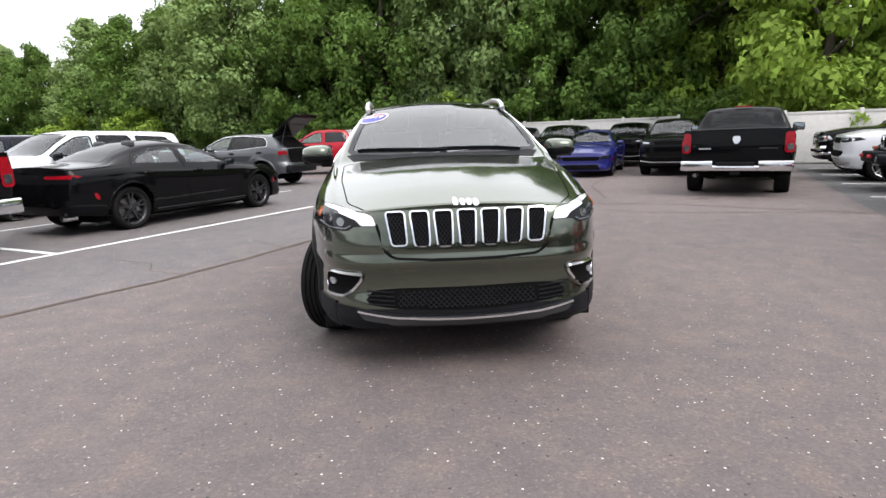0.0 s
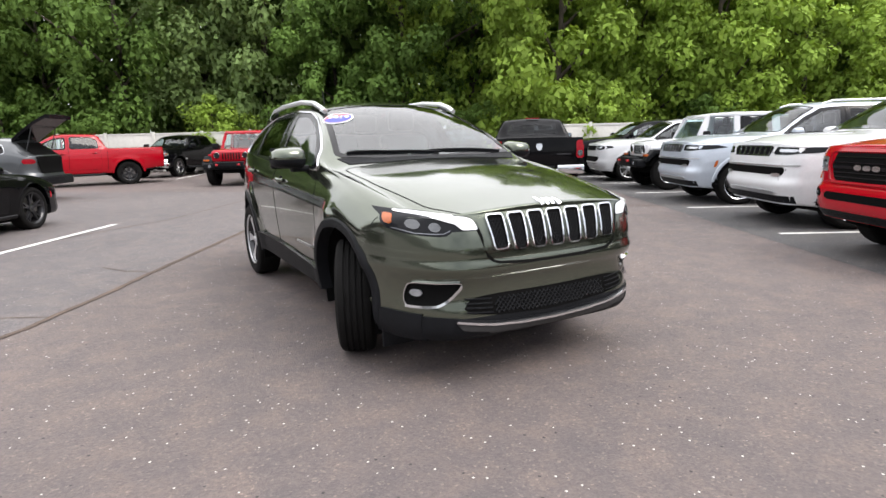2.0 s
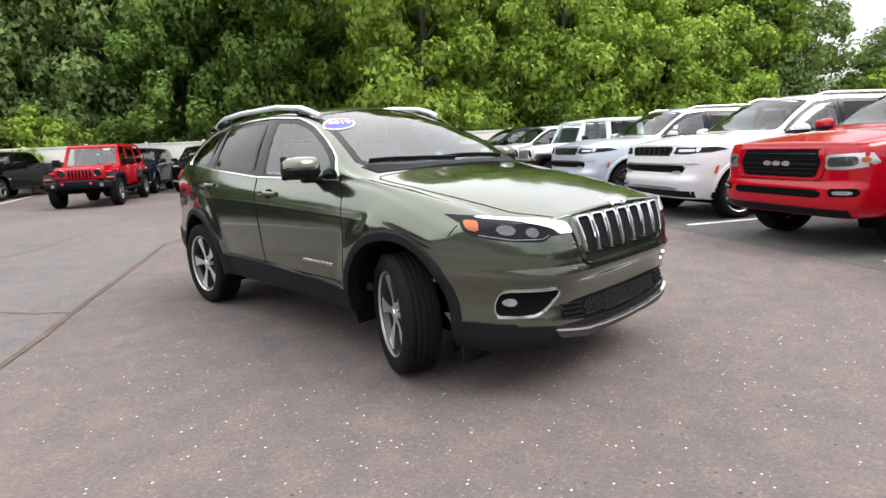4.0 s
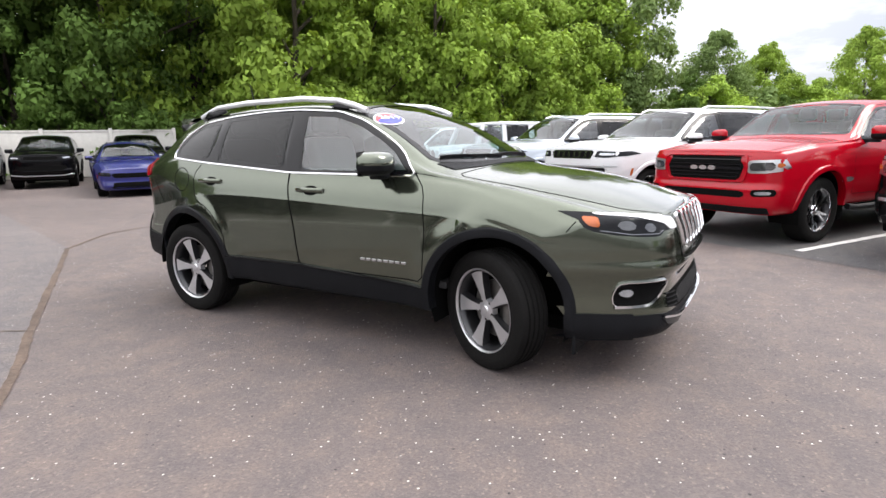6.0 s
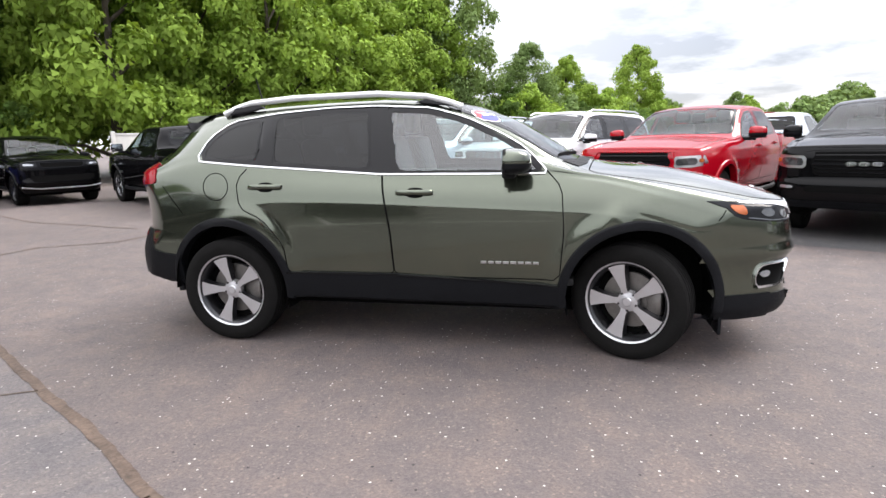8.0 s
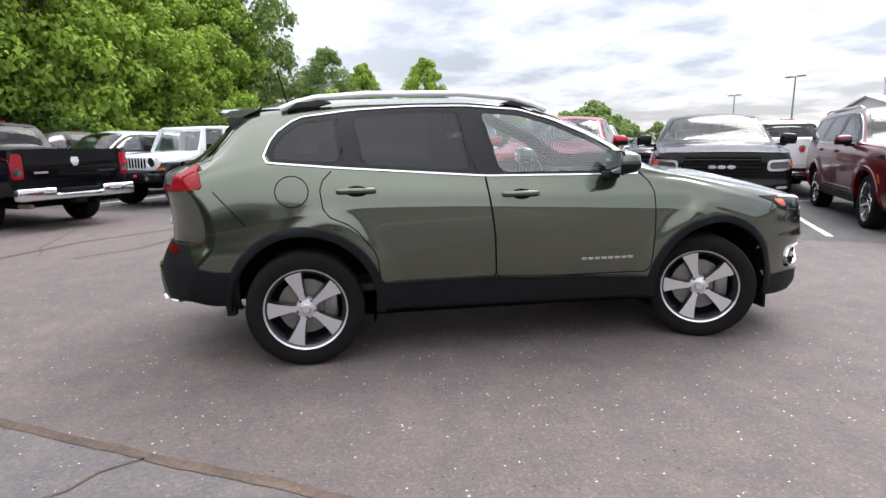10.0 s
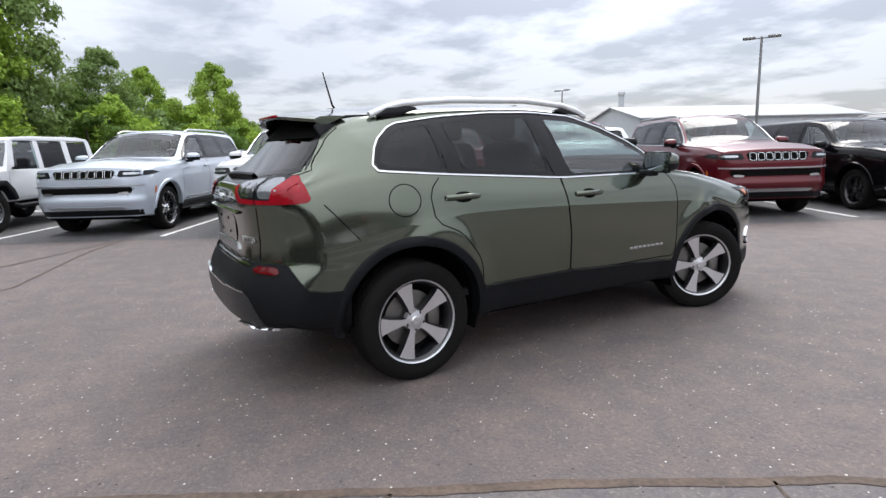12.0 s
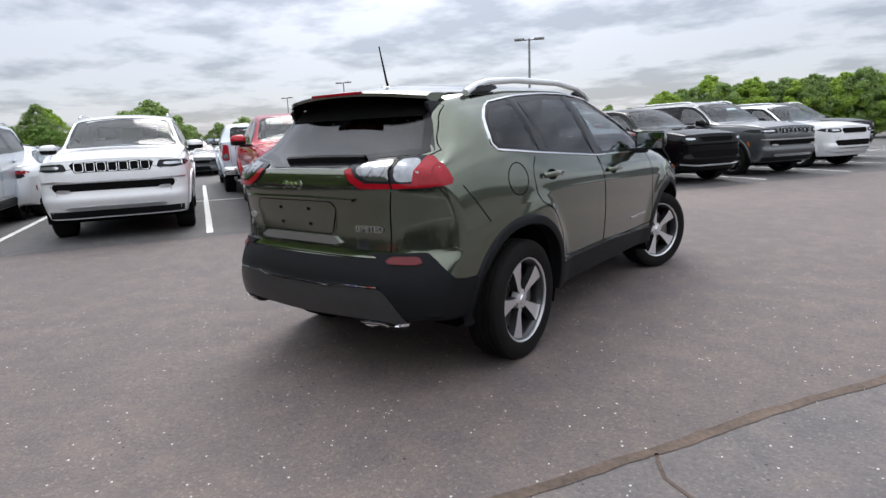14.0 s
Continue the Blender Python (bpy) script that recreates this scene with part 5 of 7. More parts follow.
def suv_front(d, hood_scoop=True, tail=True):
    k, root = d["skin"], d["root"]
    g = patch(k, "f", [(-0.46, 0.92), (0.46, 0.92), (0.50, 1.05), (-0.50, 1.05)], 0.004, 0.02, "void", "grille", root, "", 1, 20, 4, 1)
    ribbon(k, "f", rounded([(-0.44, 0.925), (0.44, 0.925), (0.49, 1.045), (-0.49, 1.045)], 1), 0.022, 0.006, "glossblack", "grille_ring", g, "", 1, True, 0.05, 0.008)
    lamp_pair(d, "f", [(0.52, 0.95), (0.54, 1.05), (0.90, 1.055), (0.91, 0.97), (0.75, 0.935)], "lens", "headlight", 0.006, 0.02)
    lamp_pair(d, "f", [(0.60, 0.975), (0.60, 1.02), (0.80, 1.03), (0.80, 0.985)], "lensbright", "headlight_element", 0.009, 0.01)
    patch(k, "f", [(-0.60, 0.52), (0.60, 0.52), (0.72, 0.74), (-0.72, 0.74)], 0.003, 0.01, "void", "air_intake", root, "", 1, 24, 4, 1)
    ribbon(k, "f", [(-0.86, 0.46), (-0.5, 0.42), (0.5, 0.42), (0.86, 0.46)], 0.04, 0.006, "satin", "bumper_trim", root, "", 1, False, 0.05, 0.01)
    for side in (-1, 1):
        mirror(d, side, (1.04, 0.88, 1.22), "black", (0.23, 0.13, 0.15))
        ribbon(k, "s", [(0.48, 0.40), (2.5, 0.40)], 0.10, 0.008, "cladding", "sill", root, "", side, False, 0.08, 0.006)
        for y, z in ((1.65, 1.05), (2.66, 1.06)):
            handle(d, side, y, z, "black")
        if hood_scoop:
            patch(k, "t", [(side * 0.30, -0.20), (side * 0.46, -0.20), (side * 0.44, 0.02), (side * 0.32, 0.02)], 0.012, 0.016, "void", "bonnet_vent", root, "", 1, 6, 4, 1)
    if tail:
        lamp_pair(d, "r", [(0.50, 1.02), (0.50, 1.12), (0.90, 1.12), (0.90, 1.02)], "redlens", "tail_light", 0.006, 0.02)
    return root


def low(fn, skin, way, poly, *rest):
    """Lays a part of the pickup at the height of its lowered body."""
    return fn(skin, way, poly if way == "t" else [(u, v * PICKUP_Z) for u, v in poly], *rest)


def pickup(label, paint_mat, chrome_front=False, rim="chrome", group="parked cars", steer=0.0):
    s = dict(PICKUP)
    s["wheel"], s["steer"] = (6, "fork", rim, "gunmetal"), steer
    d = build_car("pickup_truck", label, s, M[paint_mat], group)
    k, root = d["skin"], d["root"]
    if paint_mat == "red":
        low(ribbon, k, "f", rounded([(-0.56, 0.845), (0.56, 0.845), (0.60, 1.00), (0.58, 1.185), (-0.58, 1.185), (-0.60, 1.00)], 1), 0.035, 0.004, "red", "grille_surround", root, "", 1, True, 0.05, 0.014)
    bars = "chrome" if chrome_front else "glossblack"
    g = low(patch, k, "f", [(-0.50, 0.86), (0.50, 0.86), (0.56, 1.00), (0.54, 1.17), (-0.54, 1.17), (-0.56, 1.00)], 0.004, 0.02, "void", "grille", root, "", 1, 24, 6, 1)
    for z, half in ((1.125, 0.50), (1.065, 0.52), (0.955, 0.51), (0.905, 0.48)):
        low(ribbon, k, "f", [(-half, z), (half, z)], 0.022, 0.006, bars, "grille_bar", g, "", 1, False, 0.05, 0.006)
    low(ribbon, k, "f", [(-0.53, 1.01), (0.53, 1.01)], 0.05, 0.006, "glossblack" if not chrome_front else "chrome", "grille_crossbar", g, "", 1, False, 0.05, 0.008)
    for i in range(3):  # maker's mark as plain pale blocks
        x = -0.13 + 0.13 * i
        low(patch, k, "f", [(x - 0.055, 0.985), (x + 0.055, 0.985), (x + 0.055, 1.045), (x - 0.055, 1.045)], 0.024, 0.02, "chrome", "badge", g, "", 1, 5, 3, 1)
    low(lamp_pair, d, "f", [(0.60, 0.955), (0.60, 1.115), (0.955, 1.135), (0.965, 0.99), (0.80, 0.955)], "satin", "headlight", 0.006, 0.02)
    low(lamp_pair, d, "f", [(0.63, 0.985), (0.63, 1.085), (0.88, 1.10), (0.88, 0.995)], "projector", "headlight_element", 0.009, 0.01)
    low(lamp_pair, d, "f", [(0.895, 1.03), (0.895, 1.09), (0.94, 1.09), (0.945, 1.03)], "amber", "headlight_indicator", 0.009, 0.01)
    bump = "chrome" if chrome_front else None
    low(patch, k, "f", [(-0.60, 0.64), (0.60, 0.64), (0.60, 0.73), (-0.60, 0.73)], 0.003, 0.01, "void", "air_intake", root, "", 1, 24, 3, 1)
    if bump:
        low(ribbon, k, "f", [(-0.95, 0.79), (-0.5, 0.77), (0.5, 0.77), (0.95, 0.79)], 0.10, 0.012, bump, "bumper_bar", root, "", 1, False, 0.05, 0.012)
        low(ribbon, k, "f", [(-0.95, 0.60), (-0.5, 0.57), (0.5, 0.57), (0.95, 0.60)], 0.10, 0.012, bump, "bumper_bar", root, "", 1, False, 0.05, 0.012)
    low(lamp_pair, d, "f", [(0.68, 0.66), (0.68, 0.75), (0.92, 0.76), (0.92, 0.67)], "void", "fog_light_recess", 0.005, 0.01)
    low(lamp_pair, d, "f", [(0.72, 0.685), (0.72, 0.725), (0.88, 0.73), (0.88, 0.69)], "lensbright", "fog_light", 0.010, 0.01)
    low(patch, k, "f", [(-0.90, 0.43), (0.90, 0.43), (0.92, 0.52), (-0.92, 0.52)], 0.004, 0.01, "cladding", "bumper_lower", root, "", 1, 24, 3, 1)
    for side in (-1, 1):
        mirror(d, side, (1.16, 0.92, 1.365), "black" if not paint_mat == "red" else paint_mat, (0.26, 0.12, 0.20))
        for y, z in ((1.66, 1.15), (2.66, 1.17)):
            handle(d, side, y, z, paint_mat)
        low(ribbon, k, "s", [(3.0, 0.60), (3.03, 1.0), (3.05, 1.37)], 0.014, 0.001, "void", "cab_gap", d["body"], "", side, False, 0.05)
        tube("side_step", [(side * 0.98, 0.62, 0.42), (side * 1.0, 0.8, 0.40), (side * 1.0, 2.7, 0.40), (side * 0.98, 2.9, 0.42)], 0.04, "cladding", root)
        low(patch, k, "s", [(0.34, 0.80), (0.62, 0.80), (0.62, 0.86), (0.34, 0.86)], 0.004, 0.006, "satin", "fender_badge", root, "", side, 6, 3, 1)
        p = [(side * 0.83, 0.92), (side * 1.0, 0.92), (side * 1.0, 1.34), (side * 0.83, 1.34)]
        tl = low(patch, k, "r", p, 0.008, 0.03, "redlens", "tail_light", root, "", 1, 6, 6, 1)
        if tl:
            low(patch, k, "r", [(side * 0.86, 0.97), (side * 0.97, 0.97), (side * 0.97, 1.10), (side * 0.86, 1.10)], 0.012, 0.01, "projector", "reverse_lamp", tl, "", 1, 4, 4, 1, 0.012)
    # rear bumper: bright bar with a step in its middle, hitch
    for x0, x1, z1 in ((-1.0, -0.40, 0.72), (0.40, 1.0, 0.72), (-0.42, 0.42, 0.63)):
        box("rear_bumper", (x0, x1, 4.86, 5.02, 0.52, z1), "chrome", root, "", 0.03, 3)
    box("bumper_step", (-0.34, 0.34, 4.88, 5.03, 0.625, 0.695), "cladding", root, "", 0.01)
    box("hitch", (-0.09, 0.09, 4.8, 5.0, 0.44, 0.54), "cladding", root, "", 0.01)
    low(patch, k, "r", [(-0.075, 1.19), (-0.07, 1.27), (0.07, 1.27), (0.075, 1.19), (0.035, 1.11), (-0.035, 1.11)], 0.012, 0.012, "chrome", "tailgate_badge", root, "", 1, 8, 4, 1, 0.012)
    low(patch, k, "r", [(-0.72, 1.0), (-0.40, 1.0), (-0.40, 1.03), (-0.72, 1.03)], 0.006, 0.004, "gunmetal", "nameplate", root, "", 1, 6, 3, 0)
    low(patch, k, "r", [(0.46, 1.0), (0.68, 1.0), (0.68, 1.035), (0.46, 1.035)], 0.006, 0.004, "satin", "nameplate", root, "", 1, 6, 3, 0)
    low(patch, k, "t", [(-0.94, 3.16), (0.94, 3.16), (0.94, 4.86), (-0.94, 4.86)], 0.004, 0.0, "cladding", "bed_cover", root, "", 1, 12, 12, 0)
    box("brake_lamp", (-0.17, 0.17, 2.80, 2.84, 1.815, 1.845), "redlens", root, "", 0.006)
    tube("exhaust", [(0.72, 4.5, 0.42), (0.74, 4.85, 0.42)], 0.04, "iron", root)
    return root


def sedan(label, paint_mat, group="parked cars"):
    d = build_car("sedan", label, SEDAN, M[paint_mat], group)
    k, root = d["skin"], d["root"]
    patch(k, "t", [(-0.55, 2.66), (0.55, 2.66), (0.60, 3.34), (-0.60, 3.34)], 0.003, 0.0, "glossblack", "rear_window", root, "", 1, 14, 10, 1)
    patch(k, "f", [(-0.55, 0.52), (0.55, 0.52), (0.60, 0.64), (-0.60, 0.64)], 0.004, 0.01, "void", "grille", root, "", 1, 20, 4, 1)
    patch(k, "f", [(-0.62, 0.24), (0.62, 0.24), (0.55, 0.40), (-0.55, 0.40)], 0.004, 0.01, "void", "air_intake", root, "", 1, 20, 4, 1)
    lamp_pair(d, "f", [(0.58, 0.56), (0.60, 0.65), (0.86, 0.68), (0.86, 0.58)], "lens", "headlight", 0.006, 0.02)
    tl = patch(k, "r", [(-0.82, 0.82), (0.82, 0.82), (0.80, 0.97), (-0.80, 0.97)], 0.005, 0.02, "glossblack", "tail_panel", root, "", 1, 26, 5, 1)
    lamp_pair(d, "r", [(0.36, 0.90), (0.36, 0.945), (0.86, 0.955), (0.86, 0.895)], "redlens", "tail_light", 0.009, 0.02)
    for side in (-1, 1):
        mirror(d, side, (1.0, 0.90, 1.03), paint_mat, (0.20, 0.12, 0.13))
        for y, z in ((1.62, 0.90), (2.70, 0.92)):
            handle(d, side, y, z, paint_mat)
        ribbon(k, "s", [(0.45, 0.28), (2.6, 0.28)], 0.05, 0.006, "glossblack", "sill", root, "", side, False, 0.08, 0.006)
        patch(k, "s", [(3.60, 0.56), (3.66, 0.56), (3.70, 0.66), (3.64, 0.66)], 0.004, 0.01, "redlens", "side_marker", root, "", side, 5, 4, 0)
        patch(k, "s", [(-0.52, 0.50), (-0.46, 0.50), (-0.46, 0.60), (-0.52, 0.60)], 0.004, 0.01, "redlens", "side_marker", root, "", side, 5, 4, 0)
        tube("exhaust", [(side * 0.62, 3.85, 0.30), (side * 0.62, 4.08, 0.30)], 0.05, "chrome", root)
    return root


def offroader(label, paint_mat, group="parked cars", steer=0.0):
    """A boxy off-roader with separate wings and a flat windscreen."""
    root = tagged(new("off_roader"), label, "car", group)
    P = M[paint_mat]
    box("body", (-0.78, 0.78, 0.42, 3.62, 0.55, 1.17), P, root, "", 0.035, 3)
    prism("bonnet", [(-0.42, 0.95), (-0.46, 1.10), (-0.40, 1.17), (0.2, 1.22), (0.62, 1.24), (0.62, 0.80), (-0.42, 0.80)], -0.64, 0.64, P, root, "", "yz", 0.03)
    gr = box("grille", (-0.66, 0.66, -0.50, -0.40, 0.80, 1.13), P, root, "", 0.04, 3)
    for i in range(7):
        x = -0.27 + 0.09 * i
        box("grille_slot", (x - 0.028, x + 0.028, -0.512, -0.45, 0.86, 1.09), "void", gr, "", 0.02)
    for s in (-1, 1):
        bm = lathe([(0.001, 0.02), (0.085, 0.02), (0.095, 0.0), (0.095, -0.03)], 24)
        bmesh.ops.rotate(bm, verts=bm.verts, cent=(0, 0, 0), matrix=Matrix.Rotation(radians(-90), 3, "Z"))
        bmesh.ops.translate(bm, verts=bm.verts, vec=(s * 0.47, -0.50, 1.0))
        hl = part("headlight", bm, "lens", root, "", True, 40)
        bm = lathe([(0.090, 0.0), (0.102, 0.012), (0.108, 0.0)], 24)
        bmesh.ops.rotate(bm, verts=bm.verts, cent=(0, 0, 0), matrix=Matrix.Rotation(radians(-90), 3, "Z"))
        bmesh.ops.translate(bm, verts=bm.verts, vec=(s * 0.47, -0.505, 1.0))
        part("headlight_ring", bm, "chrome", hl, "", True, 40)
        for cy, nm in ((0.0, "front_wing"), (3.0, "rear_wing")):
            q = 0.50
            top = 0.98 if cy == 0 else 0.96
            outl = [(cy - 0.62, 0.72), (cy - 0.55, 0.82), (cy - 0.40, top), (cy + 0.40, top), (cy + 0.58, 0.80), (cy + 0.66, 0.62), (cy + 0.56, 0.58), (cy + 0.50, 0.70), (cy + 0.34, 0.88), (cy - 0.34, 0.88), (cy - 0.47, 0.76), (cy - 0.52, 0.68)]
            a, b = sorted((s * 0.62, s * 0.94))
            prism(nm, outl, a, b, "cladding" if cy else "cladding", root, "", "yz", 0.02)
            if cy == 0:
                a, b = sorted((s * 0.60, s * 0.80))
                prism("wing_top", [(-0.42, 0.98), (-0.40, 1.04), (0.40, 1.12), (0.44, 0.98)], a, b, P, root, "", "yz", 0.02)
            a, b = sorted((s * 0.45, s * 0.80))
            prism("wheel_housing", [(cy - 0.48, 0.60), (cy - 0.3, 0.89), (cy + 0.3, 0.89), (cy + 0.48, 0.60)], a, b, "void", root, "", "yz")
        box("indicator", (s * 0.80 - 0.09, s * 0.80 + 0.09, -0.60, -0.52, 0.82, 0.88), "amber", root, "", 0.01)
        # doors, panes, pillars
        for y0, y1, nm in ((0.66, 1.62, "front_door"), (1.66, 2.55, "rear_door")):
            dr = box(nm, (s * 0.785 - 0.012, s * 0.785 + 0.012, y0, y1, 0.62, 1.16), P, root, "", 0.01)
            box("door_handle", (s * 0.80 - 0.02, s * 0.80 + 0.02, y1 - 0.24, y1 - 0.06, 1.02, 1.06), P, dr, "", 0.012)
        for ol, g in (([(0.86, 1.20), (1.02, 1.70), (1.58, 1.71), (1.58, 1.20)], "clear"), ([(1.70, 1.20), (1.70, 1.71), (2.48, 1.71), (2.52, 1.20)], "privacy"), ([(2.66, 1.24), (2.64, 1.70), (3.40, 1.68), (3.48, 1.26)], "privacy")):
            verts = [(s * (0.775 - 0.16 * (z - 1.17)), y, z) for y, z in ol]
            w = mesh("window", verts, [(0, 1, 2, 3)], g, root, "", False)
        for ol in ([(0.62, 1.15), (0.90, 1.76), (1.00, 1.76), (0.84, 1.15)], [(1.57, 1.15), (1.57, 1.76), (1.71, 1.76), (1.71, 1.15)], [(2.50, 1.15), (2.47, 1.76), (2.66, 1.76), (2.68, 1.15)], [(3.38, 1.15), (3.36, 1.76), (3.50, 1.74), (3.60, 1.15)]):
            verts = []
            for o in (0.0, -0.05):
                verts += [(s * (0.785 + o - 0.16 * max(z - 1.17, 0)), y, z) for y, z in ol]
            mesh("pillar", verts, [(0, 1, 2, 3), (7, 6, 5, 4), (0, 4, 5, 1), (1, 5, 6, 2), (2, 6, 7, 3), (3, 7, 4, 0)], P, root, "", False)
        m = box("door_mirror", (s * 1.0 - 0.11, s * 1.0 + 0.11, 0.74, 0.86, 1.20, 1.40), "cladding", root, "", 0.04, 3)
        box("mirror_foot", (min(s * 0.78, s * 0.92), max(s * 0.78, s * 0.92), 0.78, 0.84, 1.18, 1.23), "cladding", m, "", 0.01)
        box("tail_light", (s * 0.70 - 0.09, s * 0.70 + 0.09, 3.61, 3.68, 0.92, 1.14), "redlens", root, "", 0.02)
        tube("side_step", [(s * 0.82, 0.62, 0.50), (s * 0.86, 0.75, 0.46), (s * 0.86, 2.3, 0.46), (s * 0.82, 2.42, 0.50)], 0.045, "cladding", root)
    # windscreen with its frame, roof
    v = [(-0.68, 0.68, 1.24), (0.68, 0.68, 1.24), (0.62, 0.94, 1.70), (-0.62, 0.94, 1.70)]
    mesh("windscreen", v, [(0, 1, 2, 3)], "clear", root, "", False)
    o = [(-0.77, 0.64, 1.16), (0.77, 0.64, 1.16), (0.70, 0.97, 1.77), (-0.70, 0.97, 1.77)]
    vv = v + o + [(x, y + 0.05, z) for x, y, z in v + o]
    ff = []
    for i in range(4):
        j = (i + 1) % 4
        ff += [(i, j, 4 + j, 4 + i), (8 + i, 12 + i, 12 + j, 8 + j), (i, 8 + i, 8 + j, j)]
    mesh("windscreen_frame", vv, ff, P, root, "", False)
    prism("roof", [(0.92, 1.74), (1.0, 1.81), (1.6, 1.84), (3.1, 1.83), (3.45, 1.79), (3.52, 1.73)], -0.70, 0.70, P, root, "", "yz", 0.03)
    box("tailgate", (-0.70, 0.70, 3.60, 3.66, 0.66, 1.16), P, root, "", 0.02)
    v = [(-0.60, 3.60, 1.20), (0.60, 3.60, 1.20), (0.56, 3.50, 1.68), (-0.56, 3.50, 1.68)]
    mesh("rear_window", v, [(0, 1, 2, 3)], "privacy", root, "", False)
    box("front_bumper", (-0.86, 0.86, -0.80, -0.56, 0.56, 0.76), "cladding", root, "", 0.05, 3)
    box("bumper_centre", (-0.50, 0.50, -0.84, -0.54, 0.62, 0.80), "cladding", root, "", 0.03, 3)
    for s in (-1, 1):
        box("tow_hook", (s * 0.36 - 0.03, s * 0.36 + 0.03, -0.90, -0.80, 0.68, 0.74), "redbadge", root, "", 0.012)
        bm = lathe([(0.001, 0.0), (0.05, 0.0), (0.055, -0.03)], 16)
        bmesh.ops.rotate(bm, verts=bm.verts, cent=(0, 0, 0), matrix=Matrix.Rotation(radians(-90), 3, "Z"))
        bmesh.ops.translate(bm, verts=bm.verts, vec=(s * 0.62, -0.805, 0.66))
        part("fog_light", bm, "lensbright", root, "", True, 40)
    box("rear_bumper", (-0.84, 0.84, 3.62, 3.82, 0.54, 0.74), "cladding", root, "", 0.04, 3)
    box("underbody", (-0.6, 0.6, -0.5, 3.5, 0.42, 0.58), "void", root, "", 0.02)
    box("dashboard", (-0.66, 0.66, 0.72, 1.0, 0.9, 1.20), "cabin", root, "", 0.04)
    seats(root, {"floor": 0.6}, (1.45, 2.35))
    bm = lathe([(0.20, -0.11), (0.40, -0.11), (0.42, 0.0), (0.40, 0.11), (0.20, 0.11)], 40)
    bmesh.ops.translate(bm, verts=bm.verts, vec=(0, 0, 0))
    bmesh.ops.rotate(bm, verts=bm.verts, cent=(0, 0, 0), matrix=Matrix.Rotation(radians(90), 3, "Z"))
    bmesh.ops.translate(bm, verts=bm.verts, vec=(0, 3.80, 1.02))
    part("spare_wheel", bm, "rubber", root, "", True, 40)
    wl = None
    for side in (-1, 1):
        for y in (0.0, 3.0):
            at, tn = (side * 0.79, y, 0.41), steer if y == 0 else 0
            if wl is None:
                wl = wheel(root, at, side, 0.41, 0.225, 0.255, 5, "fork", "satin", "blackrim", tn)
            else:
                copy_wheel(wl, at, side, tn)
    return root


# ---- ground ----
UX, UY = 0.862, -0.508  # into the eastern stalls
VX, VY = 0.508, 0.862   # along the stall row


def at(k, d):
    """The point k stalls along the eastern row and d metres into the stall."""
    return (4.36 + 1.5 * k + UX * d, 2.42 + 2.57 * k + UY * d)


def sheet(name, pts, z, mat, label="", category="", kind="structure", parent=None):
    ob = mesh(name, [(x, y, z) for x, y in pts], [tuple(range(len(pts)))], mat, parent, "", False)
    if parent is None:
        tagged(ob, label, category, "", kind)
    return ob


sheet("ground", [(-900, -900), (900, -900), (900, 900), (-900, 900)], 0.0, "asphalt", "worn brown-grey asphalt of the car park lane", "ground")
sheet("pavement", [at(-14, -0.35), at(-14, 60), at(8, 60), at(8, -0.35)], 0.004, "asphalt_dark", "darker sealed asphalt under the parking stalls", "pavement")
LQ = (-4.75, 7.25)


def left(k, d):
    """A point k metres along the western edge line and d metres west of it."""
    return (LQ[0] + VX * k - UX * d, LQ[1] + VY * k - UY * d)


sheet("pavement", [(-12, -8), (-5.2, 2.4), (-2.42, 5.88), (-1.04, 8.24), (0.54, 10.95), (2.2, 17), (-8, 27), (-34, 20), (-34, -8)], 0.003, "asphalt_west", "bluish grey asphalt west of the long crack", "pavement")


def stripe(a, b, width=0.10, z=0.009):
    """A painted stall line with frayed edges."""
    a, b = Vector(a), Vector(b)
    d = (b - a).normalized()
    s = Vector((-d.y, d.x))
    n = max(2, int((b - a).length / 0.15))
    rng = random.Random(round(a.x * 100))
    verts = []
    for i in range(n + 1):
        p = a + (b - a) * i / n
        w = width / 2
        q, r = p + s * (w + rng.uniform(-0.008, 0.006)), p - s * (w + rng.uniform(-0.008, 0.006))
        verts += [(q.x, q.y, z), (r.x, r.y, z)]
    faces = [(2 * i, 2 * i + 1, 2 * i + 3, 2 * i + 2) for i in range(n)]
    return tagged(mesh("stall_line", verts, faces, "line", None, "", False), "worn white painted stall line on asphalt", "road marking", "stall lines", "structure")


for k in range(-8, 8):
    stripe(at(k, 0), at(k, 10.4))
stripe(at(-8, 5.2), at(7, 5.2))
stripe(left(-9, 0), left(5.8, 0), 0.11)
stripe(left(0.55, 0.05), left(0.55, 6.0))
stripe(left(0.55, 3.3), left(9, 3.3))
stripe((0.5, 26.6), (2.4, 31.2))


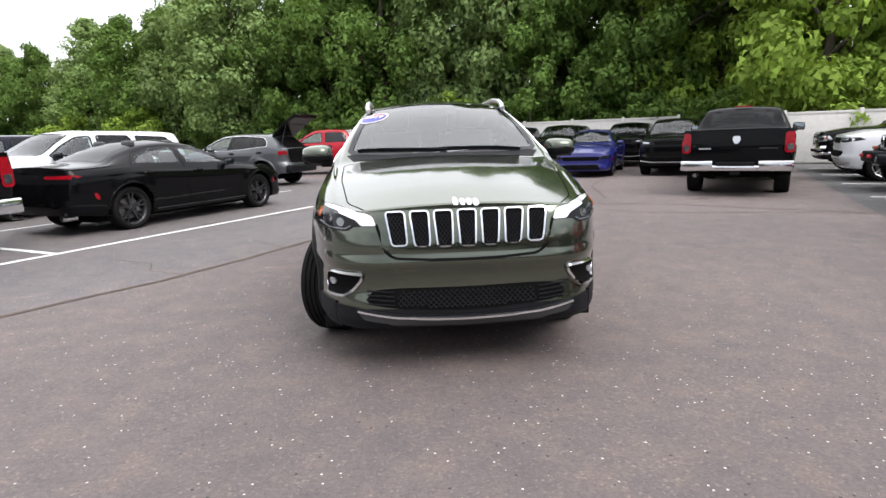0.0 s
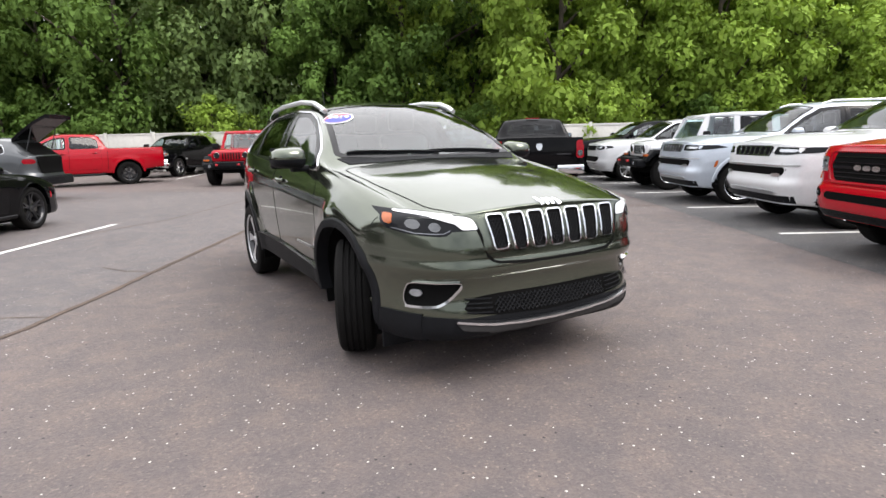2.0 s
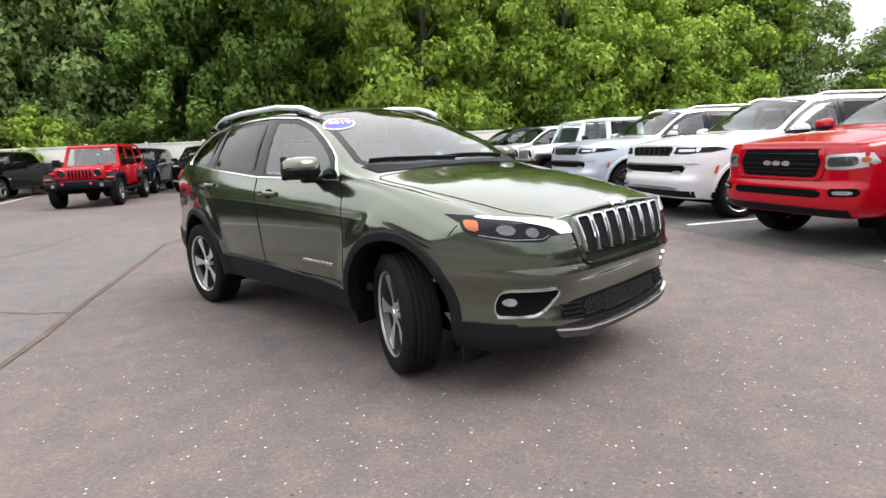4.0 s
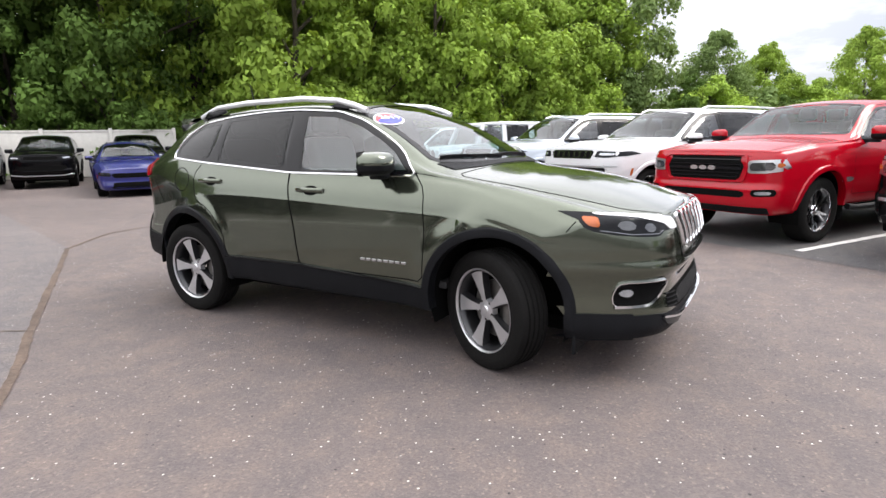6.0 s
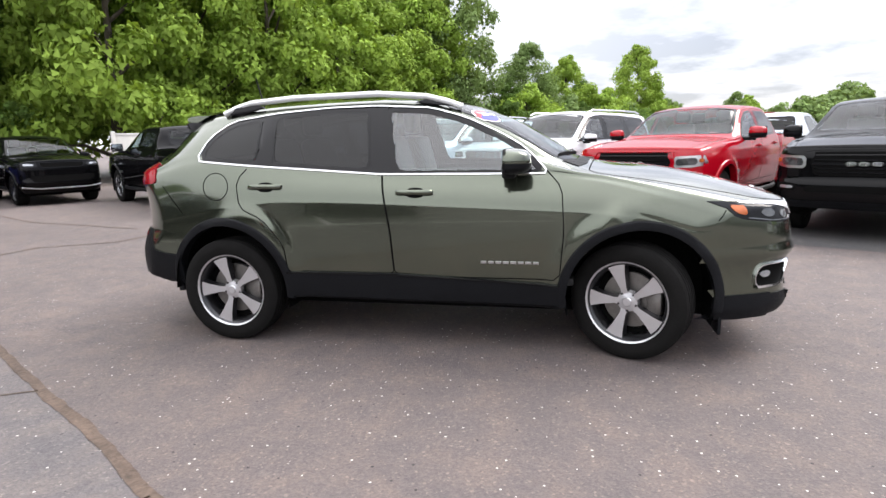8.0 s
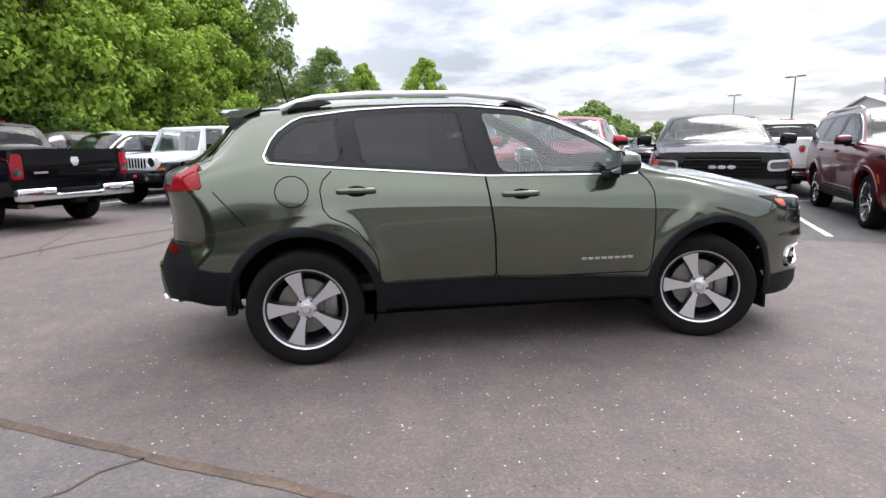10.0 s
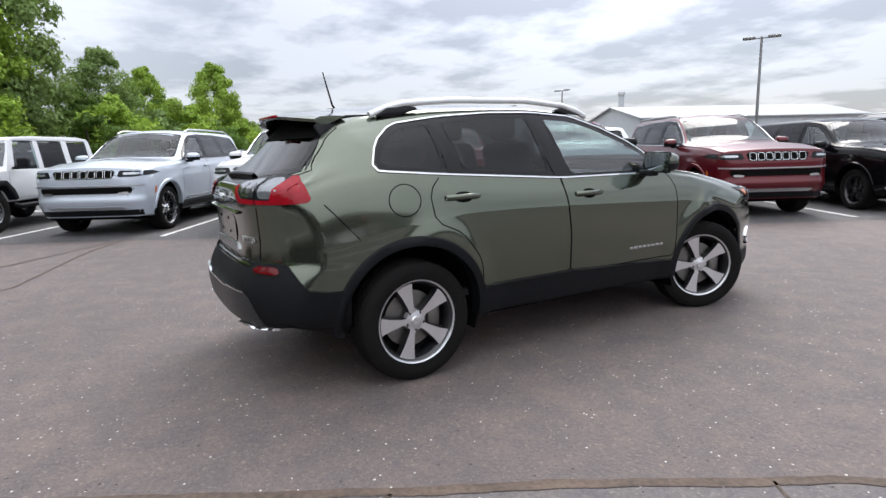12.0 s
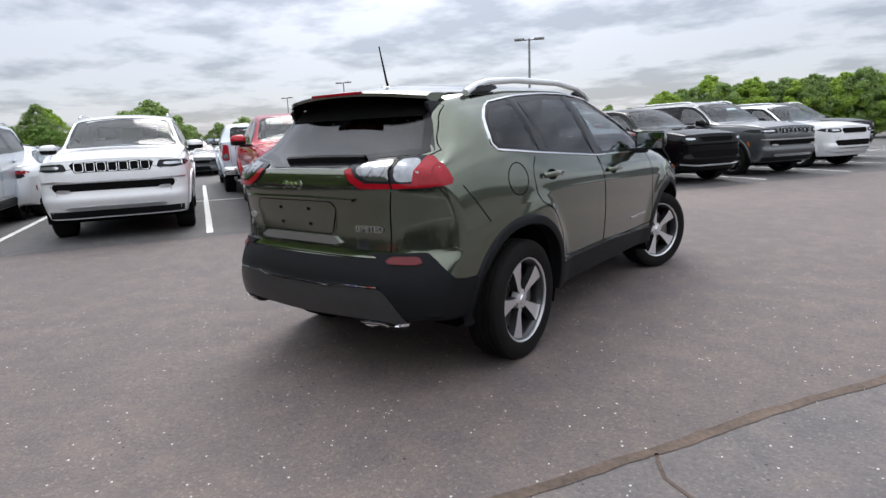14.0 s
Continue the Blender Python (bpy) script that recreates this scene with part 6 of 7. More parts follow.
def crack(pts, width, seed, z=0.0065):
    """A ragged crack filled with dirt."""
    rng = random.Random(seed)
    path = []
    for i in range(len(pts) - 1):
        a, b = Vector(pts[i]), Vector(pts[i + 1])
        n = max(2, int((b - a).length / 0.04))
        path += [a + (b - a) * t / n for t in range(n)]
    path.append(Vector(pts[-1]))
    verts, drift, e1, e2 = [], 0.0, 0.5, 0.5
    for i, p in enumerate(path):
        d = (path[min(i + 1, len(path) - 1)] - path[max(i - 1, 0)]).normalized()
        s = Vector((-d.y, d.x))
        drift = drift * 0.95 + rng.uniform(-0.005, 0.005)
        e1, e2 = e1 * 0.8 + rng.uniform(0.05, 0.15), e2 * 0.8 + rng.uniform(0.05, 0.15)
        w1, w2 = width * e1, width * e2
        q, r = p + s * (drift + w1), p + s * (drift - w2)
        verts += [(q.x, q.y, z), (r.x, r.y, z)]
    faces = [(2 * i, 2 * i + 1, 2 * i + 3, 2 * i + 2) for i in range(len(path) - 1)]
    return tagged(mesh("crack", verts, faces, "tar", None, "", False), "dirt-filled crack in the worn asphalt", "crack", "cracks", "structure")


crack([(-5.2, 2.4), (-3.9, 4.1), (-3.2, 4.95), (-2.42, 5.88), (-2.0, 6.58), (-1.55, 7.38), (-1.04, 8.24), (-0.4, 9.35), (0.4, 10.7), (0.54, 10.95)], 0.058, 1)
crack([(0.54, 10.95), (1.55, 11.75), (2.1, 11.85), (2.56, 11.8), (3.1, 10.95), (3.87, 10.8), (4.97, 10.3), (6.0, 9.35), (7.2, 8.3)], 0.035, 2)
crack([(-3.4, 10.0), (-1.7, 11.69), (-0.96, 12.29), (0.13, 13.9), (2.22, 16.95)], 0.03, 3)
crack([(4.3, 11.6), (4.65, 13.0), (4.98, 14.5), (6.22, 16.9)], 0.03, 4)
crack([(3.6, 9.9), (4.15, 9.3), (6.42, 8.6), (7.4, 8.1), (9.0, 6.6)], 0.025, 5)
crack([(-1.52, 7.46), (-1.60, 7.62), (-1.72, 7.70), (-1.95, 8.1)], 0.016, 6)
crack([(-2.3, 6.1), (-2.75, 6.35), (-2.9, 6.8), (-3.6, 7.2)], 0.014, 7)
crack([(3.9, 10.4), (4.6, 10.7), (6.4, 11.0)], 0.02, 8)

# ---- the olive crossover ----
def olive_crossover():
    d = build_car("crossover", "olive green metallic crossover with front wheels turned, alone in the lane", CROSSOVER, M["olive"])
    k, root, body = d["skin"], d["root"], d["body"]
    # grille: seven bright-ringed slots with a dark lattice
    grille = patch(k, "f", [(-0.475, 0.745), (-0.36, 0.715), (0.36, 0.715), (0.475, 0.745), (0.495, 0.95), (-0.495, 0.95)], 0.003, 0.0, "olive", "grille", root, "", 1, 40, 8, 1)
    for i in range(7):
        x = -0.378 + 0.1285 * i
        a = abs(i - 3) / 3
        lo, hi, h = 0.752 + 0.012 * a * a, 0.942, 0.052
        lean = 0.007 * (i - 3)
        q = [(x - h + 0.010 - lean * 0.5, lo), (x + h - 0.010 - lean * 0.5, lo), (x + h + lean * 0.5, hi), (x - h + lean * 0.5, hi)]
        slot = patch(k, "f", q, 0.006, 0.004, "void", "grille_slot", grille, "", 1, 10, 6, 1, 0.012)
        ribbon(k, "f", rounded(q, 2, 0.012), 0.016, 0.008, "chrome", "slot_ring", slot, "", 1, True, 0.015, 0.008)
        lattice(k, "f", rounded(shrunk(q, 0.008), 1, 0.02), 0.021, 0.007, 0.007, "cladding", "slot_lattice", slot, 1.4)
    ribbon(k, "f", [(-0.49, 0.873), (-0.466, 0.796), (-0.447, 0.735), (-0.415, 0.704), (-0.383, 0.693), (-0.2, 0.681), (0, 0.678), (0.2, 0.681), (0.383, 0.693), (0.415, 0.704), (0.447, 0.735), (0.466, 0.796), (0.49, 0.873)], 0.016, 0.002, "void", "grille_gap", body, "", 1, False, 0.02)
    # lamps
    hl = lamp_pair(d, "f", [(0.489, 0.870), (0.506, 0.919), (0.527, 0.936), (0.564, 0.944), (0.70, 0.960), (0.76, 0.967), (0.845, 0.978), (0.845, 0.875), (0.80, 0.855), (0.74, 0.846), (0.675, 0.842), (0.648, 0.847), (0.62, 0.868)], "lens", "headlight", 0.004, 0.02, "", 44, 10, 0)
    for side, ob in zip((-1, 1), hl):
        patch(k, "s", [(-0.500, 0.970), (-0.515, 0.932), (-0.56, 0.888), (-0.64, 0.866), (-0.76, 0.852), (-0.76, 0.960), (-0.60, 0.972)], 0.0045, 0.02, "lens", "headlight_wrap", ob, "", side, 16, 7, 0)
        patch(k, "f", [(side * x, z) for x, z in ((0.492, 0.872), (0.507, 0.917), (0.528, 0.933), (0.564, 0.941), (0.70, 0.957), (0.80, 0.969), (0.80, 0.957), (0.76, 0.950), (0.69, 0.936), (0.642, 0.918), (0.60, 0.902), (0.575, 0.873))], 0.009, 0.010, "drl", "daytime_lamp", ob, "", 1, 36, 5, 1, 0.006)
        patch(k, "s", [(-0.525, 0.952), (-0.538, 0.930), (-0.575, 0.904), (-0.630, 0.896), (-0.615, 0.945)], 0.0085, 0.008, "amber", "indicator", ob, "", side, 10, 5, 1, 0.012)
        for cx, cz, cr in ((0.765, 0.905, 0.026), (0.69, 0.890, 0.024)):
            c = [(side * (cx + cr * math.cos(t)), cz + cr * math.sin(t)) for t in np.linspace(0, 6.283, 15)[:-1]]
            patch(k, "f", c, 0.008, 0.006, "projector", "projector", ob, "", 1, 8, 6, 0)
        ribbon(k, "f", [(side * x, z) for x, z in ((0.63, 0.872), (0.66, 0.856), (0.76, 0.858), (0.83, 0.880))], 0.008, 0.007, "smoke", "lamp_shelf", ob, "", 1, False, 0.03, 0.004)
        # fog lamp in its recess: a thin bright frame, heavier below
        q = [(side * x, z) for x, z in ((0.585, 0.606), (0.785, 0.600), (0.797, 0.53), (0.797, 0.456), (0.69, 0.462), (0.63, 0.508), (0.580, 0.575))]
        fog = patch(k, "f", q, 0.003, 0.004, "void", "fog_light_recess", root, "", 1, 24, 9, 1, 0.02)
        ribbon(k, "f", rounded(q, 2, 0.016), 0.009, 0.008, "chrome", "fog_light_frame", fog, "", 1, True, 0.015, 0.008)
        ribbon(k, "f", [(side * x, z) for x, z in ((0.582, 0.585), (0.588, 0.565), (0.63, 0.508), (0.66, 0.482), (0.69, 0.466), (0.73, 0.461), (0.795, 0.459))], 0.024, 0.008, "chrome", "fog_light_blade", fog, "", 1, False, 0.015, 0.012)
        c = [(side * (0.760 + 0.021 * math.cos(t)), 0.537 + 0.021 * math.sin(t)) for t in np.linspace(0, 6.283, 17)[:-1]]
        patch(k, "f", c, 0.012, 0.01, "lensbright", "fog_light", fog, "", 1, 9, 7, 0)
        ribbon(k, "s", [(-0.505, 0.925), (-0.462, 0.868)], 0.006, 0.0014, "void", "panel_joint", body, "", side, False, 0.02)
        ribbon(k, "s", [(3.215, 1.095), (3.13, 1.0), (3.03, 0.885)], 0.006, 0.0014, "void", "panel_joint", body, "", side, False, 0.02)
    # lower intake and bumper edge
    q = [(-0.578, 0.433), (-0.40, 0.402), (0, 0.376), (0.40, 0.402), (0.578, 0.433), (0.548, 0.503), (0.40, 0.516), (0, 0.508), (-0.40, 0.516), (-0.548, 0.503)]
    intake = patch(k, "f", q, 0.003, 0.003, "void", "air_intake", root, "", 1, 36, 6, 1)
    lattice(k, "f", [(-0.40, 0.408), (0, 0.384), (0.40, 0.408), (0.39, 0.508), (0, 0.502), (-0.39, 0.508)], 0.030, 0.009, 0.005, "cladding", "intake_lattice", intake, 1.0)
    for side in (-1, 1):
        for i in range(4):
            z = 0.428 + 0.024 * i
            ribbon(k, "f", [(side * 0.41, z - 0.008), (side * 0.56, z + 0.004)], 0.010, 0.005, "cladding", "intake_slat", intake, "", 1, False, 0.03, 0.004)
    patch(k, "f", [(-0.80, 0.285), (0.80, 0.285), (0.80, 0.405), (0.70, 0.412), (0.60, 0.405), (0.40, 0.370), (0, 0.352), (-0.40, 0.370), (-0.60, 0.405), (-0.70, 0.412), (-0.80, 0.405)], 0.008, 0.02, "cladding", "bumper_lower", root, "", 1, 44, 6, 1)
    patch(k, "f", [(-0.61, 0.345), (-0.41, 0.316), (0, 0.296), (0.41, 0.316), (0.61, 0.345), (0.615, 0.396), (0.40, 0.360), (0, 0.340), (-0.40, 0.360), (-0.615, 0.396)], 0.016, 0.03, "bumperpanel", "skid_panel", root, "", 1, 40, 4, 1)
    ribbon(k, "f", [(-0.61, 0.388), (-0.50, 0.370), (-0.40, 0.354), (-0.2, 0.340), (0, 0.335), (0.2, 0.340), (0.40, 0.354), (0.50, 0.370), (0.61, 0.388)], 0.020, 0.018, "chrome", "skid_trim", root, "", 1, False, 0.03, 0.006)
    for i, (x, w, h) in enumerate(((-0.050, 0.030, 0.036), (-0.010, 0.032, 0.024), (0.026, 0.032, 0.024), (0.064, 0.032, 0.032))):  # maker's mark as plain bright blocks
        z = 0.982 if i < 3 else 0.976
        q = rounded([(x - w / 2, z - h / 2), (x + w / 2, z - h / 2), (x + w / 2, z + h / 2), (x - w / 2, z + h / 2)], 2, 0.008)
        patch(k, "f", q, 0.008, 0.008, "chrome", "bonnet_badge", root, "", 1, 6, 5, 0)
    # cowl and wipers
    patch(k, "t", [(-0.735, 0.34), (-0.45, 0.265), (0, 0.235), (0.45, 0.265), (0.735, 0.34), (0.74, 0.43), (0.45, 0.335), (0, 0.30), (-0.45, 0.335), (-0.74, 0.43)], 0.004, 0.01, "cladding", "cowl", root, "", 1, 30, 4, 0)
    for pts in ([(0.60, 0.40), (0.2, 0.37), (-0.12, 0.355)], [(0.02, 0.34), (-0.35, 0.385), (-0.66, 0.455)]):
        ribbon(k, "t", pts, 0.013, 0.008, "cladding", "wiper", root, "", 1, False, 0.05, 0.012)
    # year sticker on the screen: white oval, blue and red field, numerals
    def oval(cx, cy, a, b):
        return [(cx + a * math.cos(t), cy + b * math.sin(t)) for t in np.linspace(0, 6.283, 25)[:-1]]
    st = patch(k, "t", oval(-0.535, 0.935, 0.122, 0.098), 0.004, 0.0, "whitebadge", "year_sticker", root, "white oval year sticker", 1, 16, 8, 0)
    patch(k, "t", oval(-0.535, 0.935, 0.110, 0.084), 0.006, 0.0, "redbadge", "sticker_field", st, "", 1, 16, 8, 0)
    patch(k, "t", [p for p in oval(-0.535, 0.935, 0.111, 0.085) if p[1] < 0.965], 0.008, 0.0, "bluebadge", "sticker_field", st, "", 1, 16, 8, 0)
    p, n = k.hit("t", -0.535, 0.93)
    up = (Vector((0, 0, 1)) - n * n.z).normalized()
    rt = up.cross(n)
    m = Matrix((rt, up, n)).transposed().to_4x4()
    m.translation = p + n * 0.014
    text("sticker_numerals", "2019", 0.082, 0.001, "whitebadge", m, st)
    for x, y in ((0.50, 1.15), (0.30, 1.17)):
        patch(k, "t", oval(x, y, 0.022, 0.012), 0.004, 0.0, "paper", "small_label", root, "", 1, 6, 4, 0)
    # flanks
    for side in (-1, 1):
        patch(k, "s", [(0.42, 0.335), (0.42, 0.465), (1.5, 0.518), (2.25, 0.515), (2.25, 0.345)], 0.014, 0.03, "cladding", "sill_cladding", root, "", side, 30, 6, 0)
        ribbon(k, "s", [(0.44, 0.465), (1.0, 0.492), (1.5, 0.512), (2.25, 0.51)], 0.012, 0.016, "glossblack", "sill_edge", root, "", side, False, 0.08, 0.004)
        handle(d, side, 2.375, 1.088, "olive", 0.24)
        handle(d, side, 1.345, 1.046, "olive", 0.24)
        for i in range(8):  # model name as plain bright bars
            y = 0.925 - 0.0465 * i
            ribbon(k, "s", [(y, 0.605), (y - 0.036, 0.605)], 0.020, 0.003, "satin", "nameplate", root, "", side, False, 0.02, 0.003)
        mirror(d, side, (1.005, 0.735, 1.235), "olive", (0.245, 0.17, 0.165))
        # pillars in gloss black
        for q in ([(1.472, 1.165), (1.567, 1.585), (1.70, 1.588), (1.637, 1.178)], [(2.335, 1.225), (2.389, 1.562), (2.475, 1.552), (2.457, 1.24)]):
            patch(k, "s", q, 0.0045, 0.004, "glossblack", "pillar_cover", root, "", side, 6, 8, 0)
        # roof rail: a long bow on dark feet
        x = 0.60
        pts = [(side * (x - 0.01), 1.08, 1.580), (side * x, 1.18, 1.618), (side * x, 1.32, 1.655), (side * x, 1.66, 1.684), (side * x, 2.27, 1.678), (side * x, 2.60, 1.654), (side * (x - 0.01), 2.72, 1.625), (side * (x - 0.01), 2.82, 1.585)]
        rail = tube("roof_rail", pts, 0.021, "rail", root, "", 10)
        for y0, y1 in ((1.12, 1.40), (2.52, 2.78)):
            prism("rail_foot", [(y0, 1.585), (y0 + 0.08, 1.605), (y0 + 0.20, 1.640), (y1, 1.62), (y1 - 0.04, 1.61), (y1 - 0.10, 1.60)] if y0 < 2 else [(y0 - 0.02, 1.62), (y0, 1.635), (y0 + 0.08, 1.645), (y1 - 0.06, 1.625), (y1, 1.575), (y1 - 0.1, 1.57)], side * x - 0.013, side * x + 0.013, "glossblack", rail, "", "yz", 0.004)
        # rear quarter cladding below the paint
        patch(k, "s", [(3.10, 0.365), (3.10, 0.60), (3.20, 0.603), (3.33, 0.632), (3.375, 0.69), (3.415, 0.775), (3.62, 0.775), (3.62, 0.43), (3.40, 0.39)], 0.0105, 0.02, "cladding", "bumper_side", root, "", side, 26, 8, 0)
        patch(k, "s", [(-0.46, 0.27), (-0.46, 0.41), (-0.56, 0.42), (-0.80, 0.42), (-0.80, 0.27)], 0.010, 0.02, "cladding", "bumper_side", root, "", side, 10, 5, 0)
    c = [(2.755 + 0.098 * math.cos(t), 1.09 + 0.092 * math.sin(t)) for t in np.linspace(0, 6.283, 25)[:-1]]
    ribbon(k, "s", c, 0.006, 0.0014, "void", "fuel_flap_joint", body, "", -1, True, 0.02)
    # rear end
    patch(k, "r", [(-0.825, 0.395), (0.825, 0.395), (0.815, 0.625), (0.785, 0.70), (0.73, 0.768), (0.572, 0.776), (0.562, 0.742), (0, 0.734), (-0.562, 0.742), (-0.572, 0.776), (-0.73, 0.768), (-0.785, 0.70), (-0.815, 0.625)], 0.010, 0.02, "cladding", "rear_bumper", root, "", 1, 44, 10, 0)
    patch(k, "r", [(-0.68, 0.40), (-0.40, 0.405), (0, 0.385), (0.40, 0.405), (0.68, 0.40), (0.632, 0.51), (0.587, 0.602), (0.30, 0.607), (0.265, 0.592), (-0.265, 0.592), (-0.30, 0.607), (-0.587, 0.602), (-0.632, 0.51)], 0.020, 0.03, "bumperpanel", "bumper_panel", root, "", 1, 36, 6, 1)
    ribbon(k, "r", [(-0.56, 0.612), (-0.31, 0.613), (-0.27, 0.598), (0.27, 0.598), (0.31, 0.613), (0.56, 0.612)], 0.012, 0.018, "chrome", "bumper_trim", root, "", 1, False, 0.04, 0.008)
    lamp_pair(d, "r", [(0.572, 0.722), (0.580, 0.757), (0.716, 0.753), (0.732, 0.712)], "reflector", "reflector", 0.016, 0.02, "", 10, 4, 1)
    tl = lamp_pair(d, "r", [(0.325, 1.192), (0.369, 1.228), (0.545, 1.246), (0.70, 1.254), (0.742, 1.222), (0.775, 1.15), (0.79, 1.108), (0.752, 1.102), (0.448, 1.104), (0.38, 1.135)], "lens", "tail_light", 0.008, 0.03, "", 48, 14, 1, None, 0.012)
    for side, ob in zip((-1, 1), tl):
        patch(k, "r", [(side * x, z) for x, z in ((0.333, 1.190), (0.388, 1.136), (0.45, 1.105), (0.70, 1.103), (0.70, 1.124), (0.475, 1.130), (0.415, 1.158), (0.375, 1.198))], 0.012, 0.012, "redlens", "lamp_band", ob, "", 1, 40, 5, 0)
        patch(k, "r", [(side * x, z) for x, z in ((0.690, 1.247), (0.712, 1.246), (0.742, 1.220), (0.772, 1.15), (0.780, 1.118), (0.765, 1.104), (0.695, 1.104), (0.705, 1.126), (0.742, 1.140), (0.735, 1.175))], 0.012, 0.012, "redlens", "lamp_band", ob, "", 1, 18, 10, 0)
        patch(k, "r", [(side * x, z) for x, z in ((0.400, 1.192), (0.415, 1.220), (0.570, 1.235), (0.605, 1.136), (0.486, 1.142))], 0.011, 0.010, "projector", "lamp_smoke", ob, "", 1, 24, 10, 1, 0.012)
        for cx in (0.478, 0.545):
            c = [(side * (cx + 0.024 * math.cos(t)), 1.184 + 0.024 * math.sin(t)) for t in np.linspace(0, 6.283, 15)[:-1]]
            patch(k, "r", c, 0.014, 0.006, "smoke", "lamp_bowl", ob, "", 1, 8, 6, 0)
        patch(k, "r", [(side * x, z) for x, z in ((0.595, 1.234), (0.672, 1.240), (0.728, 1.175), (0.734, 1.146), (0.700, 1.134), (0.630, 1.134))], 0.011, 0.010, "smoke", "reverse_lamp", ob, "", 1, 14, 10, 1, 0.012)
        patch(k, "s", rounded([(3.305, 1.226), (3.288, 1.165), (3.274, 1.110), (3.42, 1.104), (3.42, 1.18), (3.345, 1.234)], 3, 0.02), 0.0085, 0.03, "redlens", "tail_light_wrap", ob, "", side, 14, 7, 0)
        ribbon(k, "r", [(side * 0.578, 1.245), (side * 0.618, 1.10)], 0.008, 0.016, "void", "lamp_gap", ob, "", 1, False, 0.03)
        # trapezoid exhaust finisher let into the bumper panel
        q = [(side * x, z) for x, z in ((0.452, 0.432), (0.556, 0.433), (0.625, 0.412), (0.62, 0.404), (0.478, 0.402))]
        tip = patch(k, "r", q, 0.024, 0.004, "void", "exhaust_tip", root, "", 1, 14, 4, 0)
        ribbon(k, "r", q, 0.009, 0.026, "chrome", "exhaust_rim", tip, "", 1, True, 0.015, 0.006)
    recess = patch(k, "r", [(-0.24, 0.855), (0.40, 0.855), (0.42, 1.03), (-0.26, 1.03)], 0.0025, 0.0, "olive", "plate_recess", root, "", 1, 16, 6, 1)
    ribbon(k, "r", rounded([(-0.24, 0.855), (0.40, 0.855), (0.42, 1.03), (-0.26, 1.03)], 2, 0.03), 0.003, 0.003, "void", "recess_edge", recess, "", 1, True, 0.04)
    for x, z in ((-0.04, 0.985), (0.20, 0.985), (-0.04, 0.90), (0.20, 0.90)):
        patch(k, "r", [(x - 0.012, z - 0.008), (x + 0.012, z - 0.008), (x + 0.012, z + 0.008), (x - 0.012, z + 0.008)], 0.005, 0.004, "void", "plate_fixing", recess, "", 1, 3, 3, 0)
    # sky reflection on the olive ledge, put in as a silver panel
    patch(k, "r", [(-0.29, 0.800), (0.40, 0.800), (0.37, 0.845), (-0.26, 0.845)], 0.014, 0.02, "satin", "ledge_reflection", root, "", 1, 16, 4, 1)
    ribbon(k, "r", [(-0.40, 1.045), (0.0, 1.05), (0.50, 1.045)], 0.016, 0.010, "olive", "tailgate_grip", root, "", 1, False, 0.04, 0.012)
    p, n = k.hit("r", -0.470, 0.893)
    rt = Vector((0, 0, 1)).cross(n).normalized()
    up = n.cross(rt)
    m = Matrix((rt, up, n)).transposed().to_4x4()
    m.translation = p + n * 0.004
    text("trim_name", "LIMITED", 0.048, 0.002, "satin", m, root)
    for i, (x, w, h) in enumerate(((-0.025, 0.034, 0.048), (0.016, 0.036, 0.034), (0.056, 0.036, 0.034), (0.096, 0.036, 0.044))):
        q = rounded([(x + 0.03 - w / 2, 1.115 - h / 2), (x + 0.03 + w / 2, 1.115 - h / 2), (x + 0.03 + w / 2, 1.115 + h / 2), (x + 0.03 - w / 2, 1.115 + h / 2)], 2, 0.008)
        patch(k, "r", q, 0.006, 0.008, "chrome", "tailgate_badge", root, "", 1, 5, 4, 0)
    patch(k, "r", [(0.47, 0.905), (0.56, 0.905), (0.56, 0.94), (0.47, 0.94)], 0.005, 0.005, "satin", "tailgate_badge", root, "", 1, 5, 3, 1)
    # spoiler over the rear window, wiper, brake lamp
    verts, faces = [], []
    xs = np.linspace(-0.565, 0.565, 25)
    for x in xs:
        f = 1 - (abs(x) / 0.565) ** 4
        y1 = 3.15 + 0.115 * f
        prof = [(2.96, -0.004), (3.06, 0.004), (y1 - 0.03, 0.004), (y1, -0.008), (y1 - 0.006, -0.026), (3.08, -0.05)]
        z0 = 1.624 - 0.056 * (abs(x) / 0.60) ** 2.2
        for j, (y, dz) in enumerate(prof):
            drop = 0.09 * max(0, y - 2.98)
            verts.append((x, y, z0 + dz - drop + 0.012))
    n6 = 6
    for i in range(len(xs) - 1):
        for j in range(n6):
            l = (j + 1) % n6
            faces.append((i * n6 + j, (i + 1) * n6 + j, (i + 1) * n6 + l, i * n6 + l))
    faces += [tuple(range(n6)), tuple(reversed(range((len(xs) - 1) * n6, len(xs) * n6)))]
    sp = mesh("spoiler", verts, faces, "olive", root, "", True, None, 40)
    patch(k, "r", [(-0.55, 1.455), (0.55, 1.455), (0.58, 1.585), (-0.58, 1.585)], 0.006, 0.0, "void", "spoiler_underside", sp, "", 1, 24, 4, 0)
    box("brake_lamp", (-0.20, 0.20, 3.262, 3.282, 1.591, 1.607), "redlens", sp, "", 0.004)
    for side in (-1, 1):
        # gloss black fin that closes each end of the spoiler down to the glass
        outl = [(3.02, 1.535), (3.14, 1.540), (3.155, 1.525), (3.125, 1.465), (3.16, 1.405), (3.12, 1.41), (3.05, 1.48)]
        prism("spoiler_fin", outl, side * 0.556 - 0.014, side * 0.556 + 0.014, "glossblack", sp, "", "yz", 0.006)
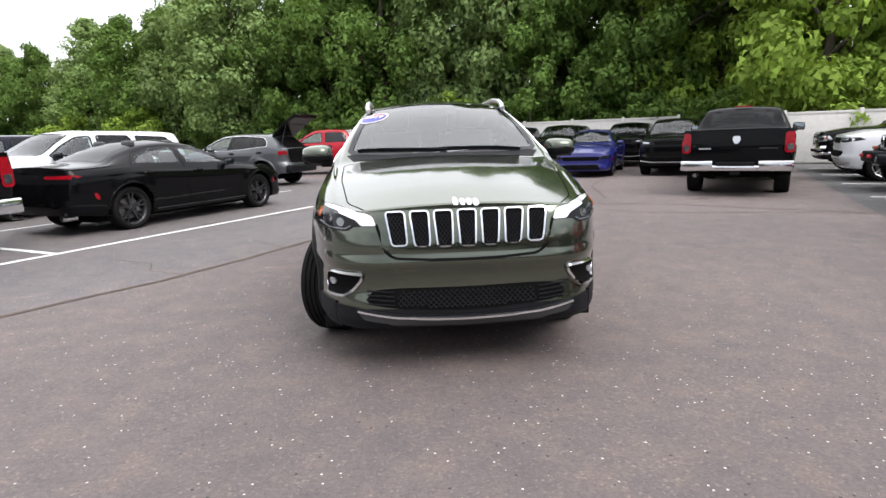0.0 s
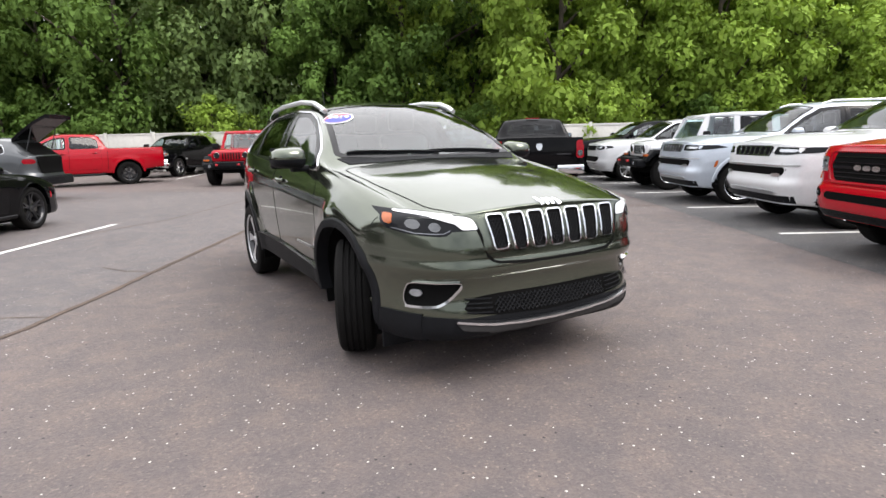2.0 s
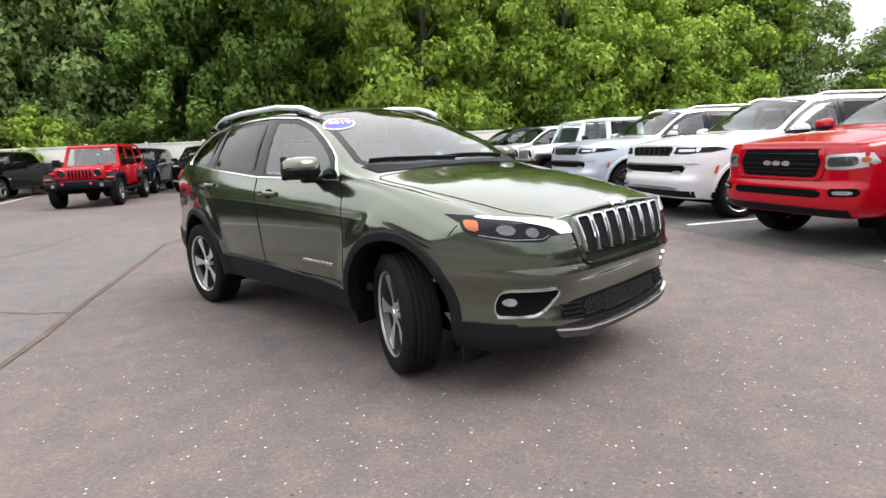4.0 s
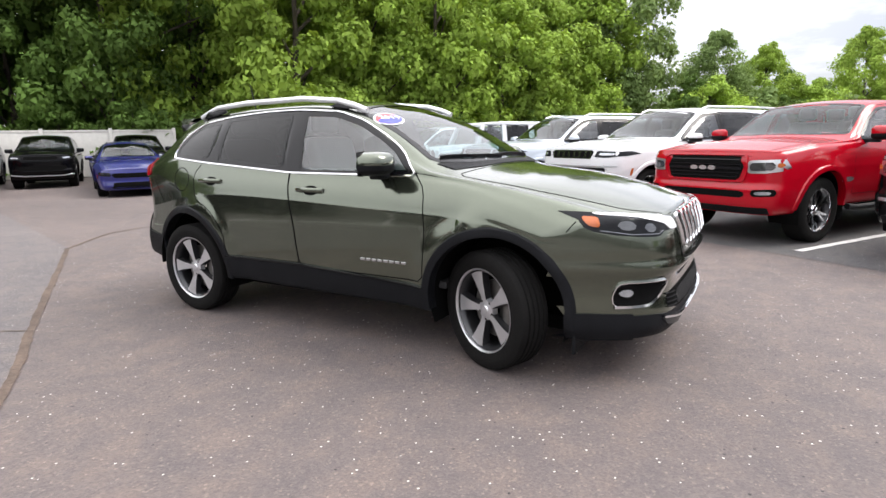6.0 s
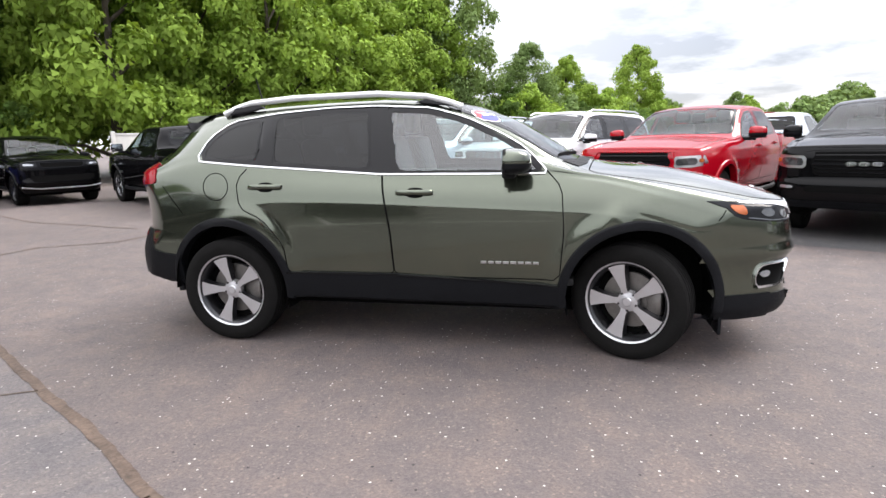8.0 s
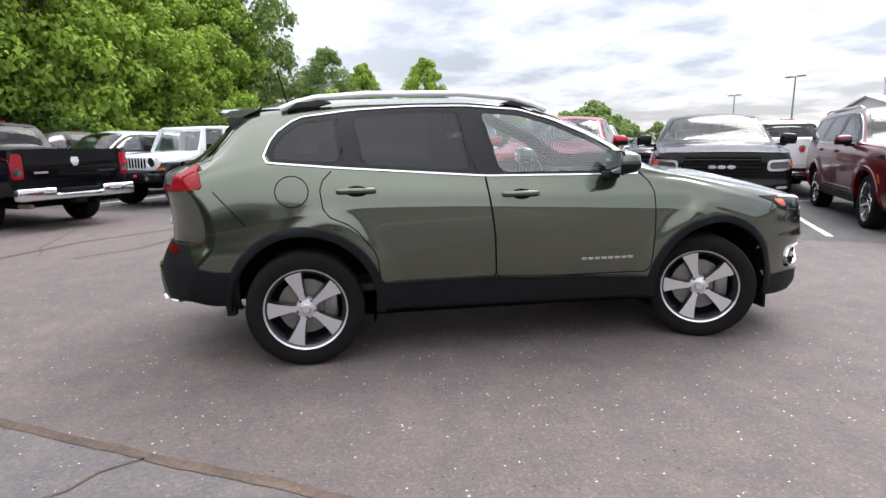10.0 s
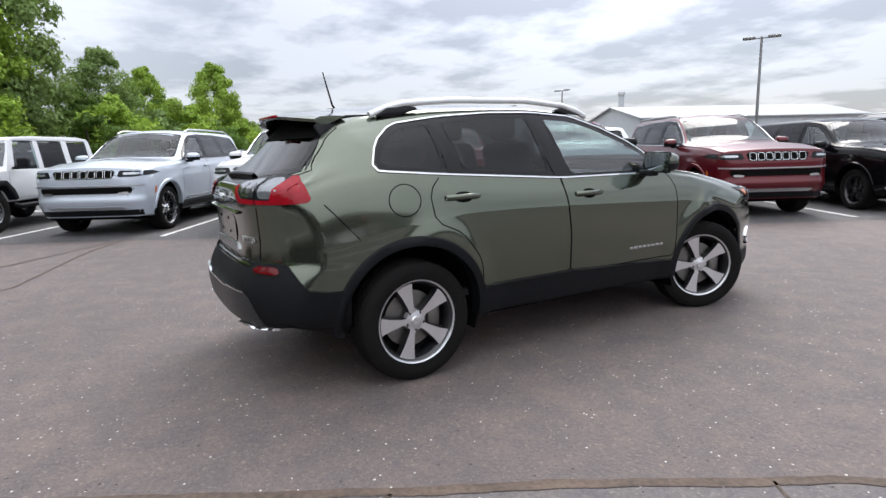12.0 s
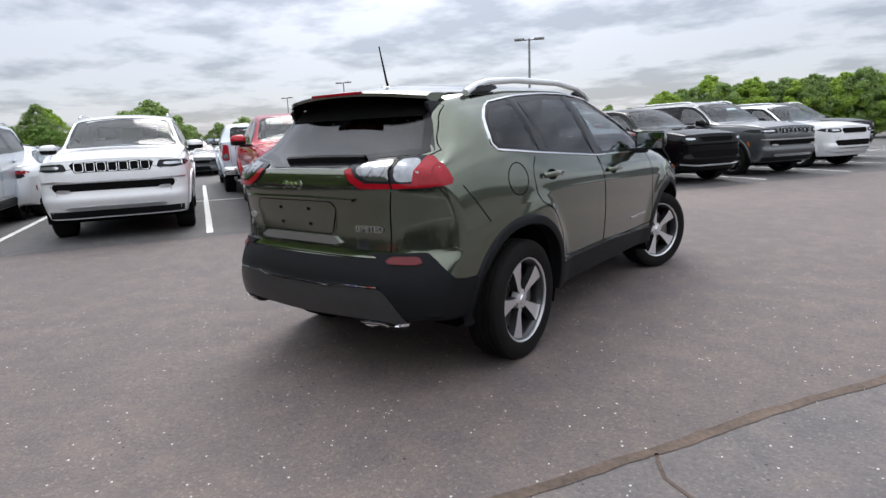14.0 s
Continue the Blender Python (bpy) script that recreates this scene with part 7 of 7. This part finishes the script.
    ribbon(k, "r", [(0.19, 1.232), (0.0, 1.238), (-0.2, 1.240), (-0.40, 1.238)], 0.034, 0.012, "cladding", "rear_wiper", root, "", 1, False, 0.04, 0.018)
    tube("aerial", [(0, 2.80, 1.63), (0, 2.832, 1.69), (0, 2.885, 1.90)], 0.010, "cladding", root, "", 8, 0.004)
    box("aerial_base", (-0.03, 0.03, 2.75, 2.88, 1.62, 1.665), "olive", root, "", 0.02, 3)
    for side in (-1, 1):
        box("air_dam", (min(side * 0.55, side * 0.86), max(side * 0.55, side * 0.86), -0.52, -0.50, 0.17, 0.30), "cladding", root, "", 0.004)
    return d


hero = olive_crossover()
hero["root"].matrix_world = pose(0.364, 4.09, 0, 0, 0, 0)


# ---- parked cars ----
def park(ob, x, y, rz):
    ob.matrix_world = pose(x, y, 0, 0, 0, rz)
    return ob


E, N = -120.5, -30.5
park(offroader("white boxy off-roader with black wings in a stall", "white"), 10.45, 10.9, E)
park(big_suv("silver seven-slot-grille large SUV in a stall", "silver"), 8.95, 8.12, E)
park(big_suv("white seven-slot-grille large SUV in a stall", "white"), 7.42, 5.45, E)
park(pickup("bright red crew-cab pickup truck in a stall", "red"), 5.61, 3.05, E)
park(pickup("black crew-cab pickup truck in a stall", "black"), 4.55, 0.52, E)
park(big_suv("dark red large SUV with chrome wheels in a stall", "maroon"), 2.96, -2.1, E)
park(suv_front(build_car("suv", "gloss black sporty SUV with bonnet vents in a stall", MUSCLE_SUV, M["black"], "parked cars")), 1.48, -4.6, E)
park(big_suv("dark grey large SUV in a stall", "grey", "gunmetal"), 0.31, -7.2, E)
park(suv_front(build_car("suv", "white mid-size SUV in a stall", MID_SUV, M["white"], "parked cars"), False), -0.85, -9.95, E)
park(suv_front(build_car("suv", "white SUV with its tail to the lane", MID_SUV, M["white"], "parked cars"), False), -3.9, -13.9, -10)
park(big_suv("black large SUV in a stall", "black", "gunmetal"), -0.8, -13.5, E)
park(pickup("black crew-cab pickup truck with bright rear bumper, in the lane", "black"), 9.45, 15.1, 146)
park(suv_front(build_car("suv", "white mid-size SUV beside a black pickup", MID_SUV, M["white"], "parked cars"), False), 11.9, 13.5, E)
park(pickup("black crew-cab pickup with chrome bumper in a stall", "black", True), 13.4, 16.1, E)
park(sedan("black saloon with dark wheels parked along a white line", "black"), -3.75, 13.0, 152)
park(pickup("black pickup truck with bright bumper in a western stall", "black"), -9.9, 9.9, E)
park(suv_front(build_car("suv", "white SUV parked behind the black saloon", MUSCLE_SUV, M["white"], "parked cars"), False), -8.2, 12.2, N)
park(suv_front(build_car("suv", "dark SUV parked beside the white SUV", MUSCLE_SUV, M["navy"], "parked cars"), False), -11.0, 13.8, N)
def open_crossover():
    """A grey crossover whose tailgate stands open over a dark load bay."""
    d = build_car("suv", "grey crossover with its tailgate raised over a dark load bay", FAMILY_SUV, M["grey"], "parked cars")
    suv_front(d, False, False)
    k, root = d["skin"], d["root"]
    bay = patch(k, "r", [(-0.56, 0.72), (0.56, 0.72), (0.62, 1.10), (0.60, 1.50), (-0.60, 1.50), (-0.62, 1.10)], 0.012, 0.0, "void", "load_bay", root, "", 1, 18, 12, 1)
    # the lid: a shallow tray hinged at the roof's end, raised a little above level
    pts = [(3.00, 1.60, 0.60), (3.25, 1.80, 0.64), (3.55, 2.02, 0.64), (3.85, 2.20, 0.58), (3.95, 2.18, 0.56)]
    verts, faces = [], []
    for y, z, w in pts:
        for x in (-w, -w * 0.6, 0, w * 0.6, w):
            verts.append((x, y, z + 0.03 * (1 - (x / w) ** 2)))
    for y, z, w in pts:
        for x in (-w, -w * 0.6, 0, w * 0.6, w):
            verts.append((x * 0.97, y - 0.02, z - 0.09))
    n = len(pts)
    for o, flip in ((0, False), (5 * n, True)):
        for i in range(n - 1):
            for j in range(4):
                f = (o + i * 5 + j, o + i * 5 + j + 1, o + (i + 1) * 5 + j + 1, o + (i + 1) * 5 + j)
                faces.append(tuple(reversed(f)) if flip else f)
    for i in range(n - 1):
        for j in (0, 4):
            faces.append((i * 5 + j, (i + 1) * 5 + j, 5 * n + (i + 1) * 5 + j, 5 * n + i * 5 + j))
    for j in range(4):
        for i in (0, n - 1):
            faces.append((i * 5 + j, i * 5 + j + 1, 5 * n + i * 5 + j + 1, 5 * n + i * 5 + j))
    lid = mesh("raised_tailgate", verts, faces, "glossblack", root, "black underside of the raised tailgate", True, None, 40)
    for side in (-1, 1):
        tube("gas_strut", [(side * 0.60, 3.28, 1.22), (side * 0.58, 3.50, 1.90)], 0.012, "gunmetal", root)
        patch(k, "s", [(3.28, 0.98), (3.28, 1.10), (3.50, 1.10), (3.50, 0.98)], 0.006, 0.02, "redlens", "tail_light", root, "", side, 8, 4, 1)
    box("rear_bumper", (-0.80, 0.80, 3.50, 3.70, 0.42, 0.66), "cladding", root, "", 0.06, 3)
    return root


park(open_crossover(), -6.4, 20.4, -112)
park(pickup("bright red crew-cab pickup with black wheels parked by the fence", "red", False, "blackrim"), -4.95, 25.4, -83)
park(pickup("black crew-cab pickup with chrome front by the fence", "black", True), 0.1, 29.2, -38)
park(offroader("bright red boxy off-roader with black bumper by the fence", "red", "parked cars"), 1.95, 21.1, N)
park(suv_front(build_car("suv", "dark blue SUV beside the red off-roader", MUSCLE_SUV, M["navy"], "parked cars"), False), 4.4, 25.4, N)
park(suv_front(build_car("suv", "black SUV against the white fence", MUSCLE_SUV, M["black"], "parked cars"), True), 6.58, 24.2, N)
park(sedan("blue sporty saloon with bonnet scoop by the fence", "blue"), 6.05, 18.3, -27.0)
park(suv_front(build_car("suv", "gloss black SUV with bonnet vents by the fence opening", MUSCLE_SUV, M["black"], "parked cars"), True), 8.6, 17.55, N)
park(suv_front(build_car("suv", "black SUV behind the blue saloon", MUSCLE_SUV, M["black"], "parked cars"), False), 9.16, 22.9, N)
park(sedan("white saloon in the stall behind the silver SUV", "white"), 14.6, 4.4, 59.5)
park(pickup("silver-white pickup truck in the back row, tail to the stalls", "silver"), 14.6, -1.9, 59.5)
park(pickup("white pickup truck in the back row, tail to the stalls", "white"), 11.8, -6.2, 59.5)


# ---- fence ----
def fence(a, b, top):
    root = tagged(new("fence"), "white vinyl privacy fence below the trees", "fence", "", "structure")
    a, b = Vector(a), Vector(b)
    n = max(1, round((b - a).length / 2.44))
    ang = math.degrees(math.atan2(b.y - a.y, b.x - a.x))
    L = (b - a).length / n
    root.matrix_world = pose(a.x, a.y, 0, 0, 0, ang)
    panel = box("fence_panel", (0.06, L - 0.06, -0.02, 0.02, 0.05, top - 0.04), "fence", root, "", 0.006)
    rail = box("fence_rail", (0.06, L - 0.06, -0.035, 0.035, top - 0.10, top), "fence", root, "", 0.01)
    post = box("fence_post", (-0.065, 0.065, -0.065, 0.065, 0, top + 0.07), "fence", root, "", 0.012)
    for i in range(1, n):
        for o in (panel, rail):
            copy_thing(o, pose(i * L, 0, 0))
    for i in range(1, n + 1):
        copy_thing(post, pose(i * L, 0, 0))
    return root


fence((13.3, 26.7), (-4.0, 36.9), 2.02)
fence((14.3, 20.6), (34.5, 8.8), 1.88)


# ---- trees ----
def leaf_cloud(name, clumps, per, size, seed, mat):
    """Many small folded leaves gathered in clumps."""
    rng = np.random.default_rng(seed)
    n = len(clumps) * per
    c = np.repeat(np.array([q[:3] for q in clumps]), per, 0)
    r = np.repeat(np.array([q[3] for q in clumps]), per)
    d = rng.normal(size=(n, 3))
    d /= np.linalg.norm(d, axis=1)[:, None]
    rad = r * (0.45 + 0.65 * rng.random(n) ** 0.6) * (1 + 0.25 * np.sin(d[:, 0] * 5 + c[:, 0] * 3) * np.cos(d[:, 1] * 6 + c[:, 1]))
    p = c + d * rad[:, None] * np.array([1.0, 1.0, 0.78])
    p[:, 2] = np.maximum(p[:, 2], 0.25)
    nrm = d * 1.0 + rng.normal(size=(n, 3)) * 0.42 + np.array([0, 0, 0.3])
    nrm /= np.linalg.norm(nrm, axis=1)[:, None]
    t = np.cross(nrm, rng.normal(size=(n, 3)))
    t /= np.linalg.norm(t, axis=1)[:, None]
    b = np.cross(nrm, t)
    s = size * (0.6 + 0.8 * rng.random(n))[:, None]
    V = np.empty((n, 3, 3))
    V[:, 0], V[:, 1], V[:, 2] = p - t * s - b * s * 0.5, p + t * s - b * s * 0.45 + nrm * s * 0.2, p + b * s * 0.9
    me = bpy.data.meshes.new(name)
    me.vertices.add(n * 3)
    me.vertices.foreach_set("co", V.reshape(-1))
    me.loops.add(n * 3)
    idx = np.arange(n * 3)
    me.loops.foreach_set("vertex_index", idx.reshape(-1))
    me.polygons.add(n)
    me.polygons.foreach_set("loop_start", np.arange(n) * 3)
    me.materials.append(mat)
    me.update(calc_edges=True)
    return me


def make_tree(height, spread, seed, mat, low=0.12, per=250, size=0.118, clumps=105, fat=1.0):
    """A broad-leaved tree: tapered trunk, limbs, and a crown of clumped leaves."""
    rng = random.Random(seed)
    root = new("tree")
    pts = [(0, 0, 0)]
    for i in range(1, 7):
        pts.append((pts[-1][0] + rng.uniform(-0.12, 0.12), pts[-1][1] + rng.uniform(-0.12, 0.12), height * 0.13 * i))
    tube("trunk", pts, 0.020 * height, "bark", root, "", 8, 0.05)
    cl, lean = [], rng.uniform(0, 6.283)
    for i in range(clumps):
        f = low + (1 - low) * (i + rng.random()) / clumps
        env = spread * (0.6 + 0.4 * math.sin(math.pi * min(f * 0.95 + 0.05, 1.0))) * (1 if f < 0.55 else 1 - ((f - 0.55) / 0.45) ** 2 * 0.72)
        a = rng.uniform(0, 6.283)
        env *= 1 + 0.22 * math.sin(2 * a + lean + f * 7)
        q = env * rng.uniform(0.25, 1.0) ** 0.6
        cl.append((q * math.cos(a), q * math.sin(a), f * height * 0.95 + rng.uniform(-0.3, 0.3), rng.uniform(0.045, 0.095) * height * fat * (0.7 if f > 0.85 else 1)))
    for i in range(0, clumps, 9):
        x, y, z, _ = cl[i]
        h = max(z - 0.35 * math.hypot(x, y) - 0.5, 0.6)
        j = min(int(h / (height * 0.13)), 6)
        tube("limb", [(pts[j][0], pts[j][1], h), (x * 0.5, y * 0.5, (h + z) / 2 + 0.2), (x, y, z)], 0.007 * height, "bark", root, "", 6, 0.02)
    ob = new("crown", leaf_cloud("crown", cl, per, size, seed, mat))
    ob.parent = root
    return root


TREES = [make_tree(12.0, 3.9, 11, LEAF[0]), make_tree(11.0, 3.8, 12, LEAF[1]), make_tree(13.0, 3.4, 13, LEAF[2]), make_tree(10.0, 4.0, 14, LEAF[0], 0.04), make_tree(4.2, 2.3, 15, LEAF[1], 0.03, 150, 0.10, 40, 1.9), make_tree(3.6, 2.4, 16, LEAF[0], 0.03, 150, 0.10, 40, 1.9), make_tree(12.0, 4.2, 17, LEAF[0], 0.10, 90, 0.20, 80, 1.3), make_tree(3.8, 2.4, 18, LEAF[2], 0.03, 75, 0.15, 40, 1.9)]
USED = set()


def plant(i, x, y, s=1.0, rz=0.0, sz=1.0, label=""):
    m = pose(x, y, 0, 0, 0, rz)
    t = TREES[i]
    names = ("deep green broad-leaved tree behind the fence", "fresh yellow-green broad-leaved tree behind the fence", "tall grey-green tree in the wood", "full deep green tree with low branches", "yellow-green bush at the wood's edge", "deep green bush at the wood's edge", "deep green tree in the depth of the wood", "grey-green far bush")
    if i in USED:
        t = copy_thing(t, m)
    USED.add(i)
    t.matrix_world = m @ Matrix.Diagonal((s, s, s * sz, 1))
    return tagged(t, label or names[i], "bush" if i in (4, 5, 7) else "tree", "bushes" if i in (4, 5, 7) else "wood")


def wood(u, n):
    """A point of the wood: u metres along the fence line, n metres from the first eye towards it."""
    return (UX * u + VX * n, UY * u + VY * n)


rng = random.Random(5)
u = -66.0
while u < 26:
    near = 33.5 if u < 0 else 29.5
    kinds = (0, 0, 2, 3) if u < -2 else (1,) if u < 16 else (2, 1, 2) if u < 24 else (0, 3, 0) if u < 33 else (0, 2, 1)
    big = max(0.72, 1.14 + 0.0095 * (u + 32)) if u < -32 else 1.06 if u < 15 else 1.02 if u < 30 else 0.84
    x, y = wood(u, near + rng.uniform(0, 2.2))
    plant(rng.choice(kinds), x, y, rng.uniform(0.9, 1.12) * big, rng.uniform(0, 360), rng.uniform(0.95, 1.1) * (1.24 if -32 < u < 15 else 1.0))
    x, y = wood(u + 2.0, near + 5.0 + rng.uniform(0, 2.0))
    plant(1 if -2 < u < 14 else 2 if u >= 14 else 6, x, y, (rng.uniform(1.05, 1.28) if u > -32 else 0.95) * big, rng.uniform(0, 360), rng.uniform(0.95, 1.15) * (1.24 if -32 < u < 15 else 1.0))
    x, y = wood(u + rng.uniform(0, 3), near - 1.9)
    plant(rng.choice((4, 4, 5) if -4 < u < 14 else (5, 5, 4, 5)), x, y, rng.uniform(0.8, 1.15), rng.uniform(0, 360))
    u += rng.uniform(3.6, 4.5)
# the wood thins out eastwards: single trees over a band of bushes
for i, x, y, s, sz in ((2, 38.3, 13.2, 1.0, 1.25), (0, 43.9, 9.3, 0.50, 1.0), (2, 46.4, 7.7, 0.72, 1.0), (2, 49.4, 6.4, 0.54, 1.0), (1, 52.5, 4.5, 0.72, 1.1), (0, 55.5, 3.0, 0.57, 1.0), (0, 57.6, 1.7, 0.47, 1.0), (2, 59.9, 0.2, 0.48, 1.0), (1, 64.3, -3.1, 0.80, 1.25), (1, 67.6, -5.2, 0.56, 1.15), (2, 71.0, -7.4, 0.44, 1.0)):
    plant(i, x, y, s, rng.uniform(0, 360), sz, "single tree where the wood thins out")
for k in range(17):
    x, y = 40.0 + 2.6 * k, 8.6 - 1.52 * k
    plant((5, 4, 5, 7)[k % 4], x + rng.uniform(-0.5, 0.5), y + rng.uniform(-0.5, 0.5), rng.uniform(0.9, 1.3), rng.uniform(0, 360), 1.0, "green bush where the wood thins out")


# ---- the far side of the car park: lamp posts, building, trees, more cars ----
def lamp_post(x, y, h, rz=0.0):
    root = tagged(new("lamp_post"), "tall dark steel lamp post with two flat heads", "lamp post", "lamp posts")
    root.matrix_world = pose(x, y, 0, 0, 0, rz)
    tube("pole", [(0, 0, 0.6), (0, 0, h)], 0.085, "steel", root, "", 10, 0.055)
    bm = lathe([(0.001, 0.75), (0.24, 0.75), (0.25, 0.7), (0.25, 0.0)], 20, "z")
    part("footing", bm, "concrete", root, "", True, 40)
    for s in (-1, 1):
        arm = box("arm", (min(s * 0.05, s * 0.3), max(s * 0.05, s * 0.3), -0.03, 0.03, h - 0.10, h - 0.04), "steel", root, "", 0.008)
        box("lamp_head", (min(s * 0.28, s * 0.86), max(s * 0.28, s * 0.86), -0.17, 0.17, h - 0.09, h + 0.03), "steel", arm, "", 0.03)
    return root


lamp_post(14.6, -21.4, 6.45, 25)
lamp_post(40.5, -31.4, 6.5, 10)
lamp_post(60, -40, 6.5, 10)


def shed(a, b, depth, eaves, ridge):
    """A long low metal building with a shallow gable."""
    a, b = Vector(a), Vector(b)
    root = tagged(new("metal_building"), "long low grey metal building with a shallow pale roof", "building")
    root.matrix_world = pose(a.x, a.y, 0, 0, 0, math.degrees(math.atan2(b.y - a.y, b.x - a.x)))
    L = (b - a).length
    prism("wall", [(0, 0), (depth, 0), (depth, eaves), (depth / 2, ridge), (0, eaves)], 0, L, "metalwall", root, "", "yz")
    for y0, z0, y1, z1 in ((-0.4, eaves - 0.1, depth / 2, ridge + 0.02), (depth + 0.4, eaves - 0.1, depth / 2, ridge + 0.02)):
        prism("roof", [(y0, z0), (y1, z1), (y1, z1 + 0.14), (y0, z0 + 0.14)], -0.4, L + 0.4, "roofmetal", root, "", "yz")
    for i in range(int(L / 3)):
        box("wall_rib", (i * 3 + 0.02, i * 3 + 0.10, -0.05, 0.0, 0, eaves - 0.15), "metalwall", root, "", 0.01)
    return root


shed((43.7, -46.5), (32.6, -74.4), 15.4, 4.0, 5.6)
t = tagged(new("chimney_stack"), "pale steel chimney stack behind the metal building", "chimney")
t.matrix_world = pose(72, -74, 0)
tube("chimney", [(0, 0, 0), (0, 0, 9.6)], 0.5, "metalwall", t, "", 14)
tube("chimney_rim", [(0, 0, 9.6), (0, 0, 10.1)], 0.62, "metalwall", t, "", 14)
t = tagged(new("sign_pylon"), "grey blank sign pylon beyond the parked cars", "sign")
t.matrix_world = pose(16.5, -50, 0)
box("pylon", (-0.45, 0.45, -0.2, 0.2, 0, 3.4), "metalwall", t, "", 0.03)

rng = random.Random(9)
# wood's far end and hedges round the horizon
for i, x, y, sc in ((2, 71, -15, 0.50), (1, 75, -17.5, 0.56), (2, 80, -27, 0.40), (2, 66, -14, 0.36), (7, 92, -40, 1.3), (7, 70, -36, 1.0), (7, 78, -44, 1.1), (7, 84, -52, 1.2), (7, 96, -58, 1.5), (5, 60, -20, 0.9), (7, 65, -17, 1.0), (5, 71, -20, 1.0), (5, 77, -23, 1.2), (7, 83, -29, 1.2), (5, 56, -14, 0.9), (5, 62, -12, 1.0)):
    plant(i, x, y, sc, rng.uniform(0, 360), 0.95, "distant green tree at the far end of the car park")
for i in range(22):
    x, y = 10.2 - 0.80 * i, -30.2 - 0.32 * i + rng.uniform(-0.9, 0.9)
    kind = (2, 1, 2)[i % 3]
    plant(kind, x, y, rng.uniform(0.40, 0.45), rng.uniform(0, 360), (rng.uniform(0.80, 0.90) if kind == 1 else rng.uniform(0.68, 0.77)) * (1.0 if i > 2 else 0.72 + 0.09 * i), "low full green tree behind the row of parked cars")
for k in range(46):
    a = radians(-8 - 2.1 * k + rng.uniform(-0.7, 0.7))
    r = rng.uniform(120, 150)
    plant(7, r * math.cos(a), r * math.sin(a), rng.uniform(0.9, 1.7) * (0.62 if k < 16 else 1.0), rng.uniform(0, 360), rng.uniform(0.7, 1.1), "far tree on the horizon")
for k in range(16):
    x, y = 52 + 2.7 * k + rng.uniform(-0.6, 0.6), -16.0 - 1.75 * k + rng.uniform(-1, 1)
    plant(7, x, y, rng.uniform(0.9, 1.5), rng.uniform(0, 360), rng.uniform(0.85, 1.1), "green bush along the edge of the far lane")

# more cars beyond the stalls, across the next lane
far = [("grey", 20.2, -3.2, E), ("black", 23.0, -8.0, E), ("white", 24.6, -5.4, E), ("silver", 21.7, -5.6, E), ("navy", 26.2, -2.8, E), ("grey", 27.6, 0.0, E), ("white", 29.2, 2.6, E), ]
for c, x, y, r in far:
    park(sedan({"grey": "mid-grey saloon in the far lane", "black": "black saloon in the far lane", "white": "white saloon in the far lane", "silver": "silver saloon in the far lane", "navy": "dark blue saloon in the far lane"}[c], c, "far cars"), x, y, r)

# unseen plain walls added behind the eye, for the cars to reflect a dark horizon
for nm, a, b in (("wall_west", (-46, 34), (-46, -50)), ("wall_south", (-46, -50), (-12, -58))):
    a, b = Vector(a), Vector(b)
    d = (b - a).normalized()
    s = Vector((d.y, -d.x)) * 0.3
    q = [a, b, b + s, a + s]
    tagged(prism(nm, [(v.x, v.y) for v in q], 0, 4.2, "darkwall", None, "", "xy"), "unseen dark wall added to darken reflections on the cars", "wall", "", "structure")
